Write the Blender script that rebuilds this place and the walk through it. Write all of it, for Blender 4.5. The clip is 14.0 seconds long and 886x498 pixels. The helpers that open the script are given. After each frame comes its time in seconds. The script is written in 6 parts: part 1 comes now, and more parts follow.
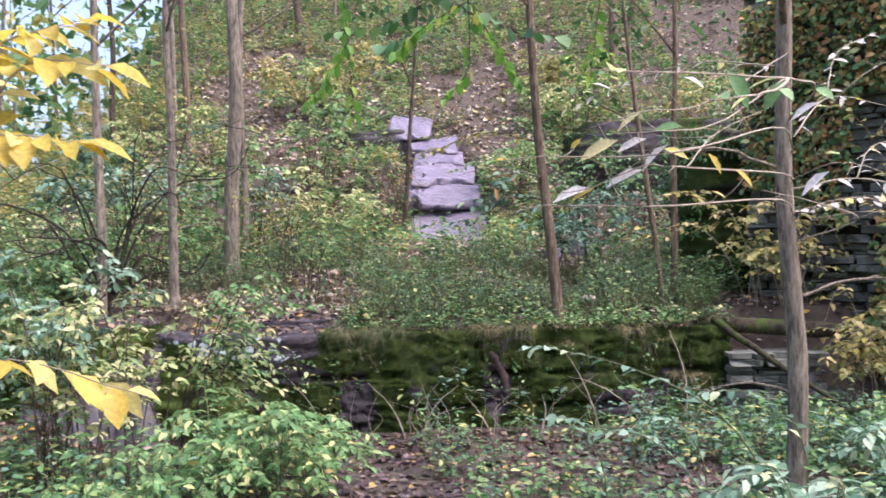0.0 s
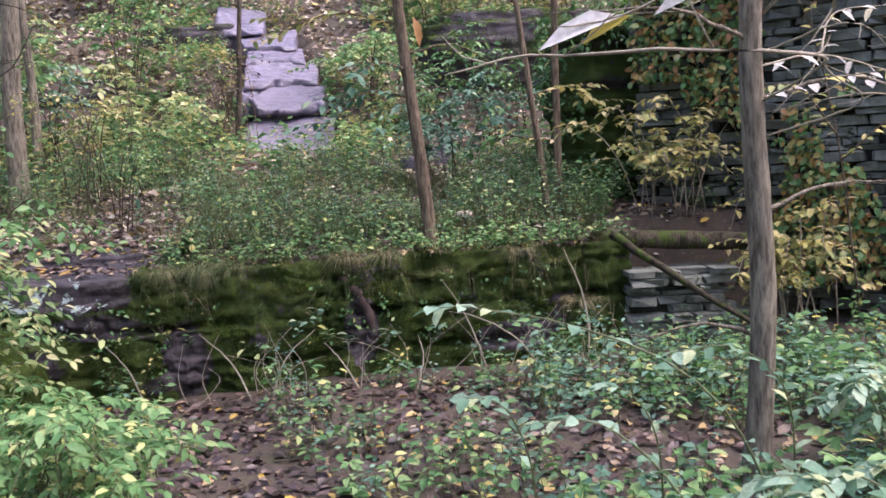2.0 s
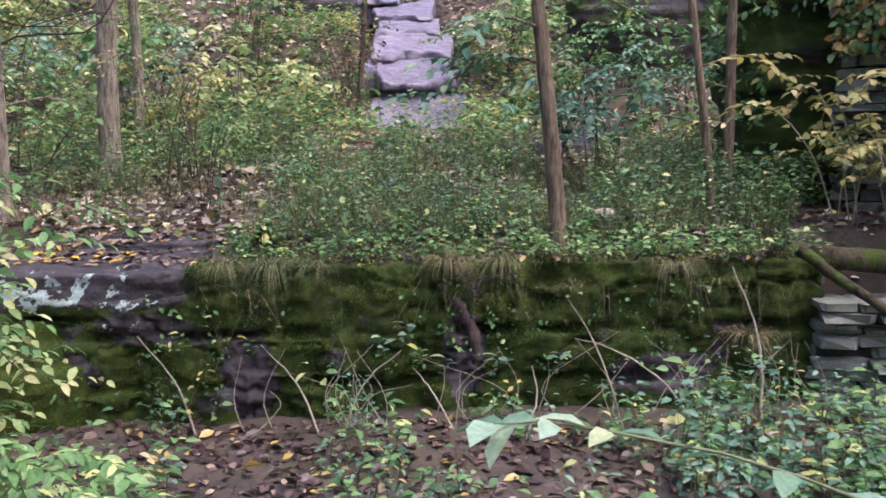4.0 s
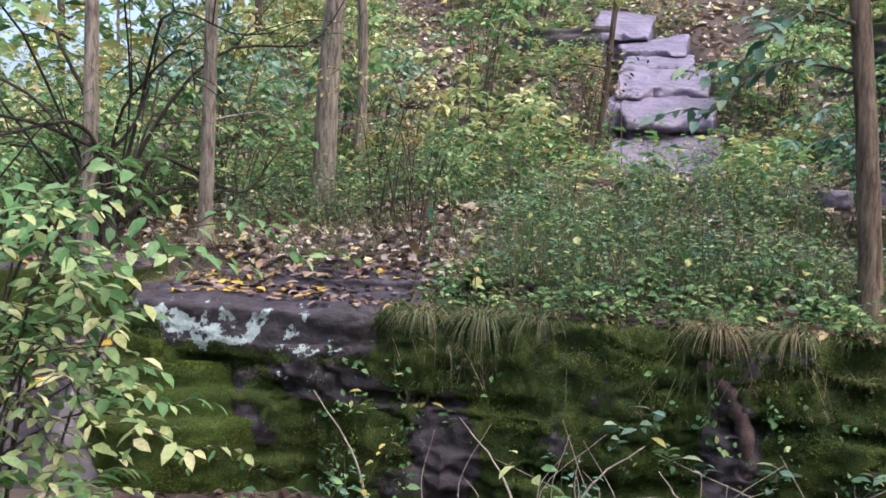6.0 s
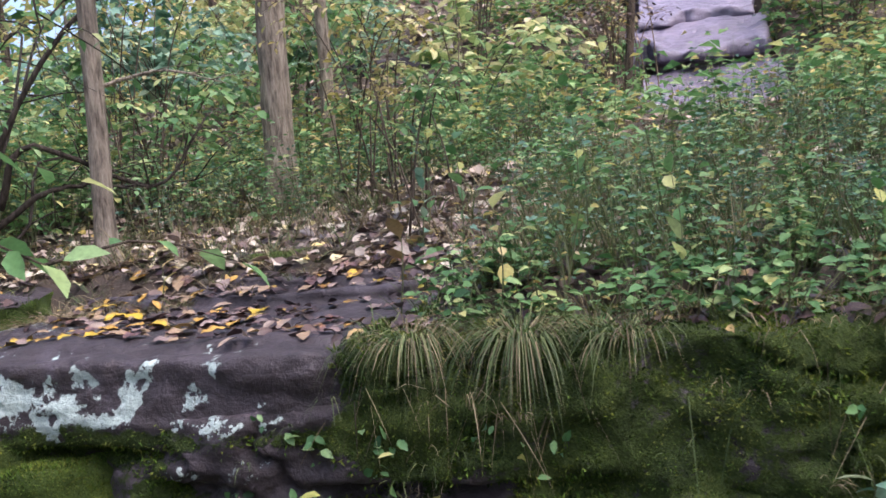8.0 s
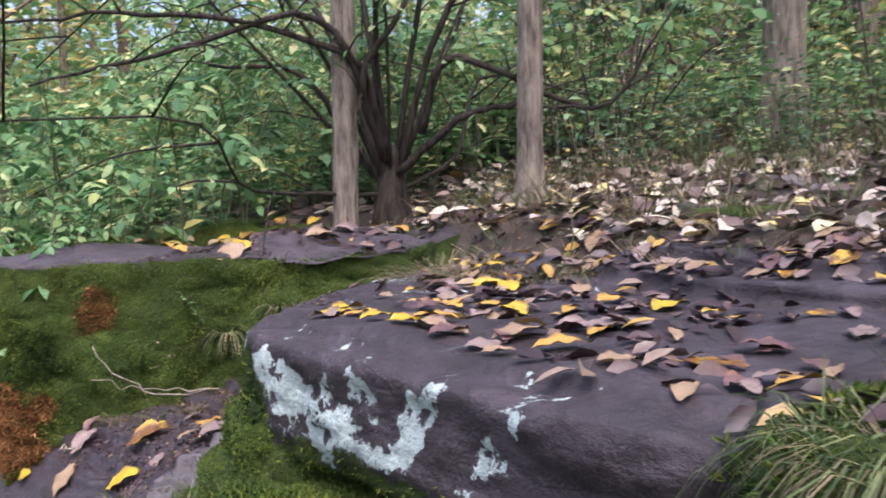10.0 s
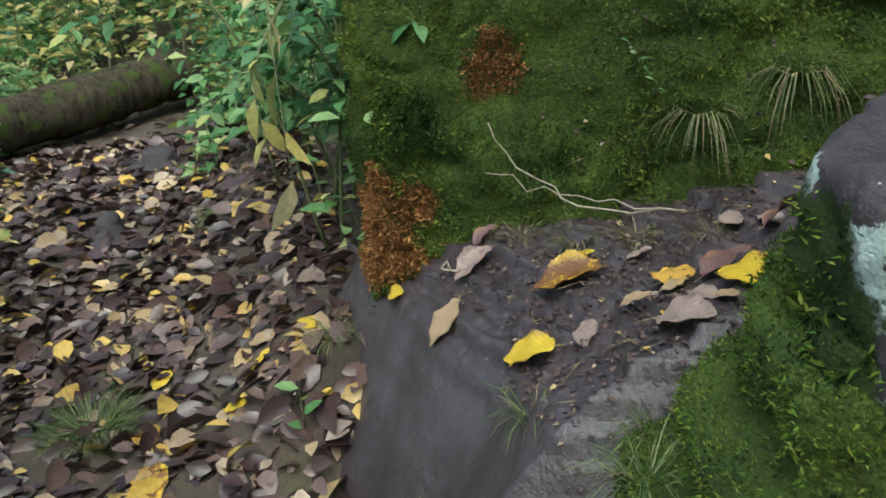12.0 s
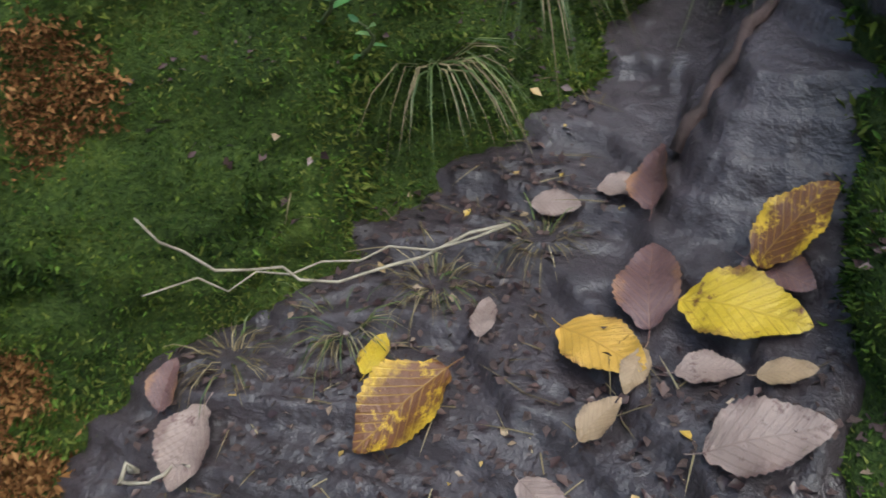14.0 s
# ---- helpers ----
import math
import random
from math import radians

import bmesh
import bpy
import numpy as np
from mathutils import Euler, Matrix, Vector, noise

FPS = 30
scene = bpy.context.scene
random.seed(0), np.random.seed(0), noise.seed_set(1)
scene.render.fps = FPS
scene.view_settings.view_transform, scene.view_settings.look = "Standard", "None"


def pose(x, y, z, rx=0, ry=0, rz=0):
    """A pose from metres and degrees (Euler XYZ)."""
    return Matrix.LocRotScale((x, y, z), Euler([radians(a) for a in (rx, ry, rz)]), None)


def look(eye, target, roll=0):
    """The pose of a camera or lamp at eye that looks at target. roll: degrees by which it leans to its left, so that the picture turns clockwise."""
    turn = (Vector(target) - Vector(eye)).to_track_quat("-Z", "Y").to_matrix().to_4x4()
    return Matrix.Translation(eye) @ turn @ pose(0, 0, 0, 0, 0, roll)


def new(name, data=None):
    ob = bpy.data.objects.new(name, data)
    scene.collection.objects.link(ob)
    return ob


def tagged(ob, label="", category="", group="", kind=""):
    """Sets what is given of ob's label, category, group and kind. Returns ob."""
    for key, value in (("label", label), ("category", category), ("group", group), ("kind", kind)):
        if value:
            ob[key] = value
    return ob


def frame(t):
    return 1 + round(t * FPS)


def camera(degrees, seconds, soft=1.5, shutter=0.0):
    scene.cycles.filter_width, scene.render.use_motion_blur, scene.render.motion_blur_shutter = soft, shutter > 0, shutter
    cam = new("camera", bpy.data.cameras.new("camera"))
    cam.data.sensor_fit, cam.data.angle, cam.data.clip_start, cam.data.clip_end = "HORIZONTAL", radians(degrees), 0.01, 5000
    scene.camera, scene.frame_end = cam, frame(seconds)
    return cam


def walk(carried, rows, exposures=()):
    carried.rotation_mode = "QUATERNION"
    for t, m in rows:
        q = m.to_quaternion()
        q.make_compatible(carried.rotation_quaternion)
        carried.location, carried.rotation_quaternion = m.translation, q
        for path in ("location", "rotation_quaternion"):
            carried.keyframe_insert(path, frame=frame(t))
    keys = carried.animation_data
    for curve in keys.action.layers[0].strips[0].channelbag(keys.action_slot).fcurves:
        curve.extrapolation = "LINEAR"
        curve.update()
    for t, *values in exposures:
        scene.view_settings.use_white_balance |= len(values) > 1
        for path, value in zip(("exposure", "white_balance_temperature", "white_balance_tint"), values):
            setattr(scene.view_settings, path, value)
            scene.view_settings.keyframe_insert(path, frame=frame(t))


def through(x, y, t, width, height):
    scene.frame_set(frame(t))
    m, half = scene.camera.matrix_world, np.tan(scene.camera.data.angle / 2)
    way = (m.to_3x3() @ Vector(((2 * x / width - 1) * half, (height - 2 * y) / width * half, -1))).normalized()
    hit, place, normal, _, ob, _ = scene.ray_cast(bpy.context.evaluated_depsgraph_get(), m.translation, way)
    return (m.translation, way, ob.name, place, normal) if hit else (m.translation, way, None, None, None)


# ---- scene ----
cam = camera(53.9, 14.0, soft=1.6, shutter=0.18)

PATH = [
    (0, (0.089, -1.721, 1.614), (0.006, 0.277, 1.607), -1.1),
    (0.5, (0.059, -1.508, 1.575), (0.134, 0.49, 1.519), -0.5),
    (1, (0.042, -1.132, 1.606), (0.163, 0.862, 1.495), -1.5),
    (1.5, (-0.019, -0.671, 1.587), (0.203, 1.305, 1.379), -2.3),
    (2, (0.003, -0.255, 1.606), (0.268, 1.715, 1.382), -2.7),
    (2.2, (0.054, -0.028, 1.641), (0.282, 1.951, 1.467), -3.3),
    (4.3, (0.287, 1.207, 1.507), (0.106, 3.184, 1.26), -0.1),
    (4.5, (0.283, 1.314, 1.486), (0.011, 3.284, 1.272), 0.1),
    (5, (0.252, 1.615, 1.505), (-0.159, 3.568, 1.373), 1.2),
    (5.5, (0.199, 1.912, 1.464), (-0.323, 3.841, 1.379), 1.3),
    (6, (0.072, 2.172, 1.394), (-0.5, 4.084, 1.274), 2.3),
    (6.5, (0.008, 2.535, 1.313), (-0.532, 4.454, 1.149), 0.1),
    (7, (-0.071, 2.984, 1.272), (-0.677, 4.884, 1.12), -4.2),
    (7.2, (-0.128, 3.189, 1.23), (-0.703, 5.1, 1.091), -4.4),
    (9.3, (-0.645, 4.608, 1.243), (-1.642, 6.336, 1.108), -4.8),
    (9.5, (-0.629, 4.727, 1.245), (-1.815, 6.331, 1.097), -4.6),
    (10, (-0.734, 4.967, 1.219), (-2.299, 6.193, 1.001), -2.4),
    (10.5, (-0.951, 5.078, 1.168), (-2.624, 6.125, 0.846), -1.4),
    (11, (-1.244, 5.169, 1.162), (-3.015, 5.915, 0.607), -1.7),
    (11.5, (-1.549, 5.25, 1.142), (-3.393, 5.662, 0.486), -3.4),
    (12, (-1.83, 5.263, 1.118), (-3.633, 5.654, 0.345), -4.7),
    (12.5, (-2.089, 5.257, 1.151), (-3.696, 6.032, 0.246), -4.1),
    (13, (-2.365, 5.282, 1.119), (-3.886, 6.134, 0.139), -6.2),
    (13.5, (-2.584, 5.33, 1.134), (-3.912, 6.32, 0.012), -10.1),
    (14, (-2.745, 5.3, 1.141), (-3.642, 6.598, -0.089), -8.3),
]
walk(cam, [(t, look(eye, target, roll)) for t, eye, target, roll in PATH],
     exposures=[(0.0, 1.85, 5800, 22), (0.8, 1.75, 5800, 22), (2.2, 1.70, 5800, 22), (7.2, 1.63, 5800, 17), (9.3, 1.72, 5600, 23), (10.2, 1.66, 5650, 20), (10.8, 1.43, 5680, 12), (12.0, 1.14, 5600, -8), (14.0, 1.03, 5480, -1)])

# ---------------------------------------------------------------- world and light
world = bpy.data.worlds.new("forest_sky")
scene.world = world
world.use_nodes = True
wn = world.node_tree
sky = wn.nodes.new("ShaderNodeTexSky")
sky.sky_type = "NISHITA"
sky.sun_disc = False
sky.sun_elevation, sky.sun_rotation = radians(60), radians(110)
sky.air_density, sky.dust_density, sky.ozone_density = 1.0, 7.0, 1.0
wn.links.new(sky.outputs[0], wn.nodes["Background"].inputs[0])
wn.nodes["Background"].inputs[1].default_value = 0.15
sun_data = bpy.data.lights.new("sun", "SUN")
sun_data.energy, sun_data.angle, sun_data.color = 0.6, radians(40), (1.0, 0.96, 0.88)
sun = new("sun", sun_data)
sun.matrix_world = look((4, 5, 22), (0, 6, 1))

# ---------------------------------------------------------------- number helpers
R = np.random.RandomState(7)


def value_noise(p, seed=0):
    """Smooth noise in 0..1 at the rows of p."""
    i = np.floor(p).astype(np.int64)
    f = p - i
    f = f * f * (3 - 2 * f)
    out = np.zeros(len(p))
    for dx in (0, 1):
        for dy in (0, 1):
            for dz in (0, 1):
                n = (i[:, 0] + dx) * 374761393 + (i[:, 1] + dy) * 668265263 + (i[:, 2] + dz) * 2147483647 + seed * 974711
                n = (n ^ (n >> 13)) * 1274126177 & 0x7FFFFFFF
                n = (n ^ (n >> 16)) & 0xFFFF
                w = (f[:, 0] if dx else 1 - f[:, 0]) * (f[:, 1] if dy else 1 - f[:, 1]) * (f[:, 2] if dz else 1 - f[:, 2])
                out += w * n / 65535.0
    return out


def fbm(p, scale, octaves=4, seed=0, stretch=(1, 1, 1)):
    q = np.asarray(p, float) * np.array(stretch) * scale
    total, amp, norm = np.zeros(len(q)), 1.0, 0.0
    for k in range(octaves):
        total += amp * value_noise(q * 2.0**k + 17.3 * k, seed + k)
        norm += amp
        amp *= 0.5
    return total / norm


def smooth(a, b, x):
    t = np.clip((x - a) / (b - a), 0, 1)
    return t * t * (3 - 2 * t)


def face_y(x):
    """The line of the ledge's front in plan."""
    return np.interp(x, [-2.6, -1.4, -0.7, 0.3, 0.8, 2.3, 4], [5.80, 5.86, 5.95, 6.05, 6.12, 6.15, 6.3])


def ground_z(x, y):
    """Height of the ground sheet."""
    x, y = np.atleast_1d(np.asarray(x, float)), np.atleast_1d(np.asarray(y, float))
    p = np.stack([x, y, 0 * x], 1)
    low = 0.10 * (fbm(p, 0.9, 3, 3) - 0.5) - 0.01
    low = low + 0.17 * smooth(5.0, 5.4, y) * smooth(-3.2, -3.6, x) + 0.07 * smooth(1.0, 3.0, x)
    hill = np.interp(y, [6.1, 7.2, 8, 9, 10, 10.9, 11.5, 12.6, 13.6, 16, 25, 45, 200], [0.90, 1.0, 1.12, 1.32, 1.55, 1.78, 2.12, 2.85, 3.25, 4.5, 10.5, 22, 60])
    flat = np.interp(y, [6.1, 7.2, 9, 14, 30, 200], [0.85, 1.0, 1.0, 1.1, 2.5, 20])
    away = smooth(-3.5, -9.0, x + 0.25 * (y - 7))
    high = hill * (1 - away) + flat * away + 0.22 * (fbm(p, 0.7, 4, 9) - 0.5) * smooth(6.2, 8.5, y) + 0.05 * (fbm(p, 2.5, 3, 5) - 0.5)
    mid = np.interp(y, [10.9, 12.6, 13.7, 15.4], [-0.32, -0.52, -0.75, -1.3])
    high = high - 0.30 * smooth(0.75, 0.45, np.abs(x - mid)) * smooth(10.5, 10.9, y) * smooth(15.2, 14.4, y)
    bare = smooth(-1.1, -1.5, x) * smooth(-3.9, -3.6, x) * smooth(7.05, 6.8, y)
    high = high - 0.16 * bare
    y0 = np.where(x < -2.6, np.interp(x, [-8, -4.6, -3.9, -2.6], [6.3, 6.1, 6.75, 6.75]), np.where(x > 2.4, 6.7, face_y(x) + 0.32))
    wide = np.where(x < -4.2, 0.6, 0.16)
    s = smooth(-1, 1, (y - y0) / wide)
    # the wooded floor behind the walker rolls gently
    return low * (1 - s) + high * s


# ---------------------------------------------------------------- mesh helpers
class Builder:
    """Collects triangles with a material slot each."""

    def __init__(self):
        self.v, self.f, self.m, self.n = [], [], [], 0

    def add(self, v, f, m=0):
        self.v.append(np.asarray(v, np.float32))
        self.f.append(np.asarray(f, np.int64) + self.n)
        self.m.append(np.full(len(f), m, np.int32))
        self.n += len(v)

    def leaves(self, P, D, N, L, width=0.5, fold=0.18, curl=0.15, m=0, fine=True):
        """Leaves from base points P along D with face normal N, of lengths L."""
        P, D, N = (np.asarray(a, float) for a in (P, D, N))
        if len(P) == 0:
            return
        L = np.broadcast_to(np.asarray(L, float), (len(P),))[:, None]
        D = D / (np.linalg.norm(D, axis=1, keepdims=True) + 1e-9)
        S = np.cross(D, N)
        S /= np.linalg.norm(S, axis=1, keepdims=True) + 1e-9
        N = np.cross(S, D)
        W = L * width * 0.5
        at = lambda a, b, c: P + D * L * a + S * W * b + N * L * c  # noqa: E731
        if fine:
            v = np.stack([at(0, 0, 0), at(0.33, 0.88, fold * width * 0.8), at(0.68, 0.78, fold * width * 0.6 - curl * 0.35), at(1, 0, -curl),
                          at(0.68, -0.78, fold * width * 0.6 - curl * 0.35), at(0.33, -0.88, fold * width * 0.8), at(0.34, 0, 0), at(0.68, 0, -curl * 0.35)], 1)
            t = np.array([(0, 1, 6), (1, 2, 7), (1, 7, 6), (2, 3, 7), (0, 6, 5), (6, 7, 4), (6, 4, 5), (7, 3, 4)])
        else:
            v = np.stack([at(0, 0, 0), at(0.45, 0.9, fold * width), at(1, 0, -curl), at(0.45, -0.9, fold * width)], 1)
            t = np.array([(0, 1, 2), (0, 2, 3)])
        k = v.shape[1]
        f = (t[None] + (np.arange(len(P)) * k)[:, None, None]).reshape(-1, 3)
        self.add(v.reshape(-1, 3), f, m)

    def blades(self, P, D, L, w, droop=0.6, m=0):
        """Grass blades from P along D that bend down."""
        P, D = np.asarray(P, float), np.asarray(D, float)
        n = len(P)
        if n == 0:
            return
        L, w = np.broadcast_to(L, (n,)).astype(float)[:, None], np.broadcast_to(w, (n,)).astype(float)[:, None]
        droop = np.broadcast_to(droop, (n,)).astype(float)[:, None]
        D = D / (np.linalg.norm(D, axis=1, keepdims=True) + 1e-9)
        S = np.cross(D, np.array([0, 0, 1.0]) + 0.3 * R.randn(n, 3))
        S /= np.linalg.norm(S, axis=1, keepdims=True) + 1e-9
        rows = []
        for a, ww in ((0, 1.0), (0.35, 0.9), (0.7, 0.6)):
            c = P + D * L * a + np.array([0, 0, -1.0]) * L * droop * a * a
            rows += [c - S * w * ww * 0.5, c + S * w * ww * 0.5]
        rows.append(P + D * L + np.array([0, 0, -1.0]) * L * droop)
        v = np.stack(rows, 1)
        t = np.array([(0, 1, 3), (0, 3, 2), (2, 3, 5), (2, 5, 4), (4, 5, 6)])
        self.add(v.reshape(-1, 3), (t[None] + (np.arange(n) * 7)[:, None, None]).reshape(-1, 3), m)

    def tube(self, pts, radii, sides=8, m=0, wobble=0.0):
        pts = np.asarray(pts, float)
        radii = np.broadcast_to(np.asarray(radii, float), (len(pts),))
        tan = np.gradient(pts, axis=0)
        tan /= np.linalg.norm(tan, axis=1, keepdims=True) + 1e-9
        ref = np.array([1.0, 0.2, 0.1]) if abs(tan[0][0]) < 0.8 else np.array([0.1, 0.2, 1.0])
        a = np.cross(tan, ref)
        a /= np.linalg.norm(a, axis=1, keepdims=True)
        b = np.cross(tan, a)
        ang = np.linspace(0, 2 * np.pi, sides, endpoint=False)
        ring = a[:, None] * np.cos(ang)[None, :, None] + b[:, None] * np.sin(ang)[None, :, None]
        rr = radii[:, None] * (1 + wobble * (R.rand(len(pts), sides) - 0.5))
        v = (pts[:, None] + ring * rr[:, :, None]).reshape(-1, 3)
        f = []
        for k in range(len(pts) - 1):
            for j in range(sides):
                q = (k * sides + j, k * sides + (j + 1) % sides, (k + 1) * sides + (j + 1) % sides, (k + 1) * sides + j)
                f += [(q[0], q[1], q[2]), (q[0], q[2], q[3])]
        e = (len(pts) - 1) * sides
        f += [(e, e + j, e + j + 1) for j in range(1, sides - 1)] + [(0, j + 1, j) for j in range(1, sides - 1)]
        self.add(v, f, m)

    def mesh(self, name, mats, shade=True):
        me = bpy.data.meshes.new(name)
        v, f, m = np.concatenate(self.v), np.concatenate(self.f), np.concatenate(self.m)
        fill_mesh(me, v, f)
        me.polygons.foreach_set("material_index", m)
        me.polygons.foreach_set("use_smooth", np.full(len(f), shade))
        for mat in mats:
            me.materials.append(mat)
        me.update()
        return me


def fill_mesh(me, v, f):
    k = f.shape[1]
    me.vertices.add(len(v))
    me.vertices.foreach_set("co", np.asarray(v, np.float32).ravel())
    me.loops.add(k * len(f))
    me.loops.foreach_set("vertex_index", np.asarray(f, np.int32).ravel())
    me.polygons.add(len(f))
    me.polygons.foreach_set("loop_start", np.arange(0, k * len(f), k, dtype=np.int32))
    me.update(calc_edges=True)


def bezier(points, n=12):
    """A smooth line through the points."""
    p = np.asarray(points, float)
    t = np.linspace(0, len(p) - 1, n)
    i = np.clip(t.astype(int), 0, len(p) - 2)
    f = (t - i)[:, None]
    e = np.vstack([2 * p[0] - p[1], p, 2 * p[-1] - p[-2]])
    a, b, c, d = e[i], e[i + 1], e[i + 2], e[i + 3]
    return 0.5 * (2 * b + (c - a) * f + (2 * a - 5 * b + 4 * c - d) * f**2 + (3 * b - a - 3 * c + d) * f**3)


def thing(name, label, category, group="", at=(0, 0, 0)):
    ob = new(name)
    ob.location = at
    return tagged(ob, label, category, group)


def part(name, me, parent, label=""):
    ob = new(name, me)
    ob.parent = parent
    ob.location = -parent.location if parent.parent is None and parent.type == "EMPTY" else (0, 0, 0)
    if label:
        ob["label"] = label
    return ob


# ---------------------------------------------------------------- materials
def material(name, rough=0.8):
    mat = bpy.data.materials.new(name)
    mat.use_nodes = True
    nt = mat.node_tree
    bsdf = nt.nodes["Principled BSDF"]
    bsdf.inputs["Roughness"].default_value = rough
    return mat, nt, bsdf


def nd(nt, kind, **sets):
    n = nt.nodes.new(kind)
    for key, value in sets.items():
        n.inputs[key.replace("_", " ")].default_value = value
    return n


def ramp(nt, source, stops):
    r = nt.nodes.new("ShaderNodeValToRGB")
    while len(r.color_ramp.elements) < len(stops):
        r.color_ramp.elements.new(0.5)
    for e, (pos, col) in zip(r.color_ramp.elements, stops):
        e.position, e.color = pos, (*col, 1)
    nt.links.new(source, r.inputs[0])
    return r.outputs[0]


def coords(nt, scale=(1, 1, 1)):
    geo = nt.nodes.new("ShaderNodeNewGeometry")
    mp = nt.nodes.new("ShaderNodeMapping")
    mp.inputs["Scale"].default_value = scale
    nt.links.new(geo.outputs["Position"], mp.inputs[0])
    return mp.outputs[0]


def noise_of(nt, vec, scale, detail=6.0, rough=0.6):
    n = nd(nt, "ShaderNodeTexNoise", Scale=scale, Detail=detail, Roughness=rough)
    nt.links.new(vec, n.inputs["Vector"])
    return n.outputs[0]


def mixed(nt, fac, a, b, mode="MIX"):
    m = nt.nodes.new("ShaderNodeMix")
    m.data_type, m.blend_type = "RGBA", mode
    for sock, val in ((m.inputs[0], fac), (m.inputs[6], a), (m.inputs[7], b)):
        if isinstance(val, (int, float)):
            sock.default_value = val
        elif isinstance(val, tuple):
            sock.default_value = (*val, 1)
        else:
            nt.links.new(val, sock)
    return m.outputs[2]


def maths(nt, op, a, b=0.0, clamp=False):
    m = nt.nodes.new("ShaderNodeMath")
    m.operation, m.use_clamp = op, clamp
    for sock, val in zip(m.inputs, (a, b)):
        if isinstance(val, (int, float)):
            sock.default_value = val
        else:
            nt.links.new(val, sock)
    return m.outputs[0]


def bump(nt, bsdf, height, strength, dist):
    b = nd(nt, "ShaderNodeBump", Strength=strength, Distance=dist)
    nt.links.new(height, b.inputs["Height"])
    nt.links.new(b.outputs[0], bsdf.inputs["Normal"])


def leaf_material(name, stops, rough=0.5, through=0.3, blotch=None, spec=0.4, patch=0.0):
    """Leaves: colour varies from leaf to leaf, with light shining through."""
    mat, nt, bsdf = material(name, rough)
    geo = nt.nodes.new("ShaderNodeNewGeometry")
    col = ramp(nt, geo.outputs["Random Per Island"], stops)
    vec = coords(nt)
    n = noise_of(nt, vec, 90, 4)
    shade = ramp(nt, n, [(0.3, (0.72, 0.72, 0.72)), (0.7, (1.15, 1.15, 1.15))])
    col = mixed(nt, 1.0, col, shade, "MULTIPLY")
    if patch:
        col = mixed(nt, 1.0, col, ramp(nt, noise_of(nt, vec, patch, 5, 0.6), [(0.34, (0.22, 0.3, 0.3)), (0.5, (0.8, 0.88, 0.8)), (0.64, (1.7, 1.5, 1.15))]), "MULTIPLY")
    if blotch:
        b = ramp(nt, noise_of(nt, vec, 45, 5), [(0.52, (0, 0, 0)), (0.6, (1, 1, 1))])
        col = mixed(nt, b, col, blotch)
    nt.links.new(col, bsdf.inputs["Base Color"])
    bsdf.inputs["Specular IOR Level"].default_value = spec
    bump(nt, bsdf, n, 0.25, 0.004)
    if through:
        tr = nt.nodes.new("ShaderNodeBsdfTranslucent")
        nt.links.new(col, tr.inputs[0])
        mx = nt.nodes.new("ShaderNodeMixShader")
        mx.inputs[0].default_value = through
        nt.links.new(bsdf.outputs[0], mx.inputs[1])
        nt.links.new(tr.outputs[0], mx.inputs[2])
        nt.links.new(mx.outputs[0], nt.nodes["Material Output"].inputs[0])
    return mat


def attribute(nt, name):
    a = nt.nodes.new("ShaderNodeAttribute")
    a.attribute_name = name
    return a.outputs["Fac"]


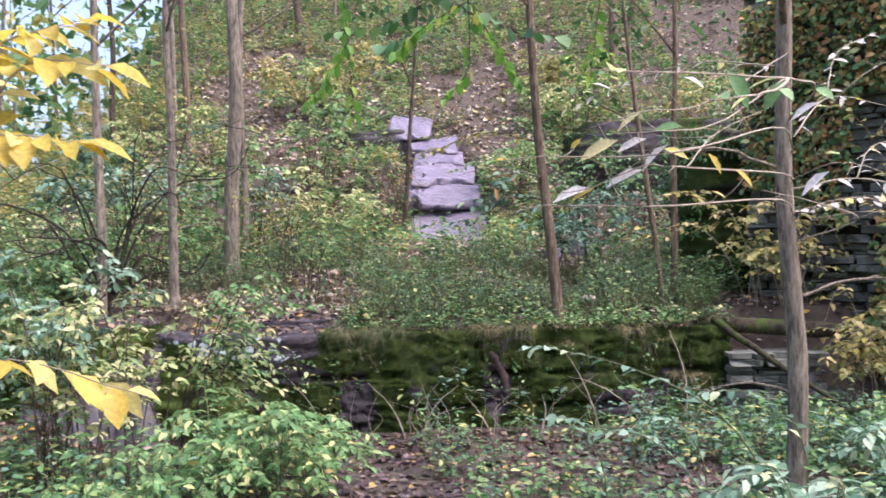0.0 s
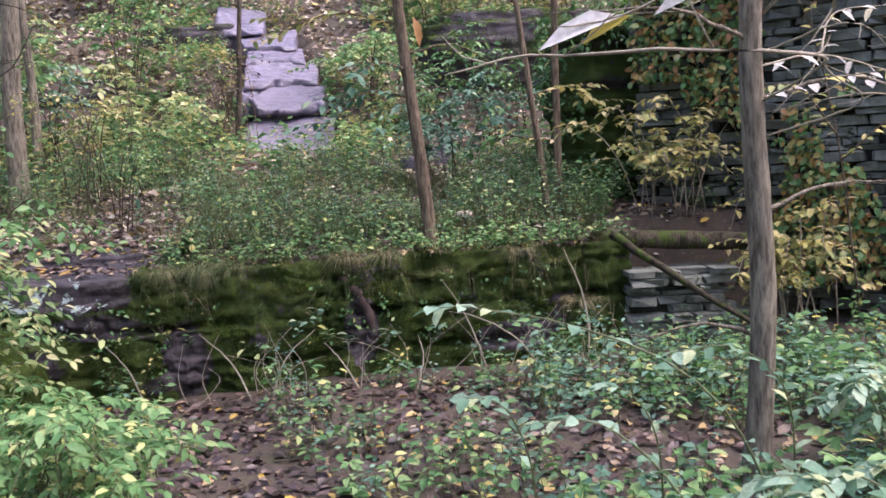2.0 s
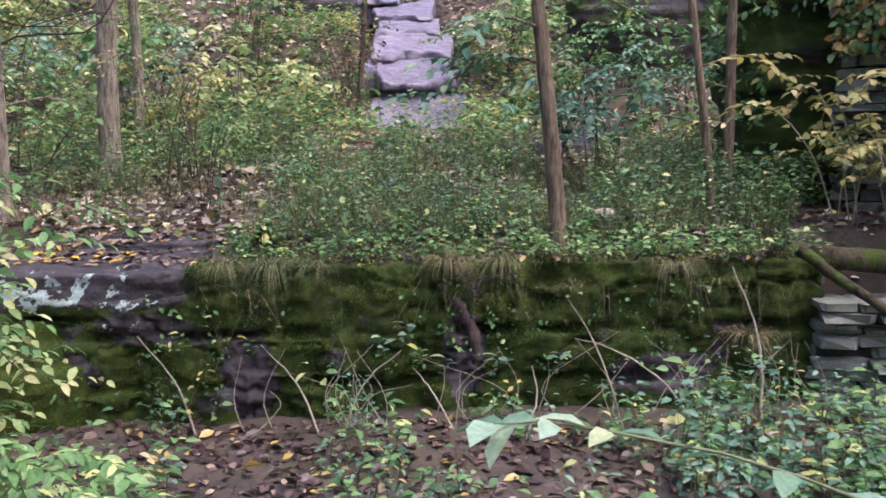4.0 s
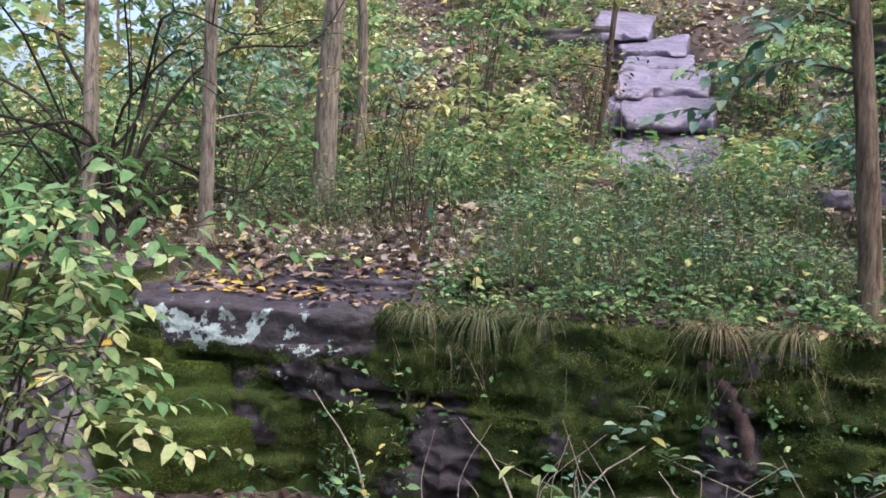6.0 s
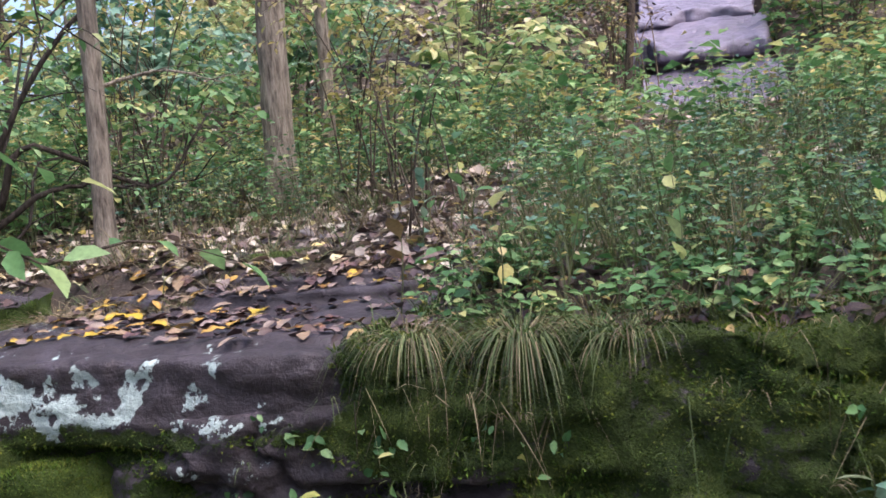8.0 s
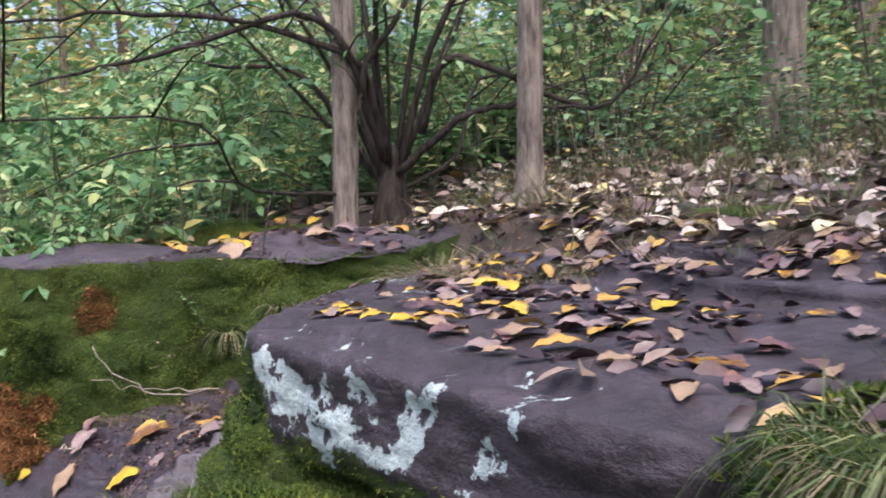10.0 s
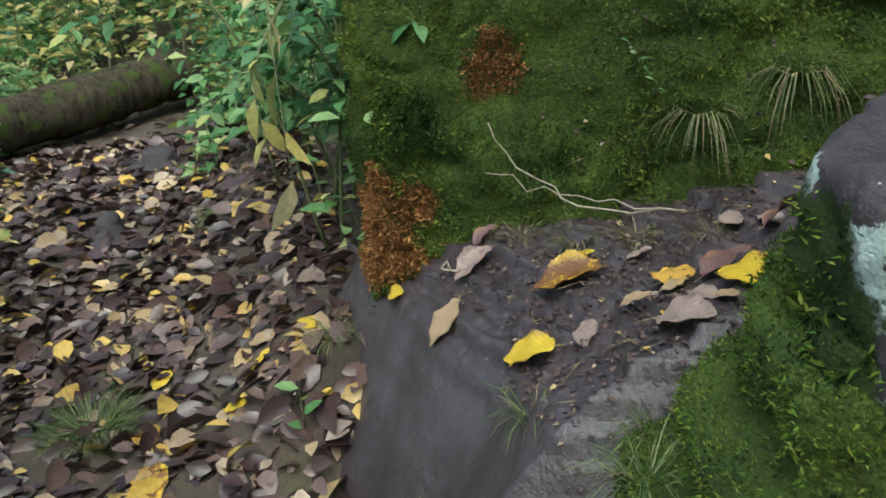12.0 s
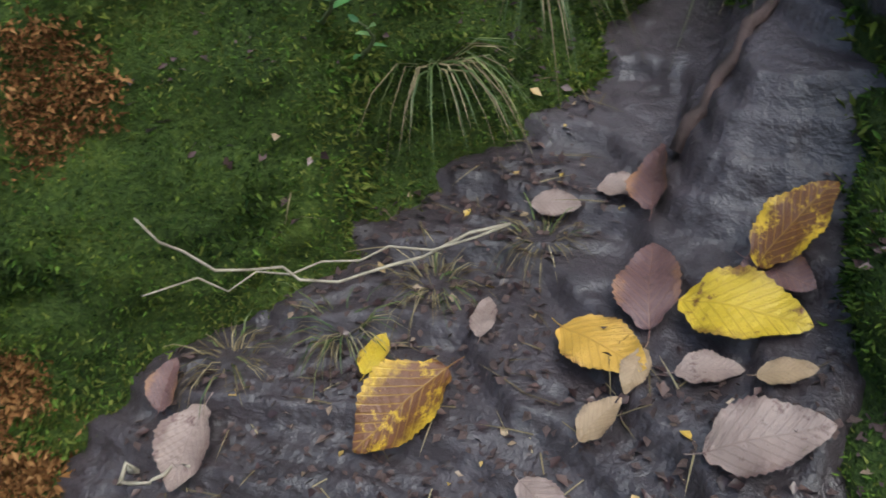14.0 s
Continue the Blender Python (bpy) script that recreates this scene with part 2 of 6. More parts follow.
def rock_material(name, stone, moss_cols, rough=(0.4, 0.75), strata=14.0, gloss=0.28, relief=0.9):
    """Layered stone with moss and lichen where the mesh carries them."""
    mat, nt, bsdf = material(name)
    vec = coords(nt)
    lay = coords(nt, (1.2, 1.2, strata))
    big, grain, layer = noise_of(nt, vec, 2.2, 5), noise_of(nt, vec, 38, 6, 0.7), noise_of(nt, lay, 1.6, 4, 0.6)
    col = ramp(nt, mixed(nt, 0.25, mixed(nt, 0.4, big, noise_of(nt, vec, 9, 5)), layer), [(0.3, stone[0]), (0.5, stone[1]), (0.72, stone[2])])
    col = mixed(nt, 0.6, col, ramp(nt, grain, [(0.25, (0.5, 0.5, 0.5)), (0.75, (1.25, 1.25, 1.25))]), "MULTIPLY")
    edge = noise_of(nt, vec, 26, 7, 0.72)
    bsdf.inputs["Specular IOR Level"].default_value = gloss
    fine = noise_of(nt, vec, 140, 4, 0.7)
    ruff = nd(nt, "ShaderNodeMapRange", To_Min=rough[0], To_Max=rough[1])
    nt.links.new(big, ruff.inputs[0])
    rgh = ruff.outputs[0]
    # lichen crust
    lich = maths(nt, "ADD", attribute(nt, "lichen"), maths(nt, "MULTIPLY", maths(nt, "SUBTRACT", edge, 0.5), 2.2))
    lich = ramp(nt, lich, [(0.5, (0, 0, 0)), (0.56, (1, 1, 1))])
    col = mixed(nt, lich, col, ramp(nt, grain, [(0.3, (0.25, 0.30, 0.27)), (0.7, (0.46, 0.54, 0.50))]))
    # moss
    mo = maths(nt, "ADD", attribute(nt, "moss"), maths(nt, "MULTIPLY", maths(nt, "SUBTRACT", edge, 0.5), 1.1))
    mo = ramp(nt, mo, [(0.44, (0, 0, 0)), (0.56, (1, 1, 1))])
    mcol = ramp(nt, mixed(nt, 0.55, noise_of(nt, vec, 7, 4), fine), [(0.32, moss_cols[0]), (0.5, moss_cols[1]), (0.68, moss_cols[2])])
    col = mixed(nt, mo, col, mcol)
    nt.links.new(col, bsdf.inputs["Base Color"])
    soft = maths(nt, "MAXIMUM", mo, lich)
    nt.links.new(maths(nt, "ADD", maths(nt, "MULTIPLY", soft, 0.45), rgh, True), bsdf.inputs["Roughness"])
    hgt = maths(nt, "ADD", maths(nt, "MULTIPLY", layer, 0.3), maths(nt, "ADD", maths(nt, "MULTIPLY", grain, 0.35), maths(nt, "MULTIPLY", maths(nt, "MULTIPLY", fine, mo), 1.3)))
    hgt = maths(nt, "ADD", hgt, maths(nt, "MULTIPLY", noise_of(nt, vec, 11, 6, 0.7), 1.2))
    bump(nt, bsdf, hgt, relief, 0.018)
    return mat


def bark_material(name, dark, light, scale=1.0, moss=False):
    mat, nt, bsdf = material(name, 0.9)
    vec = coords(nt, (30 * scale, 30 * scale, 5 * scale))
    ridge, big = noise_of(nt, vec, 1.5, 6, 0.7), noise_of(nt, coords(nt), 3, 4)
    col = mixed(nt, 0.8, ramp(nt, ridge, [(0.35, dark), (0.62, light)]), ramp(nt, big, [(0.3, (0.7, 0.7, 0.7)), (0.7, (1.2, 1.2, 1.15))]), "MULTIPLY")
    if moss:
        col = mixed(nt, ramp(nt, noise_of(nt, coords(nt), 9, 5), [(0.5, (0, 0, 0)), (0.6, (1, 1, 1))]), col, (0.05, 0.07, 0.015))
    nt.links.new(col, bsdf.inputs["Base Color"])
    bsdf.inputs["Specular IOR Level"].default_value = 0.15
    bump(nt, bsdf, ridge, 1.0, 0.02)
    return mat


def plain(name, stops, scale=20.0, rough=0.8, depth=0.004):
    mat, nt, bsdf = material(name, rough)
    n = noise_of(nt, coords(nt), scale, 6, 0.65)
    nt.links.new(ramp(nt, n, stops), bsdf.inputs["Base Color"])
    bump(nt, bsdf, n, 0.6, depth)
    return mat


STONE = ((0.018, 0.014, 0.014), (0.048, 0.038, 0.041), (0.115, 0.098, 0.115))
MOSS = ((0.015, 0.025, 0.006), (0.042, 0.064, 0.011), (0.10, 0.125, 0.024))
rock_mat = rock_material("mossy_sandstone", STONE, MOSS)
step_mat = rock_material("wet_slate", ((0.023, 0.0175, 0.0185), (0.048, 0.0375, 0.041), (0.086, 0.070, 0.078)), MOSS, rough=(0.24, 0.50), strata=12.0, gloss=0.5, relief=0.55)
# rock_mat again with its moss coloured brighter, standing in for stronger light
lit_moss_mat = rock_material("lit_moss_stone", STONE, ((0.016, 0.028, 0.006), (0.052, 0.082, 0.013), (0.125, 0.165, 0.029)))
fall_mat = rock_material("wet_cascade_stone", ((0.055, 0.046, 0.06), (0.14, 0.115, 0.16), (0.23, 0.20, 0.27)), MOSS, rough=(0.3, 0.55), strata=10.0, gloss=0.5)
wall_mat = rock_material("weathered_wall_stone", ((0.05, 0.053, 0.043), (0.14, 0.143, 0.12), (0.29, 0.295, 0.26)), MOSS, rough=(0.7, 0.95))
bark_grey = bark_material("grey_brown_bark", (0.08, 0.064, 0.05), (0.32, 0.27, 0.215))
bark_brown = bark_material("brown_bark", (0.055, 0.04, 0.03), (0.22, 0.165, 0.12))
bark_dark = bark_material("dark_twig_bark", (0.03, 0.023, 0.017), (0.13, 0.10, 0.078))
bark_black = bark_material("blackish_shrub_bark", (0.014, 0.011, 0.009), (0.065, 0.053, 0.042))
twig_pale = plain("pale_dry_twig", [(0.3, (0.16, 0.13, 0.09)), (0.7, (0.38, 0.33, 0.25))], 60)
stem_green = plain("green_stem", [(0.3, (0.05, 0.06, 0.02)), (0.7, (0.13, 0.14, 0.06))], 40, 0.6)
log_mat = bark_material("rotten_log_wood", (0.014, 0.011, 0.008), (0.075, 0.06, 0.042), 0.7, True)
cut_mat = plain("pale_cut_wood", [(0.3, (0.28, 0.22, 0.18)), (0.7, (0.5, 0.43, 0.38))], 30)
soil_red = plain("red_brown_earth", [(0.3, (0.03, 0.018, 0.015)), (0.7, (0.085, 0.052, 0.046))], 25, 0.9, 0.012)

GREENS = [(0.0, (0.0324, 0.0837, 0.0297)), (0.35, (0.0607, 0.155, 0.0459)), (0.7, (0.108, 0.223, 0.0702)), (0.93, (0.176, 0.284, 0.101)), (1.0, (0.486, 0.419, 0.0945))]
BLUE = [(0.0, (0.0405, 0.101, 0.0607)), (0.5, (0.0878, 0.189, 0.119)), (0.9, (0.176, 0.297, 0.209)), (1.0, (0.338, 0.378, 0.203))]
LIGHT = [(0.0, (0.078, 0.182, 0.0585)), (0.5, (0.156, 0.293, 0.0975)), (0.85, (0.286, 0.416, 0.169)), (1.0, (0.624, 0.598, 0.234))]
YELLOW = [(0.0, (0.17, 0.22, 0.07)), (0.4, (0.34, 0.32, 0.10)), (0.8, (0.50, 0.40, 0.12)), (1.0, (0.55, 0.46, 0.26))]
LITTER = [(0.0, (0.022, 0.012, 0.012)), (0.3, (0.042, 0.024, 0.024)), (0.55, (0.072, 0.042, 0.039)), (0.76, (0.135, 0.088, 0.074)), (0.89, (0.31, 0.225, 0.15)), (1.0, (0.46, 0.30, 0.05))]
leaf_green = leaf_material("green_leaves", GREENS)
leaf_blue = leaf_material("blue_green_leaves", BLUE)
leaf_light = leaf_material("light_green_leaves", LIGHT, through=0.4)
leaf_yellow = leaf_material("yellowing_leaves", YELLOW, through=0.4)
leaf_lime = leaf_material("bright_lime_leaves", [(0.0, (0.10, 0.24, 0.03)), (0.5, (0.17, 0.36, 0.05)), (0.9, (0.28, 0.45, 0.07)), (1.0, (0.5, 0.5, 0.1))], through=0.5)
leaf_wan = leaf_material("wan_yellow_green_leaves", [(0.0, (0.15, 0.25, 0.09)), (0.4, (0.30, 0.38, 0.14)), (0.75, (0.50, 0.50, 0.20)), (1.0, (0.62, 0.58, 0.32))], through=0.4)
leaf_litter = leaf_material("dry_leaf_litter", LITTER, 0.32, 0.05)
hill_litter = leaf_material("pale_hillside_litter", [(0.0, (0.15, 0.10, 0.085)), (0.35, (0.33, 0.25, 0.20)), (0.65, (0.50, 0.42, 0.34)), (0.85, (0.60, 0.53, 0.40)), (1.0, (0.62, 0.48, 0.12))], 0.7, 0.05)
leaf_rusty = leaf_material("rusty_orange_leaves", [(0.0, (0.20, 0.09, 0.04)), (0.5, (0.42, 0.22, 0.08)), (1.0, (0.55, 0.38, 0.12))], through=0.3)
leaf_mint = leaf_material("pale_mint_leaves", [(0.0, (0.10, 0.20, 0.12)), (0.5, (0.19, 0.31, 0.20)), (0.9, (0.32, 0.44, 0.32)), (1.0, (0.45, 0.45, 0.2))], through=0.35)
leaf_gold = leaf_material("golden_leaves", [(0.0, (0.5, 0.36, 0.05)), (0.5, (0.6, 0.48, 0.08)), (1.0, (0.65, 0.58, 0.22))], through=0.5)
leaf_pale = leaf_material("pale_bleached_leaves", [(0.0, (0.58, 0.54, 0.50)), (0.7, (0.74, 0.70, 0.68)), (0.9, (0.6, 0.54, 0.34)), (1.0, (0.6, 0.5, 0.05))], through=0.45)
grass_green = leaf_material("green_grass", [(0.0, (0.035, 0.06, 0.015)), (0.6, (0.09, 0.13, 0.035)), (1.0, (0.2, 0.22, 0.08))], 0.55, 0.25)
grass_dry = leaf_material("dry_grass", [(0.0, (0.075, 0.055, 0.028)), (0.5, (0.18, 0.14, 0.07)), (1.0, (0.34, 0.28, 0.16))], 0.7, 0.2)
moss_green = leaf_material("moss_fronds", [(0.0, (0.018, 0.034, 0.008)), (0.5, (0.055, 0.088, 0.015)), (1.0, (0.14, 0.175, 0.032))], 0.85, 0.15, spec=0.1, patch=7.0)
moss_fresh = leaf_material("fresh_moss_fronds", [(0.0, (0.050, 0.095, 0.014)), (0.5, (0.090, 0.155, 0.022)), (1.0, (0.145, 0.22, 0.034))], 0.85, 0.15, spec=0.1)
moss_olive = leaf_material("olive_moss_fronds", [(0.0, (0.075, 0.092, 0.016)), (0.5, (0.125, 0.148, 0.026)), (1.0, (0.18, 0.20, 0.044))], 0.85, 0.15, spec=0.1)
moss_rust = leaf_material("rust_moss_fronds", [(0.0, (0.10, 0.045, 0.016)), (0.5, (0.24, 0.115, 0.04)), (1.0, (0.36, 0.19, 0.075))], 0.9, 0.1, spec=0.1)

mat, nt, bsdf = material("forest_soil", 0.95)
ground_mat = mat
vec = coords(nt)
n1, n2 = noise_of(nt, vec, 3, 6), noise_of(nt, vec, 45, 6, 0.75)
col = mixed(nt, 0.6, ramp(nt, n1, [(0.3, (0.035, 0.028, 0.02)), (0.55, (0.075, 0.055, 0.042)), (0.75, (0.06, 0.065, 0.025))]),
            ramp(nt, n2, [(0.3, (0.4, 0.38, 0.35)), (0.7, (1.6, 1.5, 1.4))]), "MULTIPLY")
nt.links.new(col, bsdf.inputs["Base Color"])
bump(nt, bsdf, n2, 0.9, 0.02)

# ---------------------------------------------------------------- ground
gx = np.concatenate([-np.geomspace(150, 9, 26), np.arange(-8.5, 6.5, 0.09), np.geomspace(7, 150, 26)])
gy = np.concatenate([-np.geomspace(150, 4, 24), np.arange(-3.6, 14, 0.09), np.geomspace(14.3, 150, 34)])
GX, GY = np.meshgrid(gx, gy)
gv = np.stack([GX.ravel(), GY.ravel(), ground_z(GX.ravel(), GY.ravel())], 1)
nx = len(gx)
gi = (np.arange(len(gy) - 1)[:, None] * nx + np.arange(nx - 1)[None]).ravel()
me = bpy.data.meshes.new("ground")
fill_mesh(me, gv, np.stack([gi, gi + 1, gi + nx + 1, gi + nx], 1))
me.polygons.foreach_set("use_smooth", np.ones(len(gi), bool))
me.materials.append(ground_mat)
tagged(new("ground", me), "dark brown forest soil rising to a wooded hillside", "ground", kind="structure")


# ---------------------------------------------------------------- rocks
def rock_mesh(name, layers, voxel, mat, rough=0.03, soft=3, moss=None, lichen=None, seed=0, ripple=0.012, strat=1.2, relief=None):
    """One solid stone out of stacked layers (outline, bottom, top), worn and roughened."""
    v, f = [], []
    for outline, z0, z1 in layers:
        n, o = len(outline), len(v)
        if isinstance(z1, (int, float)):
            z1 = [z1] * n
        v += [(x, y, z0) for x, y in outline] + [(x, y, z) for (x, y), z in zip(outline, z1)]
        f.append([o + k for k in reversed(range(n))])
        f.append([o + n + k for k in range(n)])
        f += [[o + k, o + (k + 1) % n, o + n + (k + 1) % n, o + n + k] for k in range(n)]
    raw = bpy.data.meshes.new(name)
    raw.from_pydata(v, [], f)
    raw.update()
    ob = new("raw_" + name, raw)
    rm = ob.modifiers.new("remesh", "REMESH")
    rm.mode, rm.voxel_size = "VOXEL", voxel
    if soft:
        sm = ob.modifiers.new("smooth", "SMOOTH")
        sm.factor, sm.iterations = 0.5, soft
    dg = bpy.context.evaluated_depsgraph_get()
    me = bpy.data.meshes.new_from_object(ob.evaluated_get(dg))
    bpy.data.objects.remove(ob)
    me.name = name
    n = len(me.vertices)
    co, no = np.empty(3 * n, np.float32), np.empty(3 * n, np.float32)
    me.vertices.foreach_get("co", co)
    me.vertices.foreach_get("normal", no)
    co, no = co.reshape(-1, 3).astype(float), no.reshape(-1, 3).astype(float)
    side = np.clip(1 - np.abs(no[:, 2]) * 1.25, 0, 1)
    d = rough * 2 * (fbm(co, 3.2, 4, seed + 1) - 0.5)
    d += rough * strat * (fbm(co, 2.0, 4, seed + 5, (1, 1, 9)) - 0.5) * side
    d += ripple * 2 * (fbm(co, 14, 4, seed + 8, (1, 1, 2.2)) - 0.5)
    if relief:
        d += relief(co, side)
    co += no * d[:, None]
    me.vertices.foreach_set("co", co.astype(np.float32).ravel())
    for key, fn in (("moss", moss), ("lichen", lichen)):
        a = me.attributes.new(key, "FLOAT", "POINT")
        a.data.foreach_set("value", (fn(co, no) if fn else np.zeros(n)).astype(np.float32))
    me.polygons.foreach_set("use_smooth", np.ones(len(me.polygons), bool))
    me.materials.clear()
    me.materials.append(mat)
    me.update()
    return me


def front_outline(off, jit, seed, x0=-2.6, x1=2.35, back=7.0):
    """Plan of the ledge: along its front, round the notch corner and back."""
    rs = np.random.RandomState(seed)
    xs = np.arange(x1, x0 + 0.05, -0.16)
    pts = [(x, float(face_y(x)) + off + jit * (rs.rand() - 0.5)) for x in xs]
    pts += [(x0 + off * 0.5, 5.83 + off), (x0 - 0.1 + off, 5.95), (x0 - 0.26 + off, 6.2), (x0 - 0.42 + off, 6.45), (x0 - 0.45, back), (x1, back)]
    return pts[::-1]


def cushions(co, side):
    """Moss cushions, draped folds and dark hollows on an upright face."""
    fold = fbm(co, 4.2, 4, 140, (1, 1, 0.38)) - 0.5
    lump = 1 - np.abs(2 * fbm(co, 8.5, 3, 144) - 1)
    crack = smooth(0.035, 0.0, np.abs(fbm(co, 2.3, 4, 148, (1, 1, 1.5)) - 0.5))
    hole = np.exp(-(((co[:, 0] - 0.72) / 0.09) ** 2 + ((co[:, 2] - 0.66) / 0.09) ** 2))
    return side * (0.11 * fold + 0.05 * (lump - 0.75) - 0.045 * crack - 0.12 * hole)


def bare_stone(co):
    """Where the face shows plain stone: a few broad brown patches."""
    x, z = co[:, 0], co[:, 2]
    w = 0.45 * (fbm(co, 5, 3, 150) - 0.5)
    out = np.zeros(len(co))
    for cx, cz, rx, rz in ((-2.12, 0.27, 0.30, 0.13), (-1.0, 0.22, 0.16, 0.30), (0.22, 0.35, 0.13, 0.3), (-1.55, 0.52, 0.30, 0.10), (1.35, 0.2, 0.35, 0.12)):
        out = np.maximum(out, smooth(1.15, 0.75, np.sqrt(((x - cx) / rx) ** 2 + ((z - cz) / rz) ** 2) + w))
    return out


def moss_ledge(co, no):
    x, z = co[:, 0], co[:, 2]
    n = fbm(co, 2.4, 4, 40)
    on = 0.74 + 0.7 * (n - 0.5)
    slab = smooth(-1.25, -1.5, x)
    on = on - slab * 1.2 * smooth(0.60, 0.72, z + 0.25 * (n - 0.5))
    on = on - 0.52 * bare_stone(co) - 0.25 * (fbm(co, 4.0, 3, 47) > 0.66)
    on = on + 1.3 * smooth(-2.40, -2.58, x + 0.3 * (n - 0.5)) * smooth(0.86, 0.74, z + 0.2 * (n - 0.5))
    return np.clip(on, 0, 1)


def lichen_ledge(co, no):
    x, y, z = co.T
    patch = smooth(-2.76, -2.55, x) * smooth(-1.72, -2.15, x) * smooth(0.58, 0.68, z) * smooth(0.84, 0.78, z)
    spots = smooth(-1.25, -1.7, x) * smooth(0.42, 0.58, z) * smooth(0.90, 0.82, z) * smooth(0.50, 0.62, fbm(co, 15, 3, 61))
    return np.clip(patch * (0.09 + 0.88 * fbm(co, 6, 3, 60)) + 0.56 * spots, 0, 0.8)


bed = [
    (front_outline(-0.03, 0.16, 1), -0.35, 0.14), (front_outline(0.03, 0.16, 2), 0.08, 0.25),
    (front_outline(-0.02, 0.14, 3), 0.22, 0.44), (front_outline(0.03, 0.14, 4), 0.40, 0.54),
    (front_outline(0.0, 0.10, 5), 0.50, 0.70), (front_outline(0.03, 0.08, 6, x0=-1.2), 0.62, 0.74),
    (front_outline(0.0, 0.09, 7, x0=-1.25), 0.66, 0.86),
]
mound = [
    ([(-2.94, 6.12), (-2.89, 5.78), (-2.75, 5.60), (-2.58, 5.52), (-2.34, 5.48), (-2.0, 5.60), (-1.75, 6.0)], -0.35, 0.32),
    ([(-2.88, 6.12), (-2.83, 5.84), (-2.71, 5.67), (-2.54, 5.60), (-2.34, 5.58), (-2.08, 5.68), (-1.85, 6.0)], 0.2, 0.44),
    ([(-2.83, 6.12), (-2.79, 5.89), (-2.67, 5.73), (-2.52, 5.68), (-2.34, 5.66), (-2.15, 5.74), (-2.0, 6.0)], 0.25, 0.54),
    ([(-2.79, 6.14), (-2.75, 5.91), (-2.60, 5.76), (-2.42, 5.71), (-2.25, 6.0)], 0.3, 0.66),
]
cap = [
    ([(-1.2, 7.0), (-1.16, 5.90), (-1.5, 5.84), (-2.0, 5.81), (-2.45, 5.79), (-2.6, 5.83), (-2.70, 5.97), (-2.86, 6.22), (-3.02, 6.46), (-3.05, 7.0)], 0.60, 0.84),
    ([(-1.3, 7.0), (-1.4, 5.98), (-2.0, 5.90), (-2.42, 5.88), (-2.55, 5.95), (-2.84, 6.4), (-2.95, 7.0)], 0.7, 0.865),
    ([(-2.5, 7.2), (-2.32, 6.74), (-2.1, 6.70), (-1.8, 6.66), (-1.5, 6.72), (-1.3, 7.0), (-1.6, 7.5), (-2.4, 7.5)], 0.6, 0.91),
    ([(-2.3, 7.1), (-2.25, 6.86), (-1.7, 6.80), (-1.4, 7.1), (-1.7, 7.5), (-2.2, 7.5)], 0.6, 0.95),
]
ledge_ob = thing("rock_ledge", "low dark mossy sandstone ledge with pale lichen on its bare slab", "rock")
part("bedrock", rock_mesh("bedrock", bed, 0.016, rock_mat, 0.045, 5, moss_ledge, lichen_ledge, 0, 0.018, 0.35, lambda c, sd: cushions(c, sd) * smooth(-2.5, -2.2, c[:, 0])), ledge_ob, "dark layered rock face under moss")
part("moss_mound", rock_mesh("moss_mound", mound, 0.014, lit_moss_mat, 0.03, 8, lambda c, n: np.clip(0.95 + 0.4 * (fbm(c, 3, 3, 50) - 0.5), 0, 1), None, 3), ledge_ob, "bulging green moss below the slab")
part("cap_slab", rock_mesh("cap_slab", cap, 0.013, rock_mat, 0.034, 7, moss_ledge, lichen_ledge, 6, 0.016), ledge_ob, "bare purplish slab with pale lichen on its edge")

sx, sy = np.arange(-3.80, -2.45, 0.0065), np.arange(5.22, 6.75, 0.0065)
SX, SY = np.meshgrid(sx, sy)
q = np.stack([SX.ravel(), SY.ravel(), 0 * SX.ravel()], 1)
front = 5.50 + 0.10 * (q[:, 0] + 3.3) + 0.12 * (fbm(q, 4, 3, 91) - 0.5)
d = q[:, 1] - front
tilt = np.interp(d, [-0.28, -0.16, -0.05, 0.0, 0.06, 0.16, 0.26, 0.40, 0.66, 1.2], [-0.30, 0.0, 0.20, 0.27, 0.345, 0.415, 0.475, 0.505, 0.58, 0.72]) + 0.06 * (q[:, 0] + 3.1)
z = tilt + 0.25 * np.clip(q[:, 0] + 3.0, 0, 0.24) - 1.2 * np.maximum(0, q[:, 0] + 2.76) * smooth(6.1, 5.9, q[:, 1]) + 0.10 * smooth(6.03, 6.14, q[:, 1] - 0.25 * (q[:, 0] + 2.88)) * smooth(-3.02, -2.90, q[:, 0])
z = z - 0.012 + 0.05 * (fbm(q, 3.2, 3, 92) - 0.5) + 0.008 * (fbm(q, 30, 3, 94) - 0.5)
# thin beds of slate break along wandering edges
bed_high = 0.040
u = (z + 0.075 * fbm(q, 2.6, 5, 96)) / bed_high
tread = bed_high * (np.floor(u) + smooth(0.0, 0.10, u - np.floor(u)) - u)
u = (z + 0.05 * fbm(q, 6.0, 4, 99)) / 0.013
z = z + smooth(0.0, 0.10, d) * (0.62 * tread + 0.55 * 0.013 * (np.floor(u) + smooth(0.0, 0.2, u - np.floor(u)) - u))
me = bpy.data.meshes.new("stone_step")
ns = len(sx)
si = (np.arange(len(sy) - 1)[:, None] * ns + np.arange(ns - 1)[None]).ravel()
fill_mesh(me, np.stack([q[:, 0], q[:, 1], z], 1), np.stack([si, si + 1, si + ns + 1, si + ns], 1))
for key in ("moss", "lichen"):
    a = me.attributes.new(key, "FLOAT", "POINT")
a.data.foreach_set("value", np.zeros(len(q), np.float32))
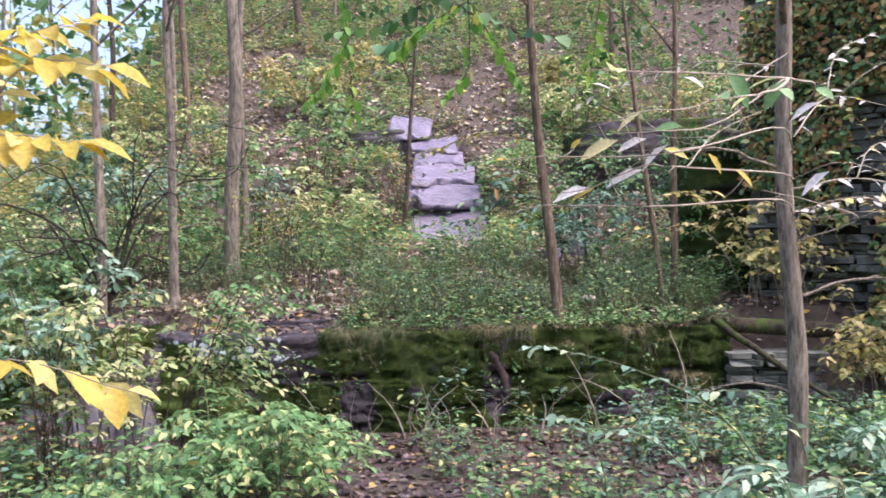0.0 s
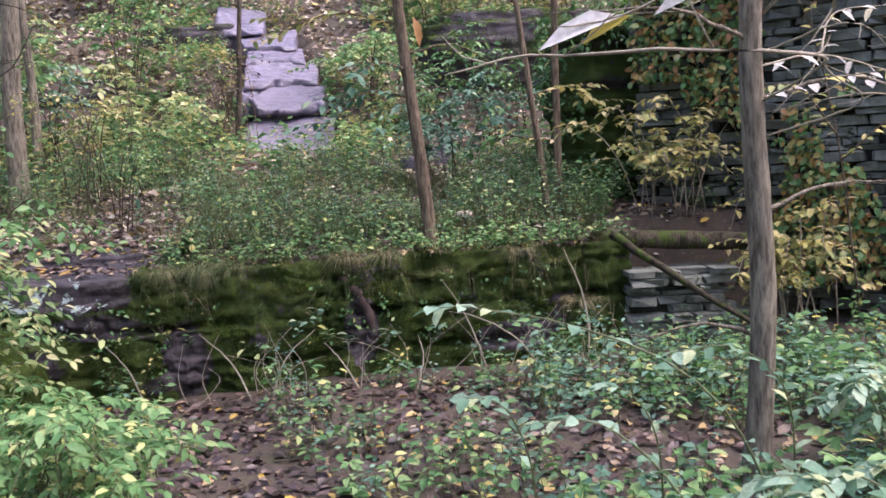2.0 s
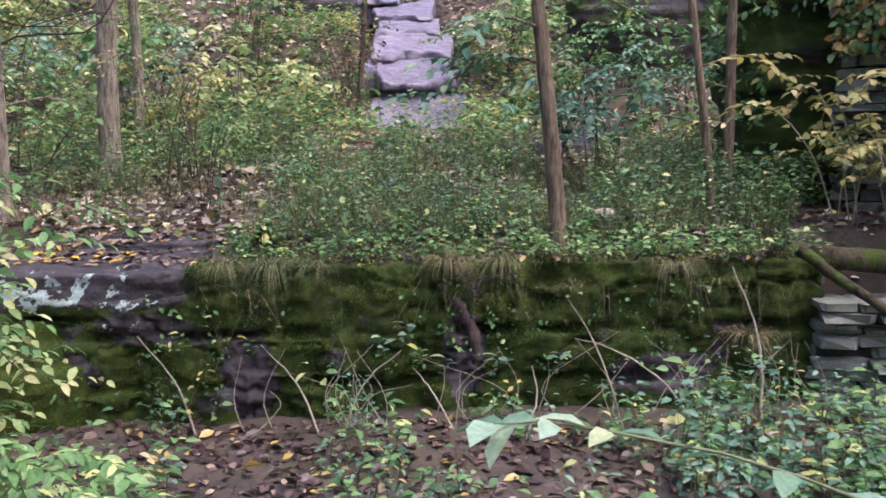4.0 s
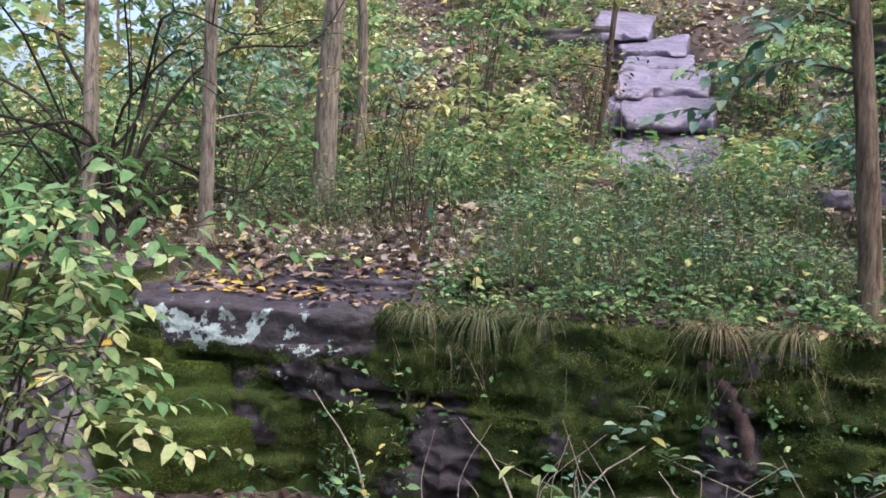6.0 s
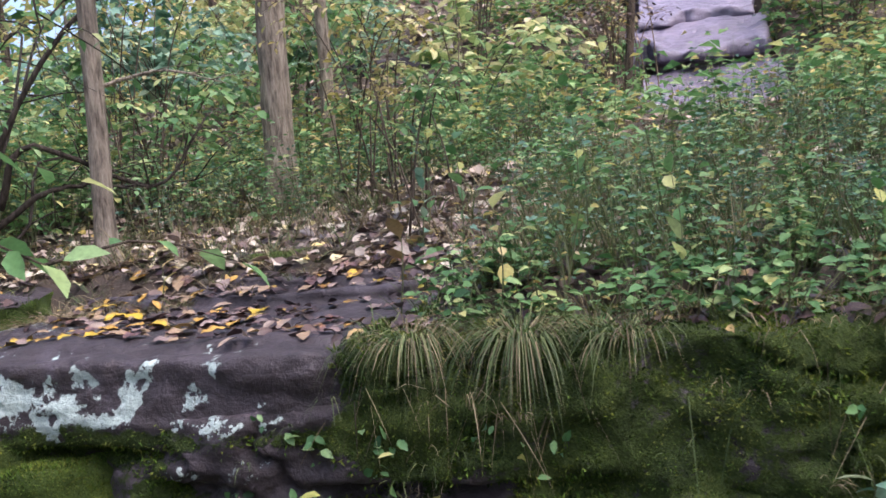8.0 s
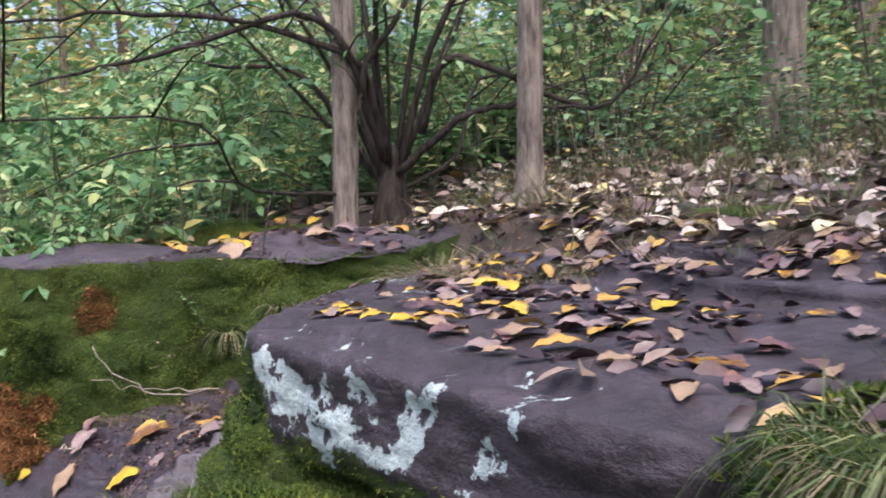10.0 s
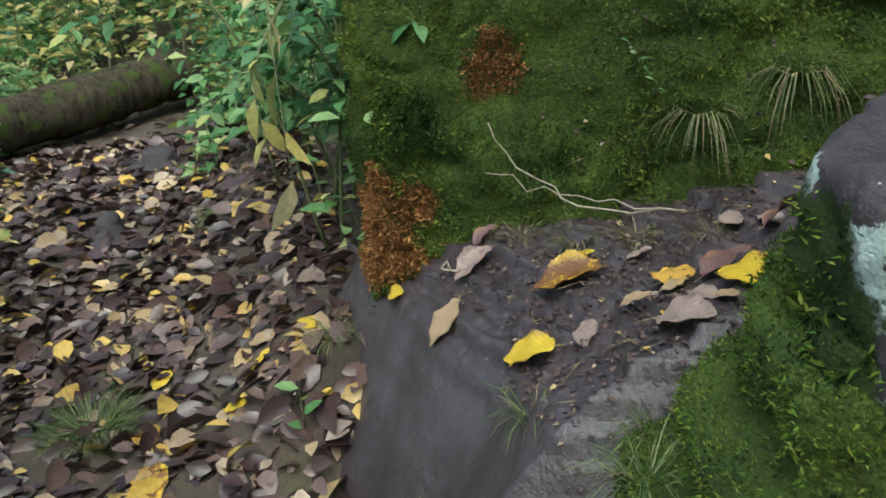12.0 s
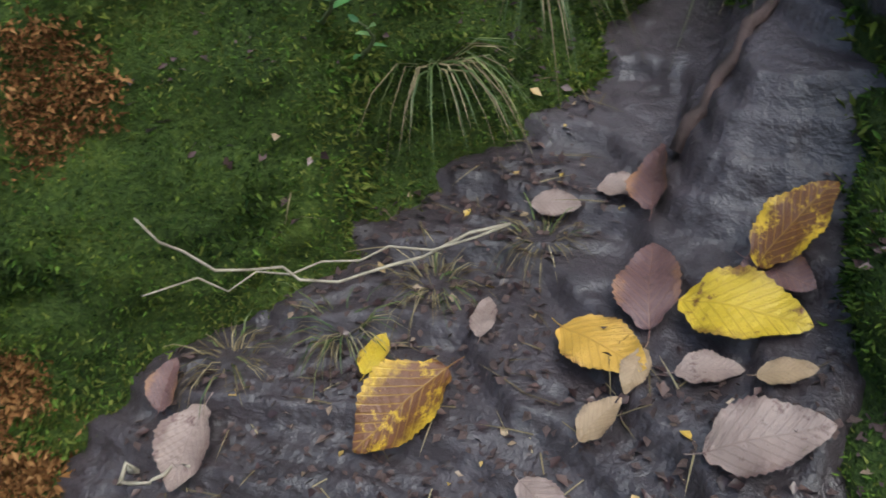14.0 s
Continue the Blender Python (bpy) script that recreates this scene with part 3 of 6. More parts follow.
me.attributes["moss"].data.foreach_set("value", (0.30 * fbm(q, 5, 3, 95)).astype(np.float32))
me.polygons.foreach_set("use_smooth", np.ones(len(si), bool))
me.materials.append(step_mat)
step_ob = thing("stone_step", "wet dark purplish slate step in thin layers, between mossy rocks", "rock")
part("base_rock", me, step_ob)


def step_z(x, y):
    d = y - (5.50 + 0.10 * (x + 3.3))
    return float(np.interp(d, [-0.05, 0.0, 0.06, 0.16, 0.26, 0.40, 0.66, 1.2], [0.20, 0.27, 0.345, 0.415, 0.475, 0.505, 0.58, 0.72]) + 0.06 * (x + 3.1) + 0.25 * max(0.0, x + 3.0))


low = np.array([(-3.70, 5.42), (-3.55, 5.44), (-3.41, 5.65), (-3.24, 5.91), (-3.07, 6.19), (-2.94, 6.6), (-3.2, 7.0), (-4.6, 7.0), (-4.4, 5.8), (-3.95, 5.55)])
top = np.array([(-3.80, 5.54), (-3.65, 5.57), (-3.51, 5.79), (-3.34, 6.04), (-3.17, 6.29), (-3.0, 6.62), (-3.2, 7.0), (-4.6, 7.0), (-4.4, 5.86), (-3.97, 5.63)])
block = []
for k in range(17):
    f = k / 16
    block.append(([tuple(p) for p in low + (top - low) * (f + 0.10 * math.sin(5 * f))], -0.3 if k == 0 else 0.06 + 0.045 * k, 0.20 + 0.04575 * k))
me = rock_mesh("mossy_boulder", block, 0.015, lit_moss_mat, 0.10, 10,
               lambda c, n: np.clip(0.9 + 0.5 * (fbm(c, 2.5, 3, 70) - 0.5) - 0.9 * smooth(0.5, 0.8, n[:, 2]) * smooth(-4.0, -3.6, c[:, 0]) * smooth(0.8, 0.9, c[:, 2]), 0, 1), None, 30, 0.012, 0.2, lambda c, sd: 0.6 * cushions(c, sd))
block_ob = tagged(new("mossy_boulder", me), "squared boulder thickly covered in green and rust moss", "rock")


def outcrop(name, label, cx, cy, z0, w, d, h, n, seed, mat=rock_mat, mossy=0.35, voxel=0.03, taper=0.12, soft=1):
    rs = np.random.RandomState(seed)
    lay = []
    for k in range(n):
        a, b = z0 + h * k / n, z0 + h * (k + 1) / n + 0.01
        grow = 1 - taper * k / n + 0.16 * (rs.rand() - 0.5)
        ang = np.sort(rs.rand(9) * 0.5 + np.arange(9)) / 9 * 2 * np.pi
        lay.append(([(cx + w / 2 * grow * np.sign(np.cos(t)) * abs(np.cos(t)) ** 0.6, cy + d / 2 * grow * np.sign(np.sin(t)) * abs(np.sin(t)) ** 0.6) for t in ang], a, b))
    me = rock_mesh(name, lay, voxel, mat, 0.035 + 0.03 * (w > 1), soft, lambda c, nn: np.clip(mossy + 1.0 * (fbm(c, 1.8, 4, seed) - 0.5) + 0.3 * nn[:, 2], 0, 1), None, seed)
    return tagged(new(name, me), label, "rock")


outcrop("rock_outcrop", "dark mossy layered rock outcrop under trees", 2.95, 8.6, 0.6, 1.2, 1.5, 2.1, 16, 81, mossy=0.7)
outcrop("rock_outcrop", "dark overhanging layered rock on the hillside", 2.9, 12.5, 1.5, 3.0, 1.5, 2.0, 12, 82, mossy=0.45)
outcrop("rock_outcrop", "dark layered rock ledge in the leafy hillside", -3.3, 12.2, 1.9, 1.3, 0.8, 0.65, 5, 83, mossy=0.3)
outcrop("rock_outcrop", "low layered rock beside the cascade", 1.1, 11.3, 1.6, 1.0, 0.8, 0.45, 6, 84, mossy=0.4)
outcrop("rock_outcrop", "mossy layered rock high on the hillside", -1.9, 14.2, 3.0, 1.6, 0.9, 0.7, 5, 85, mossy=0.35)
outcrop("rock", "grey wet stone beside the leafy path", -6.0, 4.85, -0.20, 0.95, 0.7, 0.27, 4, 86, mossy=0.0, voxel=0.02, taper=1.0, soft=14)
outcrop("rock", "dark flat stone beside the leafy path", -5.15, 4.70, -0.20, 0.75, 0.34, 0.25, 4, 87, mossy=0.0, voxel=0.018, taper=1.0, soft=14)
outcrop("rock", "small flat grey stone in leaf litter", -0.95, 3.5, -0.08, 0.3, 0.22, 0.14, 2, 88, mossy=0.1, voxel=0.02, taper=0.6, soft=8)
outcrop("rock", "pale rubble stone below the cascade", 1.35, 9.7, 1.38, 0.35, 0.3, 0.25, 2, 89, fall_mat, mossy=0.0, voxel=0.02)
outcrop("rock", "pale rubble stone among plants", 1.0, 9.4, 1.33, 0.28, 0.25, 0.22, 2, 90, fall_mat, mossy=0.0, voxel=0.02)

# ---- cascade: sloping wet stone steps, each overhanging the one below
fall_ob = thing("cascade_rock", "wet purple-grey stone cascade stepping down the hillside", "rock", at=(-0.3, 10.9, 1.5))
for k, (x0, x1, y0, y1, za, zb, th) in enumerate(((-0.94, 0.20, 10.75, 11.70, 1.62, 2.14, 0.30), (-1.04, 0.08, 11.55, 12.15, 2.24, 2.60, 0.06), (-0.98, 0.04, 12.02, 12.70, 2.59, 2.93, 0.045), (-1.02, -0.12, 12.58, 13.2, 2.95, 3.22, 0.04), (-1.06, -0.2, 13.08, 13.85, 3.22, 3.54, 0.04), (-1.5, -0.75, 13.75, 14.9, 3.56, 4.1, 0.05))):
    rs = np.random.RandomState(900 + k)
    xs = np.linspace(x0, x1, 9)
    skew = (0.12, -0.16, 0.14, 0.20, -0.22, 0.18, -0.2)[k]
    rim = [(x + 0.03 * rs.randn(), y0 + 0.16 * rs.rand() + 0.09 * math.sin(6 * x + 2 * k) + skew * (x - (x0 + x1) / 2)) for x in xs]
    back = [(x1 + 0.05 * rs.randn(), y1), (x0 + 0.05 * rs.randn(), y1)]
    slope = (zb - za) / (y1 - y0)
    pts = rim + back
    top = [za + slope * (y - y0) + 0.03 * rs.randn() - 0.25 * skew * (x - (x0 + x1) / 2) for x, y in pts]
    cut = [(x, y + 0.17) if i < 9 else (x, y) for i, (x, y) in enumerate(pts)]
    me = rock_mesh("rock_step", [(pts, za - th, top), (cut, za - 0.45, [t - th * 0.7 for t in top])], 0.02, fall_mat, 0.034, 1, lambda c, n: np.clip(0.02 + 0.7 * (fbm(c, 2.2, 3, 15) - 0.5), 0, 1), None, 90 + k, 0.012)
    part("rock_step", me, fall_ob)

# ---------------------------------------------------------------- resting things on the surface
from mathutils.bvhtree import BVHTree  # noqa: E402

bv, bf, bo = [], [], 0
for ob in scene.objects:
    if ob.type == "MESH" and ob.name.split(".")[0] in ("bedrock", "moss_mound", "cap_slab", "base_rock", "mossy_boulder"):
        m = ob.data
        bv += [tuple(v.co) for v in m.vertices]
        bf += [[i + bo for i in p.vertices] for p in m.polygons]
        bo = len(bv)
rock_tree = BVHTree.FromPolygons(bv, bf)


def surface(x, y, top=1.6):
    """Height and normal of the topmost surface."""
    g = float(ground_z(x, y)[0])
    hit = rock_tree.ray_cast(Vector((x, y, top)), Vector((0, 0, -1)))
    if hit[0] is not None and hit[0].z > g:
        return hit[0].z, hit[1]
    e = 0.06
    n = Vector((float(ground_z(x - e, y)[0] - ground_z(x + e, y)[0]), float(ground_z(x, y - e)[0] - ground_z(x, y + e)[0]), 2 * e)).normalized()
    return g, n


def heights(x, y, top=1.6):
    """Heights of the topmost surface at many places."""
    g = ground_z(x, y)
    for i in range(len(g)):
        hit = rock_tree.ray_cast(Vector((x[i], y[i], top)), Vector((0, 0, -1)))[0]
        if hit is not None and hit.z > g[i]:
            g[i] = hit.z
    return g


def face_hit(x, y, z, way):
    hit = rock_tree.ray_cast(Vector((x, y, z)), Vector(way).normalized())
    return hit[0], hit[1]


# ---------------------------------------------------------------- plants
def scatter(n, x0, x1, y0, y1, keep=None, seed=1):
    rs = np.random.RandomState(seed)
    x, y = x0 + (x1 - x0) * rs.rand(n), y0 + (y1 - y0) * rs.rand(n)
    if keep is not None:
        k = keep(x, y)
        x, y = x[k], y[k]
    return x, y


def patchy(scale, level, seed):
    return lambda x, y: fbm(np.stack([x, y, 0 * x], 1), scale, 3, seed) > level


def herbs(b, x, y, high, per, size, m=0, stem=None, fine=True, lean=0.25, z=None):
    """Upright plants: a thin stem each with leaves all the way up."""
    n = len(x)
    z = ground_z(x, y) if z is None else z
    base = np.stack([x, y, z], 1)
    h = high * (0.5 + 0.9 * R.rand(n))
    tilt = np.concatenate([lean * R.randn(n, 2), np.ones((n, 1))], 1)
    f = 0.15 + 0.85 * R.rand(n, per)
    az = R.rand(n, per) * 2 * np.pi
    out = np.stack([np.cos(az), np.sin(az), 0.35 - 0.6 * R.rand(n, per)], 2)
    P = base[:, None] + tilt[:, None] * (h[:, None] * f)[:, :, None] + out * (0.16 * h[:, None] * R.rand(n, per))[:, :, None]
    N = np.stack([0.45 * R.randn(n, per), 0.45 * R.randn(n, per), np.ones((n, per))], 2)
    L = size * (0.5 + 0.8 * R.rand(n * per))
    b.leaves(P.reshape(-1, 3), out.reshape(-1, 3), N.reshape(-1, 3), L, 0.5 + 0.1 * R.rand(), 0.2, 0.2, m, fine)
    if stem is not None:
        b.blades(base, tilt, h, 0.006, 0.0, stem)


def litter(b, x, y, size, m=0, lift=0.012, fine=True, rough=0.5, z=None):
    n = len(x)
    z = ground_z(x, y) if z is None else z
    P = np.stack([x, y, z + lift * (0.4 + R.rand(n))], 1)
    az = R.rand(n) * 2 * np.pi
    D = np.stack([np.cos(az), np.sin(az), 0.25 * R.randn(n)], 1)
    N = np.stack([rough * R.randn(n), rough * R.randn(n), np.ones(n)], 1)
    b.leaves(P, D, N, size * (0.45 + 0.85 * R.rand(n)), 0.5 + 0.25 * R.rand(), 0.2, 0.04 + 0.16 * R.rand(), m, fine)


def tuft(b, x, y, z, n, L, m=0, out=0.5, droop=0.7, w=0.005, toward=(0, 0), r=0.05):
    az = R.rand(n) * 2 * np.pi
    D = np.stack([out * np.cos(az) + toward[0], out * np.sin(az) + toward[1], 0.75 + 0.4 * R.rand(n)], 1)
    P = np.array([x, y, z]) + np.stack([r * np.cos(az), r * np.sin(az), 0 * az], 1) * R.rand(n)[:, None]
    b.blades(P, D, L * (0.5 + 0.7 * R.rand(n)), w * (0.6 + 0.8 * R.rand(n)), droop * (0.6 + 0.8 * R.rand(n)), m)


def spray(b, pts, n, L, m=0, width=0.5, spread=0.9, hang=0.15, fine=True, flat=0.35):
    """Leaves set left and right along a twig."""
    p = bezier(pts, 40)
    t = np.linspace(0.08, 1, n)
    i = np.clip((t * 39).astype(int), 0, 38)
    base = p[i]
    tan = p[i + 1] - p[i]
    tan /= np.linalg.norm(tan, axis=1, keepdims=True) + 1e-9
    side = np.cross(tan, [0, 0, 1.0])
    side /= np.linalg.norm(side, axis=1, keepdims=True) + 1e-9
    s = np.where(np.arange(n) % 2 == 0, 1.0, -1.0)[:, None]
    D = tan * 0.7 + s * side * spread + np.array([0, 0, -hang]) + 0.2 * R.randn(n, 3)
    N = np.array([0, 0, 1.0]) + flat * R.randn(n, 3)
    b.leaves(base, D, N, L * (0.65 + 0.6 * R.rand(n)), width, 0.18, 0.18, m, fine)


def twig(b, pts, r, m=0, sides=5, n=12):
    p = bezier(pts, n)
    p[1:-1] += 0.25 * r * R.randn(n - 2, 3)
    b.tube(p, np.linspace(r, 0.25 * r, n), sides, m)
    return p


def tree(base, lean, height, r, bark, crown_mat, label, crown_n=900, leaf=0.11, limbs=9, first=0.55, low=(), seed=0, group=""):
    """A tree: tapered trunk, limbs, crown. low: side twigs (height, azimuth, length) with or without leaves."""
    rs = np.random.RandomState(seed)
    base = np.asarray(base, float)
    ob = thing("tree", label, "tree", group, tuple(base))
    top = base + np.array([lean[0], lean[1], 1.0]) * height
    wob = lambda a: np.array([a * rs.randn(), a * rs.randn(), 0])  # noqa: E731
    sway = 0.35 * r
    pts = [base - np.array([0, 0, 0.15]), base + np.array([0, 0, 0.12])] + [base + (top - base) * f + wob(sway) for f in (0.12, 0.25, 0.4, 0.6, 0.8, 1.0)]
    p = bezier(pts, 60)
    f = np.clip((p[:, 2] - base[2]) / height, 0, 1)
    rad = r * (1 - 0.8 * f) * (1 + 0.55 * np.exp(-np.maximum(p[:, 2] - base[2], 0) / (1.3 * r)))
    b = Builder()
    b.tube(p, rad, 14, 0, 0.10)
    for k in range(4):
        az = rs.rand() * 6.28
        d = np.array([np.cos(az), np.sin(az), 0])
        b.tube(bezier([base + np.array([0, 0, 1.2 * r]), base + d * 1.2 * r + np.array([0, 0, 0.5 * r]), base + d * 3.0 * r - np.array([0, 0, 0.6 * r])], 7), np.linspace(0.5 * r, 0.2 * r, 7), 6, 0)
    part("trunk", b.mesh("trunk", [bark]), ob)
    crown = Builder()
    for k in range(limbs):
        q = p[int(59 * (first + (0.97 - first) * (k + rs.rand() * 0.5) / limbs))]
        az = rs.rand() * 6.28
        ln = height * (0.16 + 0.12 * rs.rand())
        d = np.array([np.cos(az), np.sin(az), 0.45 + 0.4 * rs.rand()])
        lb = Builder()
        e = [q, q + d * ln * 0.5 + wob(0.1), q + d * ln + wob(0.2)]
        lp = twig(lb, e, r * 0.35)
        part("limb", lb.mesh("limb", [bark]), ob)
        m = crown_n // limbs
        c = lp[R.randint(4, 12, m)] + 0.32 * ln * 0.5 * R.randn(m, 3)
        crown.leaves(c, R.randn(m, 3) * [1, 1, 0.4], np.array([0, 0, 1.0]) + 0.5 * R.randn(m, 3), leaf * (0.7 + 0.6 * R.rand(m)), 0.6, 0.15, 0.2, 0, False)
    if limbs:
        part("crown", crown.mesh("crown", [crown_mat]), ob)
    for hgt, az, ln, leaves, mat_l, drop in low:
        i = int(np.argmin(np.abs(p[:, 2] - base[2] - hgt)))
        d = np.array([np.cos(az), np.sin(az), 0.0])
        lb, lv = Builder(), Builder()
        e = [p[i], p[i] + d * ln * 0.5 + np.array([0, 0, 0.12 * ln - drop * 0.2]), p[i] + d * ln + np.array([0, 0, -drop])]
        twig(lb, e, min(0.18 * r, 0.009) + 0.003)
        for j in range(3):
            s = bezier(e, 10)[4 + 2 * j]
            az2 = az + (0.7 if j % 2 else -0.7)
            e2 = [s, s + 0.2 * ln * np.array([np.cos(az2), np.sin(az2), 0.05]), s + 0.4 * ln * np.array([np.cos(az2), np.sin(az2), -drop * 0.3])]
            twig(lb, e2, 0.004)
            if leaves:
                spray(lv, e2, max(5, leaves // 2), 0.09, 0)
        if leaves:
            spray(lv, e, leaves + 6, 0.10, 0)
        br = part("branch", lb.mesh("branch", [bark]), ob)
        if leaves:
            part("leaves", lv.mesh("leaves", [mat_l]), br)
    return ob


GZ = lambda x, y: float(ground_z(x, y)[0])  # noqa: E731
PI = math.pi
# crowns are out of view; the first two are thickened to shade the ledge
tree((1.86, 3.30, GZ(1.86, 3.3)), (-0.030, -0.035), 7.5, 0.060, bark_grey, leaf_green, "slender grey-brown tree with rough furrowed bark", 1500, seed=1,
     low=[(0.75, PI * 0.97, 0.55, 0, None, 0.0), (1.25, 0.2, 0.7, 0, None, -0.1), (1.7, -0.4, 0.8, 8, leaf_pale, 0.1), (1.95, PI * 1.1, 0.8, 0, None, -0.1)])
tree((0.82, 6.56, 0.87), (-0.062, 0.0), 7.0, 0.054, bark_brown, leaf_green, "brown tree on the ledge with roots in grass", 1900, seed=2,
     low=[(1.15, PI * 1.05, 0.75, 16, leaf_blue, 0.25), (1.35, PI * 1.2, 0.7, 14, leaf_blue, 0.3), (1.7, PI * 0.9, 1.1, 18, leaf_yellow, 0.05), (1.5, 0.3, 0.9, 10, leaf_green, 0.15), (2.0, 1.2, 1.0, 12, leaf_green, 0.1)])
tree((1.88, 6.95, GZ(1.88, 6.95)), (-0.10, 0.05), 5.0, 0.033, bark_brown, leaf_green, "thin forked brown tree on the terrace", 400, seed=3, low=[(0.7, 2.5, 0.7, 12, leaf_green, 0.1), (1.1, 0.4, 0.8, 12, leaf_yellow, 0.1)])
tree((2.10, 7.40, GZ(2.1, 7.4)), (0.03, 0.04), 6.0, 0.040, bark_brown, leaf_green, "thin brown tree before dark rock", 400, seed=4, low=[(0.9, 3.4, 0.8, 12, leaf_green, 0.1)])
tree((-2.88, 8.62, GZ(-2.88, 8.62)), (0.006, 0.0), 9.5, 0.096, bark_grey, leaf_light, "straight grey-barked tree behind the slab", 260, seed=5, low=[(1.9, 2.6, 0.7, 10, leaf_blue, 0.0)])
tree((-3.10, 7.25, GZ(-3.1, 7.25)), (-0.01, 0.03), 7.5, 0.050, bark_grey, leaf_light, "slender grey tree with a mossy foot", 220, seed=6, low=[(0.8, 0.5, 0.6, 0, None, 0.0)])
tree((-3.68, 6.78, GZ(-3.68, 6.78)), (-0.015, 0.04), 8.0, 0.054, bark_grey, leaf_light, "slender pale grey tree beside a dark shrub", 220, seed=7)
tree((-2.97, 9.55, GZ(-2.97, 9.55)), (0.01, 0.0), 8.0, 0.052, bark_grey, leaf_light, "thin grey tree on the hillside", 220, seed=8)
tree((-1.0, 10.9, GZ(-1.0, 10.9)), (0.08, 0.03), 6.0, 0.035, bark_dark, leaf_green, "thin dark leaning tree by the cascade", 400, seed=9, low=[(1.0, 3.0, 0.6, 0, None, 0.1), (1.8, 2.6, 0.8, 10, leaf_green, 0.1)])
rs = np.random.RandomState(31)
for k in range(26):
    x, y = -13 + 22 * rs.rand(), 13.5 + 15 * rs.rand()
    if abs(x + 0.3 + 0.12 * (y - 11)) < 1.2:
        continue
    tree((x, y, GZ(x, y)), (0.05 * rs.randn(), 0.03 * rs.randn()), 7 + 4 * rs.rand(), 0.04 + 0.07 * rs.rand(), (bark_grey, bark_brown, bark_dark)[k % 3], (leaf_light, leaf_green, leaf_yellow)[k % 3],
         "grey-brown woodland tree on the hillside", 200, 0.14, limbs=7, first=0.55, seed=100 + k, group="hillside trees")
for k in range(16):
    x, y = -16 + 8 * rs.rand(), 6.2 + 5 * rs.rand()
    if k % 3 == 0:
        x, y = x - 2.0, y - 5.5
    tree((x, y, GZ(x, y)), (0.05 * rs.randn(), 0.03 * rs.randn()), 6 + 3 * rs.rand(), 0.04 + 0.05 * rs.rand(), (bark_grey, bark_brown)[k % 2], (leaf_light, leaf_yellow)[k % 2],
         "woodland tree beyond the leafy path", 420, 0.13, limbs=7, first=0.3, seed=200 + k, group="far path trees")

# ---- many-stemmed dark shrub
sh = thing("shrub", "dark many-stemmed shrub with bare tangled branches", "shrub", at=(-3.66, 7.0, GZ(-3.66, 7.0)))
o = np.array([-3.66, 7.0, GZ(-3.66, 7.0)])
rs = np.random.RandomState(5)
b = Builder()
b.tube(bezier([o - [0, 0, 0.1], o + [0.01, 0, 0.12], o + [0, 0.02, 0.3]], 6), [0.10, 0.085, 0.07, 0.06, 0.05, 0.04], 9, 0, 0.3)
part("base", b.mesh("base", [bark_black]), sh)
for k in range(13):
    az = k * 0.483 + rs.rand() * 0.4
    d = np.array([np.cos(az), np.sin(az), 0])
    up = 0.5 + 1.5 * rs.rand()
    ln = 0.7 + 1.3 * rs.rand()
    b = Builder()
    jg = lambda: 0.14 * rs.randn(3)  # noqa: E731
    e = [o + [0, 0, 0.1], o + d * ln * 0.2 + [0, 0, up * 0.5] + jg() * 0.5, o + d * ln * 0.5 + [0, 0, up * 0.8] + jg(), o + d * ln * 0.8 + [0, 0, up * 0.85] + jg(), o + d * ln * 1.2 + [0, 0, up * (0.6 + 0.6 * rs.rand())]]
    p = twig(b, e, 0.007 + 0.011 * rs.rand(), 0, 6, 16)
    for j in range(6):
        q = p[4 + 2 * j]
        az2 = az + rs.randn()
        d2 = np.array([np.cos(az2), np.sin(az2), 0.5 * rs.randn()])
        l2 = 0.25 + 0.5 * rs.rand()
        e2 = [q, q + d2 * l2 * 0.5 + [0, 0, 0.05], q + d2 * l2]
        twig(b, e2, 0.005, 0, 4, 8)
        if rs.rand() < 0.6:
            spray(b, e2, 6, 0.055, 1)
    part("branch", b.mesh("branch", [bark_black, leaf_light]), sh)


for e in ([(-3.62, 6.95, 1.2), (-3.62, 6.70, 1.73), (-3.87, 6.2, 1.63), (-4.03, 5.75, 1.51)], [(-3.62, 6.95, 1.2), (-3.60, 6.79, 1.6), (-3.86, 6.2, 1.76), (-4.02, 5.68, 1.72)], [(-3.6, 7.0, 1.15), (-3.34, 7.14, 1.36), (-3.22, 7.28, 1.39), (-2.95, 7.4, 1.36)],
          [(-3.5, 7.05, 1.3), (-3.35, 7.1, 1.58), (-2.99, 7.51, 1.37), (-2.76, 7.66, 1.70)], [(-3.64, 7.0, 1.2), (-3.57, 6.83, 1.5), (-3.42, 6.97, 1.85), (-3.3, 7.0, 2.3)]):
    b = Builder()
    p = twig(b, e, 0.019, 0, 7, 18)
    for j in range(8):
        q, d = p[4 + j + j // 2], rs.randn(3) * [0.8, 0.8, 0.6]
        e2 = [q, q + 0.12 * d + [0.03, 0, 0.05], q + 0.20 * d + [0, 0.04, 0.03]]
        twig(b, e2, 0.005, 0, 4, 8)
        if rs.rand() < 0.35:
            spray(b, e2, 5, 0.05, 1)
    part("branch", b.mesh("branch", [bark_black, leaf_light]), sh)


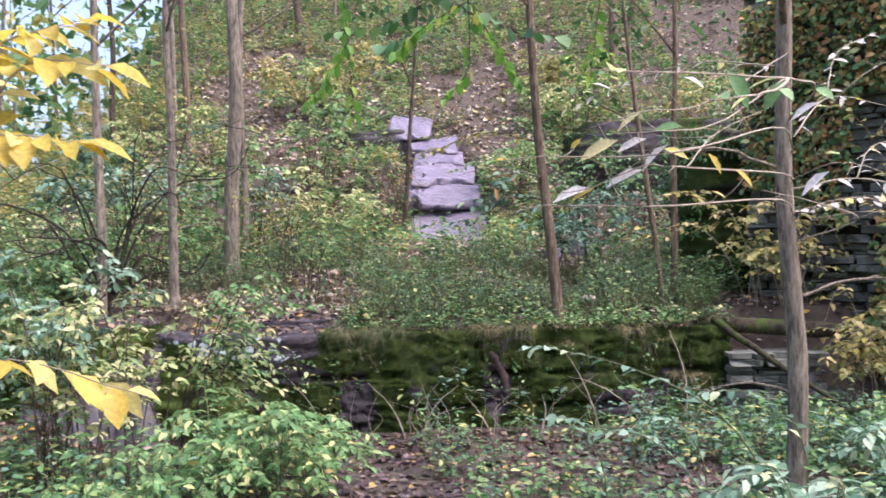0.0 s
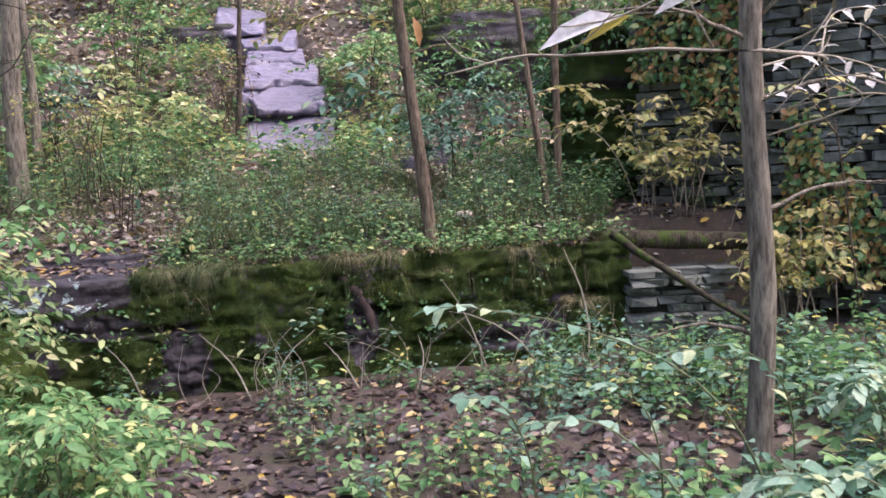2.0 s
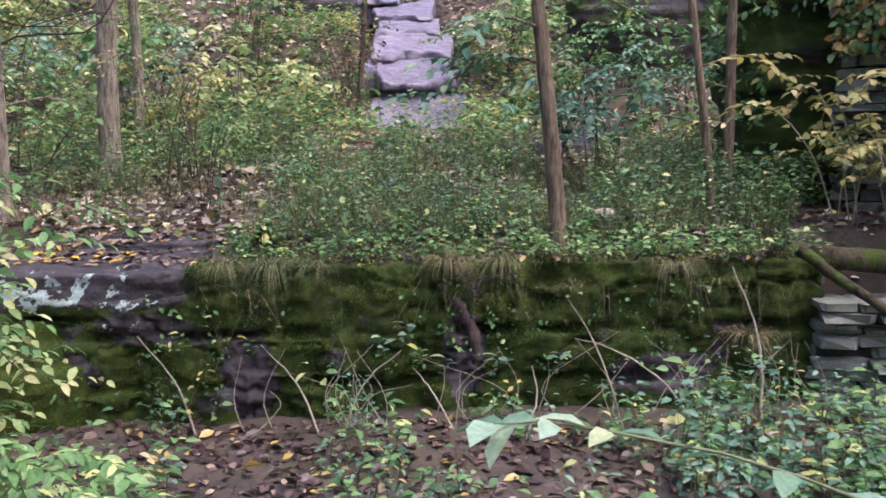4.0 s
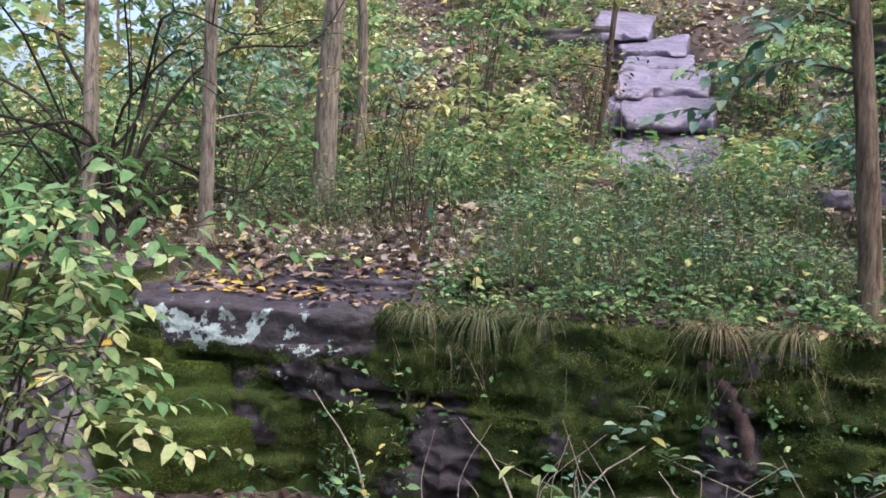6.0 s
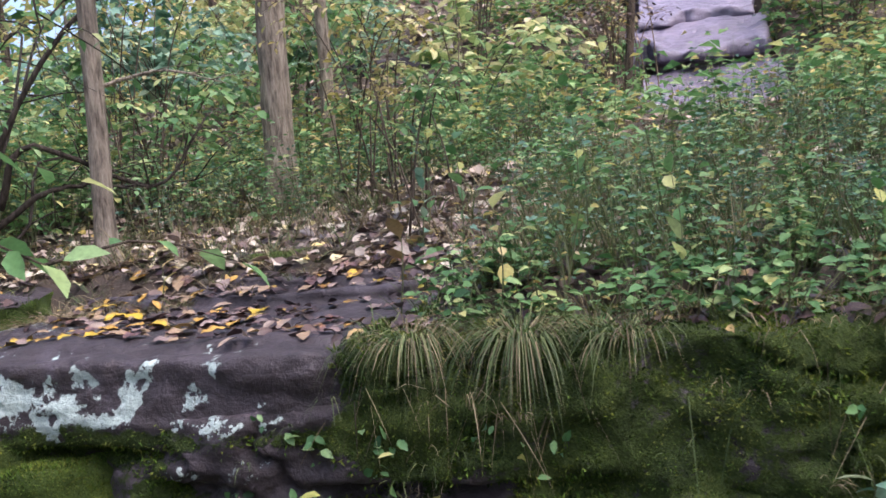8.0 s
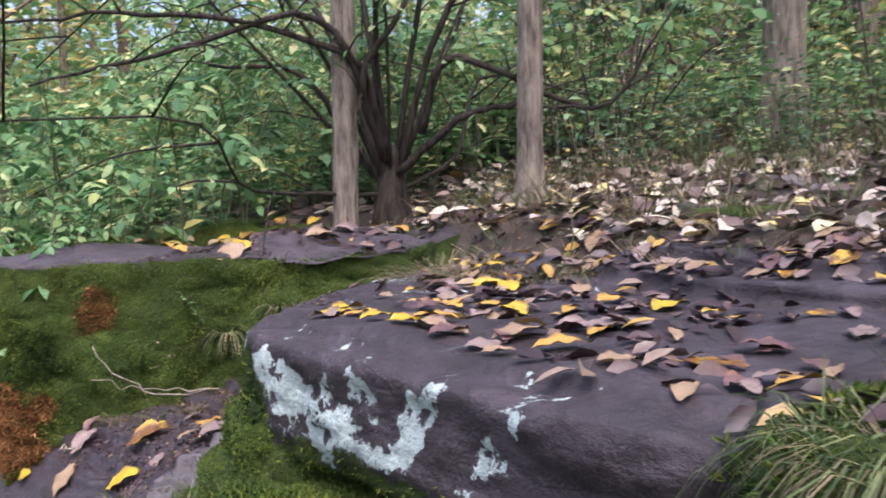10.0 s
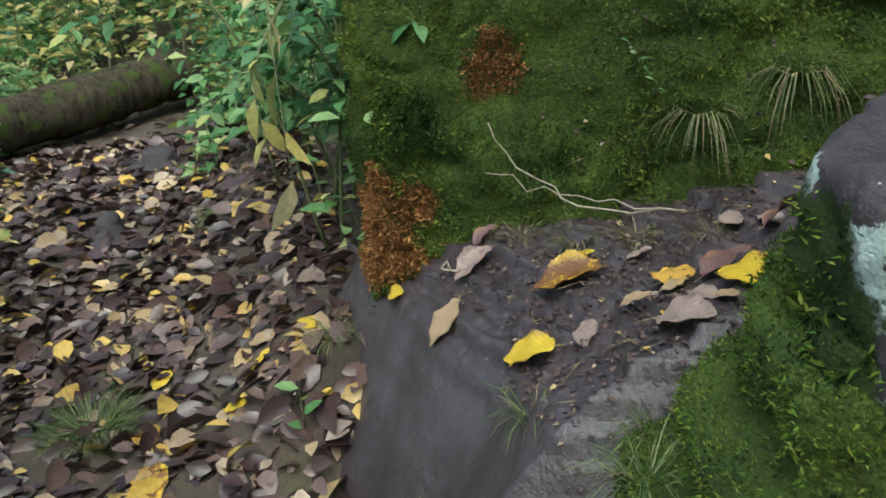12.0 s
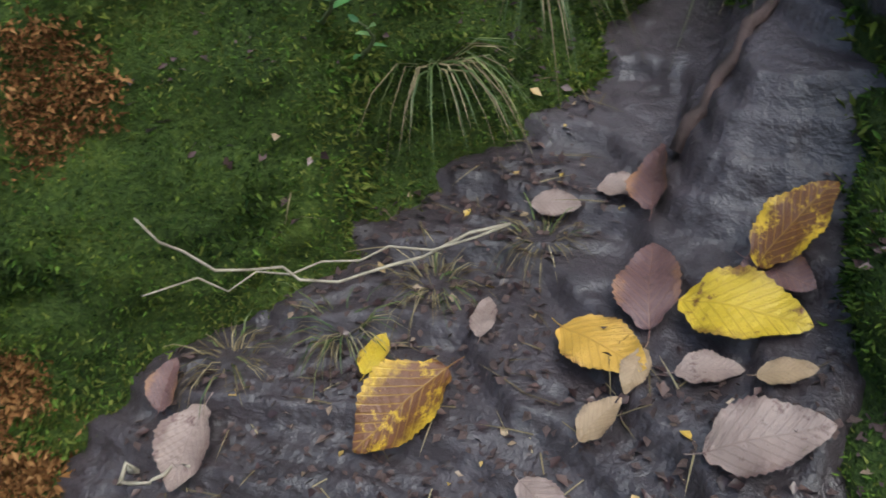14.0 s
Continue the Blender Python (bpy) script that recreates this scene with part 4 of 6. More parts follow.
def shrub(base, label, stems, high, wide, per, leaf, lm, sm, seed, arch=0.5, width=0.5, name="bush", aim=None, group="", spread=0.9, first=4):
    """A bush of arching leafy stems."""
    rs = np.random.RandomState(seed)
    base = np.asarray(base, float)
    ob = thing(name, label, "bush", group, tuple(base))
    for k in range(stems):
        az = rs.rand() * 6.28 if aim is None else aim + spread * rs.randn()
        d = np.array([np.cos(az), np.sin(az), 0])
        ln, hh = wide * (0.35 + 0.75 * rs.rand()), high * (0.55 + 0.5 * rs.rand())
        o = base + np.array([0.12 * rs.randn(), 0.12 * rs.randn(), -0.03])
        e = [o, o + d * ln * 0.25 + [0, 0, hh * 0.65], o + d * ln * 0.65 + [0, 0, hh], o + d * ln + [0, 0, hh * (1 - arch * (0.4 + 0.6 * rs.rand()))]]
        b, lb = Builder(), Builder()
        p = twig(b, e, 0.006, 0, 5, 14)
        for j in range(6):
            q = p[first + int(j * (1.6 if first == 4 else 1.2))]
            az2 = az + (0.9 if j % 2 else -0.9) + 0.4 * rs.randn()
            l2 = ln * (0.18 + 0.2 * rs.rand())
            e2 = [q, q + l2 * 0.5 * np.array([np.cos(az2), np.sin(az2), 0.15]), q + l2 * np.array([np.cos(az2), np.sin(az2), -0.1])]
            twig(b, e2, 0.0025, 0, 4, 6)
            spray(lb, e2, per // 4, leaf, 0, width)
        spray(lb, [p[first - 1], p[first + 3], p[first + 5], p[13]], per // 2, leaf, 0, width)
        part("leaves", lb.mesh("leaves", [lm]), part("stem", b.mesh("stem", [sm]), ob))
    return ob


shrub((-1.45, 3.45, GZ(-1.45, 3.45)), "low leafy bush with light green oval leaves", 22, 0.74, 0.78, 44, 0.062, leaf_light, stem_green, 11, 0.5)
shrub((-0.95, 3.15, GZ(-0.95, 3.15)), "low leafy bush with light green oval leaves by the path", 16, 0.75, 0.6, 40, 0.06, leaf_light, stem_green, 12, 0.4)
shrub((-1.95, 4.12, GZ(-1.95, 4.12)), "spreading shrub with green and pale yellow leaves", 13, 1.45, 0.80, 22, 0.060, leaf_light, bark_dark, 13, 0.20, 0.52, aim=-0.05, spread=0.3, first=7)
shrub((-2.0, 4.05, GZ(-2.0, 4.05)), "spreading shrub with pale yellow leaves", 8, 1.28, 0.82, 22, 0.058, leaf_wan, bark_dark, 15, 0.20, 0.5, aim=-0.1, spread=0.3, first=7)
shrub((-2.7, 4.0, GZ(-2.7, 4.0)), "tall shrub with pale mint green leaves", 16, 1.75, 0.62, 28, 0.07, leaf_mint, bark_dark, 25, 0.3, 0.52)
shrub((-2.3, 3.85, GZ(-2.3, 3.85)), "shrub with wan yellow-green leaves", 12, 1.45, 0.6, 26, 0.066, leaf_wan, bark_dark, 26, 0.3, 0.52)
shrub((-2.5, 3.5, GZ(-2.5, 3.5)), "arching shrub with pale yellow-green leaves", 12, 1.35, 0.9, 28, 0.066, leaf_wan, bark_dark, 14, 0.4)
shrub((-3.5, 2.8, GZ(-3.5, 2.8)), "arching shrub with light green leaves", 12, 1.7, 1.0, 30, 0.07, leaf_light, bark_dark, 24, 0.35)
shrub((2.95, 7.0, GZ(2.95, 7.0)), "yellowing creeper shrub at the foot of the stone wall", 14, 1.0, 0.8, 26, 0.075, leaf_yellow, twig_pale, 16, 0.5, 0.6, aim=-1.8)
shrub((3.7, 6.1, GZ(3.7, 6.1)), "yellowing creeper shrub before the stone wall", 14, 1.1, 0.8, 26, 0.075, leaf_yellow, twig_pale, 17, 0.5, 0.6, aim=-2.2)
rs = np.random.RandomState(77)
for k in range(50):
    x, y = -6.5 + 12 * rs.rand(), 7.6 + 8.5 * rs.rand()
    if (abs(x + 0.2) < 1.1 and y > 7.6) or (-3.4 < x < -0.4 and y < 9.3) or (0.6 < x < 4.3 and 8.4 < y < 13.0):
        continue
    shrub((x, y, GZ(x, y)), "leafy woodland shrub on the slope", 8, 0.6 + 0.3 * (y > 9) + 0.9 * rs.rand(), 0.85, 26, 0.075 + 0.05 * rs.rand() * (y > 9), ((leaf_mint, leaf_light, leaf_light, leaf_wan, leaf_blue) if y < 11 else (leaf_light, leaf_lime, leaf_wan, leaf_yellow, leaf_yellow))[int(rs.randint(0, 5))], bark_dark, 300 + k, 0.4, 0.62, group="slope shrubs")
for k in range(16):
    x, y = -8.5 + 4.4 * rs.rand(), 5.5 + 3.5 * rs.rand()
    shrub((x, y, GZ(x, y)), "bright green leafy shrub on the bank", 8, 0.8 + 0.5 * rs.rand(), 0.8, 34, 0.07, (leaf_light, leaf_green)[k % 2], stem_green, 400 + k, 0.4, group="bank shrubs")

shrub((-1.12, 11.0, GZ(-1.12, 11.0)), "dry reddish-brown bare shrub beside the cascade", 26, 1.1, 0.5, 8, 0.05, leaf_litter, bark_brown, 18, 0.1)
shrub((0.75, 11.6, GZ(0.75, 11.6)), "green and yellow leafy shrub beside the cascade", 14, 1.3, 0.9, 34, 0.08, leaf_light, bark_dark, 19, 0.3)
shrub((1.3, 8.6, GZ(1.3, 8.6)), "drooping blue-green shrub on the terrace", 10, 0.9, 0.7, 34, 0.085, leaf_blue, bark_dark, 20, 0.5)

for k, (x, y, h) in enumerate(((1.4, 10.6, 1.0), (2.1, 10.2, 0.9), (2.6, 10.9, 1.1), (3.3, 10.4, 1.3), (1.9, 11.5, 1.2))):
    shrub((x, y, GZ(x, y)), "dark green shrub on the slope below the rock", 9, h, 0.7, 24, 0.075, (leaf_green, leaf_blue)[k % 2], bark_black, 520 + k, 0.4, 0.55, group="slope shrubs")
shrub((-2.2, 8.4, GZ(-2.2, 8.4)), "thin shrub with small pale yellow leaves", 9, 1.1, 0.7, 22, 0.055, leaf_yellow, bark_dark, 21, 0.2)
shrub((-1.75, 7.75, GZ(-1.75, 7.75)), "thin shrub with small yellow-green leaves", 8, 0.9, 0.6, 20, 0.05, leaf_light, bark_dark, 22, 0.2)
shrub((-3.9, 8.6, GZ(-3.9, 8.6)), "thin shrub with small pale yellow leaves", 9, 1.4, 0.8, 22, 0.055, leaf_yellow, bark_dark, 23, 0.2)

# ---- undergrowth, grass, litter
MIX = [leaf_blue, leaf_green, leaf_light, leaf_yellow, stem_green]


def thicket(name, label, n, box, high, per, size, share, seed, keep=None, fine=True):
    """Undergrowth of mixed plants; share: how much of blue-green, green, light and yellow."""
    b = Builder()
    x, y = scatter(n, *box, keep, seed)
    c = np.random.RandomState(seed).choice(4, len(x), p=share)
    tall = 0.45 + 1.1 * fbm(np.stack([x, y, 0 * x], 1), 1.3, 3, seed)
    for k in range(4):
        for lo, hi in ((0.0, 0.9), (0.9, 1.05), (1.05, 9)):
            j = (c == k) & (tall >= lo) & (tall < hi)
            herbs(b, x[j], y[j], high * (0.7 if hi < 1 else 1.0 if hi < 2 else 1.45), per, size * (0.75, 1.0, 1.25)[k % 3], k, 4, fine)
    return tagged(new(name, b.mesh(name, MIX)), label, "undergrowth", kind="stuff")


plan = lambda x, y: np.stack([x, y, 0 * x], 1)  # noqa: E731
thicket("terrace_undergrowth", "dense green and blue-green herbs on the terrace", 4600, (-3.4, 4.6, 6.25, 9.6), 0.28, 12, 0.040, (0.34, 0.34, 0.24, 0.08), 21,
        lambda x, y: ((x > -1.15) | (y > 7.2)) & (fbm(plan(x, y), 1.1, 3, 21) + 0.16 * smooth(6.2, 7.4, y) - 0.16 * smooth(-0.5, -1.2, x) * smooth(9.0, 8.2, y) > 0.53) & ~((x > 2.3) & (y < 7.0)))
thicket("hillside_undergrowth", "mixed green and yellow plants covering the hillside", 15000, (-10, 8, 9, 24), 0.32, 10, 0.08, (0.06, 0.14, 0.38, 0.42), 23,
        lambda x, y: (abs(x - np.interp(y, [10.9, 12.6, 13.7, 15.4], [-0.32, -0.57, -0.8, -1.5])) > np.where((y > 9.6) & (y < 15.0), 0.44, 0.0)) & (fbm(plan(x, y), 0.6, 3, 23) > 0.38 + 0.05 * smooth(11.5, 15.0, y) + 0.16 * ((x > 0.5) & (x < 4.3) & (y < 12.6))), False)
thicket("path_undergrowth", "soft pale green herbs beside the path", 1500, (0.5, 4.6, 1.2, 5.4), 0.30, 12, 0.07, (0.65, 0.15, 0.17, 0.03), 25,
        lambda x, y: (x > 0.8 + 0.12 * (y - 2)) & (fbm(plan(x, y), 1.1, 3, 25) > 0.40))
thicket("ledge_foot_undergrowth", "sparse green herbs at the foot of the ledge", 900, (-1.6, 3.4, 3.2, 5.85), 0.24, 10, 0.055, (0.35, 0.35, 0.25, 0.05), 26, 
        lambda x, y: (fbm(plan(x, y), 1.4, 3, 26) > 0.50) & (abs(x - np.interp(y, [3.2, 3.75, 4.59, 5.04], [-0.2, -0.35, -0.64, -0.84])) > 0.32) & ~((x < -0.7) & (y > 4.85) & (y < 5.5)))
thicket("thicket_undergrowth", "green herbs under the foreground bushes", 1300, (-5.2, -1.2, 0.2, 4.4), 0.34, 12, 0.065, (0.3, 0.2, 0.4, 0.1), 27, lambda x, y: fbm(plan(x, y), 1.0, 3, 27) > 0.40)
thicket("bank_undergrowth", "bright green leafy plants on the bank", 2600, (-8.5, -3.8, 5.3, 9.0), 0.42, 15, 0.058, (0.02, 0.30, 0.55, 0.13), 28, lambda x, y: (y > 5.45 - 0.25 * (x + 3.85)) & ((x < -4.3) | (y < 5.9) | (y > 7.0)))
thicket("path_side_undergrowth", "bright yellow-green plants along the path", 2600, (-14, -5.4, 0.5, 6.4), 0.42, 14, 0.075, (0.05, 0.25, 0.6, 0.1), 29, lambda x, y: (fbm(plan(x, y), 0.7, 3, 29) > 0.38) & (abs(y - 4.5 + 0.05 * (x + 5)) > 0.45), False)
thicket("far_undergrowth", "far bright green woodland plants", 6000, (-24, -7.0, 3, 18), 1.5, 14, 0.12, (0.1, 0.3, 0.5, 0.1), 30, None, False)

b = Builder()
x, y = scatter(9500, -8, 4.8, -2.5, 5.75, None, 41)
litter(b, x, y, 0.075)
x, y = scatter(3600, -6.5, -3.0, 3.6, 5.5, None, 42)
litter(b, x, y, 0.085, rough=0.8)
x, y = scatter(2600, -6.5, -3.0, 3.6, 5.5, None, 47)
litter(b, x, y, 0.05, rough=0.7)
x, y = scatter(3000, -2.4, 2.4, 3.2, 5.8, None, 45)
litter(b, x, y, 0.07)
x, y = scatter(4600, -4.4, 3.8, 6.2, 9.5, lambda x, y: (x > -1.2) | (y > 7.0) | (x < -3.7), 43)
litter(b, x, y, 0.075)
x, y = scatter(20000, -9, 7, 8.5, 24, lambda x, y: abs(x - np.interp(y, [10.9, 12.6, 13.7, 15.4], [-0.32, -0.57, -0.8, -1.5])) > np.where((y > 10.6) & (y < 15.0), 0.45, 0.0), 44)
litter(b, x, y, 0.12, 1, 0.02, False)
x, y = scatter(4200, -4.2, -0.3, 6.95, 9.8, None, 48)
litter(b, x, y, 0.07, 1, 0.015)
x, y = scatter(1500, -0.3, 3.0, 6.6, 10.5, None, 49)
litter(b, x, y, 0.07, 1, 0.015)
x, y = scatter(8000, -6, 4, 12, 22, lambda x, y: abs(x - np.interp(y, [10.9, 12.6, 13.7, 15.4], [-0.32, -0.57, -0.8, -1.5])) > np.where(y < 15.0, 0.45, 0.0), 46)
litter(b, x, y, 0.13, 1, 0.02, False)
tagged(new("leaf_litter", b.mesh("leaf_litter", [leaf_litter, hill_litter])), "brown, pink and yellow fallen leaves over the ground", "leaf litter", kind="stuff")

b = Builder()
for k in range(70):
    x = -1.25 + 3.5 * R.rand()
    y = float(face_y(x)) + 0.0 + 0.22 * R.rand() ** 2
    z, _ = surface(x, y)
    tuft(b, x, y, z - 0.01, int(6 + 26 * R.rand() ** 2), 0.10 + 0.16 * R.rand() ** 1.5, int(R.rand() < 0.45), 0.5, 0.9, 0.003, (0.15 * R.randn(), -0.35 * R.rand()), 0.06)
for k in range(820):
    x, y = -1.2 + 3.7 * R.rand(), 6.25 + 2.6 * R.rand()
    if x > 2.3 and y < 7:
        continue
    tuft(b, x, y, GZ(x, y), 14, 0.18 + 0.2 * R.rand(), int(R.rand() < 0.25), 0.35, 0.3, 0.0032)
for k in range(330):
    x, y = -3.6 + 3.0 * R.rand(), 7.1 + 2.4 * R.rand()
    tuft(b, x, y, GZ(x, y), 12, 0.16 + 0.14 * R.rand(), int(R.rand() < 0.55), 0.5, 0.4, 0.0035)
tagged(new("ledge_grass", b.mesh("ledge_grass", [grass_green, grass_dry])), "green and dry grass hanging over the ledge", "grass", kind="stuff")


def grass_tuft(x, y, z, n, L, mats, label, toward=(0, 0), droop=0.9, out=0.45, w=0.005, r=0.05, dry=0.3):
    b = Builder()
    tuft(b, 0, 0, -0.01, int(2 * n * (1 - dry)), L, 0, out, droop, 0.5 * w, toward, r)
    tuft(b, 0, 0, -0.01, max(1, int(2 * n * dry)), L * 0.9, 1, out, droop, 0.5 * w, toward, r)
    ob = new("grass_tuft", b.mesh("grass_tuft", mats))
    ob.location = (x, y, z)
    return tagged(ob, label, "grass", "grass tufts")


GD = [grass_green, grass_dry]
for x, y, L, n, dry, lab in ((-1.16, 5.93, 0.24, 150, 0.5, "drooping green and straw grass tuft on the slab edge"), (-0.88, 6.0, 0.30, 190, 0.35, "thick drooping green grass tuft on the ledge"),
                             (-0.62, 6.02, 0.2, 90, 0.5, "drooping grass tuft on the ledge"), (0.15, 6.05, 0.28, 130, 0.8, "dry straw-coloured grass tuft hanging over the ledge"),
                             (0.45, 6.1, 0.24, 110, 0.5, "grass tuft hanging over the ledge"), (1.45, 6.13, 0.26, 120, 0.7, "dry grass tuft hanging over the ledge"), (1.9, 6.13, 0.26, 120, 0.8, "dry grass tuft hanging over the ledge")):
    z, _ = surface(x, y)
    grass_tuft(x, y, z, n, L, GD, lab, (0.12 * R.randn(), -0.28), 1.05, 0.72, 0.006, 0.10, dry)
z, _ = surface(-2.70, 6.66)
grass_tuft(-2.70, 6.66, z - 0.02, 330, 0.27, GD, "thick brown dry grass tussock at the back of the slab", (-0.1, -0.3), 0.9, 0.8, 0.004, 0.14, 0.9)
z, _ = surface(-2.88, 6.62)
grass_tuft(-2.88, 6.62, z - 0.02, 260, 0.24, GD, "brown dry grass tussock at the back of the slab", (0, -0.2), 0.8, 0.7, 0.004, 0.16, 0.85)
z, _ = surface(-2.45, 6.72)
grass_tuft(-2.45, 6.72, z, 140, 0.2, GD, "brown dry grass tussock behind the slab", (0, -0.2), 0.8, 0.7, 0.004, 0.12, 0.8)
grass_tuft(-3.72, 4.80, GZ(-3.72, 4.8), 260, 0.20, GD, "dark green sedge clump in leaf litter", (0, 0), 0.7, 0.6, 0.004, 0.08, 0.05)

# ---------------------------------------------------------------- fallen leaves that lie singly
def single_leaf_mesh(name, mat, width=0.55, curl=0.2, cup=0.2, teeth=13, seed=0):
    """A toothed leaf of length 1 with ribs, lying along +x."""
    rs = np.random.RandomState(seed)
    nu, nv = 41, 13
    u = np.linspace(0, 1, nu)
    prof = np.sin(np.pi * u**0.85) ** 0.75 * (1 - 0.25 * u)
    prof = prof / prof.max() * width / 2
    v = np.linspace(-1, 1, nv)
    saw = 1 + 0.10 * (np.abs((u * teeth) % 1.0) - 0.5)
    X = np.repeat(u[:, None], nv, 1) + 0.05 * np.abs(v)[None] * (u > 0.05)[:, None]
    Y = v[None] * (prof * np.where(True, saw, 1))[:, None]
    ruffle = 0.022 * np.sin(17 * X + rs.rand() * 6 + 2.2 * np.sign(Y)) * (v**2)[None] + 0.014 * np.sin(9 * X + 5 * Y + rs.rand() * 6)
    rib = 0.006 * np.sin((X * 9 - np.abs(Y) * 11) * 2 * np.pi) * (np.abs(v) > 0.1)[None]
    Z = cup * (Y**2) * 2.2 - curl * (X - 0.45) ** 2 + rib + ruffle + 0.05 * np.sin(3 * X + rs.rand() * 6) * (Y * 2) + 0.02 * np.abs(Y)
    tw = 0.5 * (rs.rand() - 0.5)
    Z = Z + tw * (X - 0.5) * Y
    Z = Z - Z.min()
    b = Builder()
    i = (np.arange(nu - 1)[:, None] * nv + np.arange(nv - 1)[None]).ravel()
    b.add(np.stack([X, Y, Z], 2).reshape(-1, 3), np.concatenate([np.stack([i, i + 1, i + nv + 1], 1), np.stack([i, i + nv + 1, i + nv], 1)]))
    z0 = float(Z[0, nv // 2])
    b.tube(bezier([(0.02, 0, z0), (-0.08, 0.01, z0 * 0.6), (-0.16, 0.03, 0.01)], 6), [0.008, 0.007, 0.007, 0.006, 0.006, 0.007], 5)
    return b.mesh(name, [mat])


def autumn(name, a, b2, spot, rough=0.42, amount=0.56):
    mat, nt, bsdf = material(name, rough)
    tc = nt.nodes.new("ShaderNodeTexCoord")
    oi = nt.nodes.new("ShaderNodeObjectInfo")
    off = nd(nt, "ShaderNodeVectorMath")
    off.operation = "ADD"
    sc = nd(nt, "ShaderNodeVectorMath")
    sc.operation = "SCALE"
    cmb = nt.nodes.new("ShaderNodeCombineXYZ")
    for s in cmb.inputs:
        nt.links.new(oi.outputs["Random"], s)
    nt.links.new(cmb.outputs[0], sc.inputs[0])
    sc.inputs["Scale"].default_value = 37.0
    nt.links.new(tc.outputs["Object"], off.inputs[0])
    nt.links.new(sc.outputs[0], off.inputs[1])
    n = noise_of(nt, off.outputs[0], 3.0, 7, 0.7)
    f = noise_of(nt, off.outputs[0], 14.0, 5, 0.7)
    col = mixed(nt, n, a, b2)
    col = mixed(nt, ramp(nt, mixed(nt, 0.35, n, f), [(amount, (0, 0, 0)), (amount + 0.07, (1, 1, 1))]), col, spot)
    # a midrib and side veins that slant to the tip
    xyz = nt.nodes.new("ShaderNodeSeparateXYZ")
    nt.links.new(tc.outputs["Object"], xyz.inputs[0])
    across = maths(nt, "ABSOLUTE", xyz.outputs[1])
    wave = maths(nt, "SINE", maths(nt, "MULTIPLY", maths(nt, "SUBTRACT", maths(nt, "MULTIPLY", xyz.outputs[0], 9.0), maths(nt, "MULTIPLY", across, 11.0)), 2 * math.pi))
    vein = maths(nt, "MAXIMUM", maths(nt, "MULTIPLY", maths(nt, "SUBTRACT", wave, 0.72), 3.5, True), maths(nt, "SUBTRACT", 1.0, maths(nt, "MULTIPLY", across, 70.0), True))
    col = mixed(nt, maths(nt, "MULTIPLY", vein, 0.4), col, mixed(nt, 0.6, col, spot))
    edge = maths(nt, "MULTIPLY", maths(nt, "SUBTRACT", maths(nt, "ADD", across, maths(nt, "MULTIPLY", f, 0.3)), 0.36), 9.0, True)
    col = mixed(nt, maths(nt, "MULTIPLY", edge, 0.7), col, spot)
    nt.links.new(col, bsdf.inputs["Base Color"])
    bump(nt, bsdf, maths(nt, "ADD", maths(nt, "MULTIPLY", vein, -0.5), f), 0.25, 0.03)
    return mat


M_YELLOW = autumn("yellow_fallen_leaf", (0.42, 0.28, 0.012), (0.52, 0.37, 0.03), (0.12, 0.045, 0.018), amount=0.55)
M_AMBER = autumn("amber_fallen_leaf", (0.42, 0.23, 0.03), (0.50, 0.31, 0.06), (0.16, 0.07, 0.025), amount=0.66)
M_RUST = autumn("rust_fallen_leaf", (0.075, 0.027, 0.010), (0.15, 0.055, 0.016), (0.52, 0.33, 0.02), amount=0.51)
M_TAN = autumn("tan_fallen_leaf", (0.24, 0.155, 0.085), (0.32, 0.225, 0.13), (0.13, 0.075, 0.042), amount=0.62)
M_PALE = autumn("pale_fallen_leaf", (0.20, 0.135, 0.115), (0.28, 0.21, 0.175), (0.10, 0.05, 0.042), amount=0.54)
M_PURPLE = autumn("purple_brown_fallen_leaf", (0.085, 0.045, 0.045), (0.14, 0.075, 0.07), (0.25, 0.12, 0.05), amount=0.6)
leaf_meshes = {}
for kind, mt in (("yellow", M_YELLOW), ("amber", M_AMBER), ("rust", M_RUST), ("tan", M_TAN), ("pale", M_PALE), ("purple", M_PURPLE)):
    leaf_meshes[kind] = [single_leaf_mesh("fallen_leaf", mt, 0.6 + 0.12 * s / 3, (0.06, 0.18, 0.3, 0.12)[s], (0.1, 0.3, 0.15, 0.5)[s], 13 + s, s) for s in range(4)]
SAYS = {"yellow": "bright yellow toothed leaf with brown specks", "amber": "golden amber fallen leaf with a broad blade", "rust": "rust-brown fallen leaf patched with yellow",
        "tan": "dry tan fallen leaf with ribbed blade", "pale": "pale bleached fallen leaf with brown mottling", "purple": "dark purple-brown wet fallen leaf"}


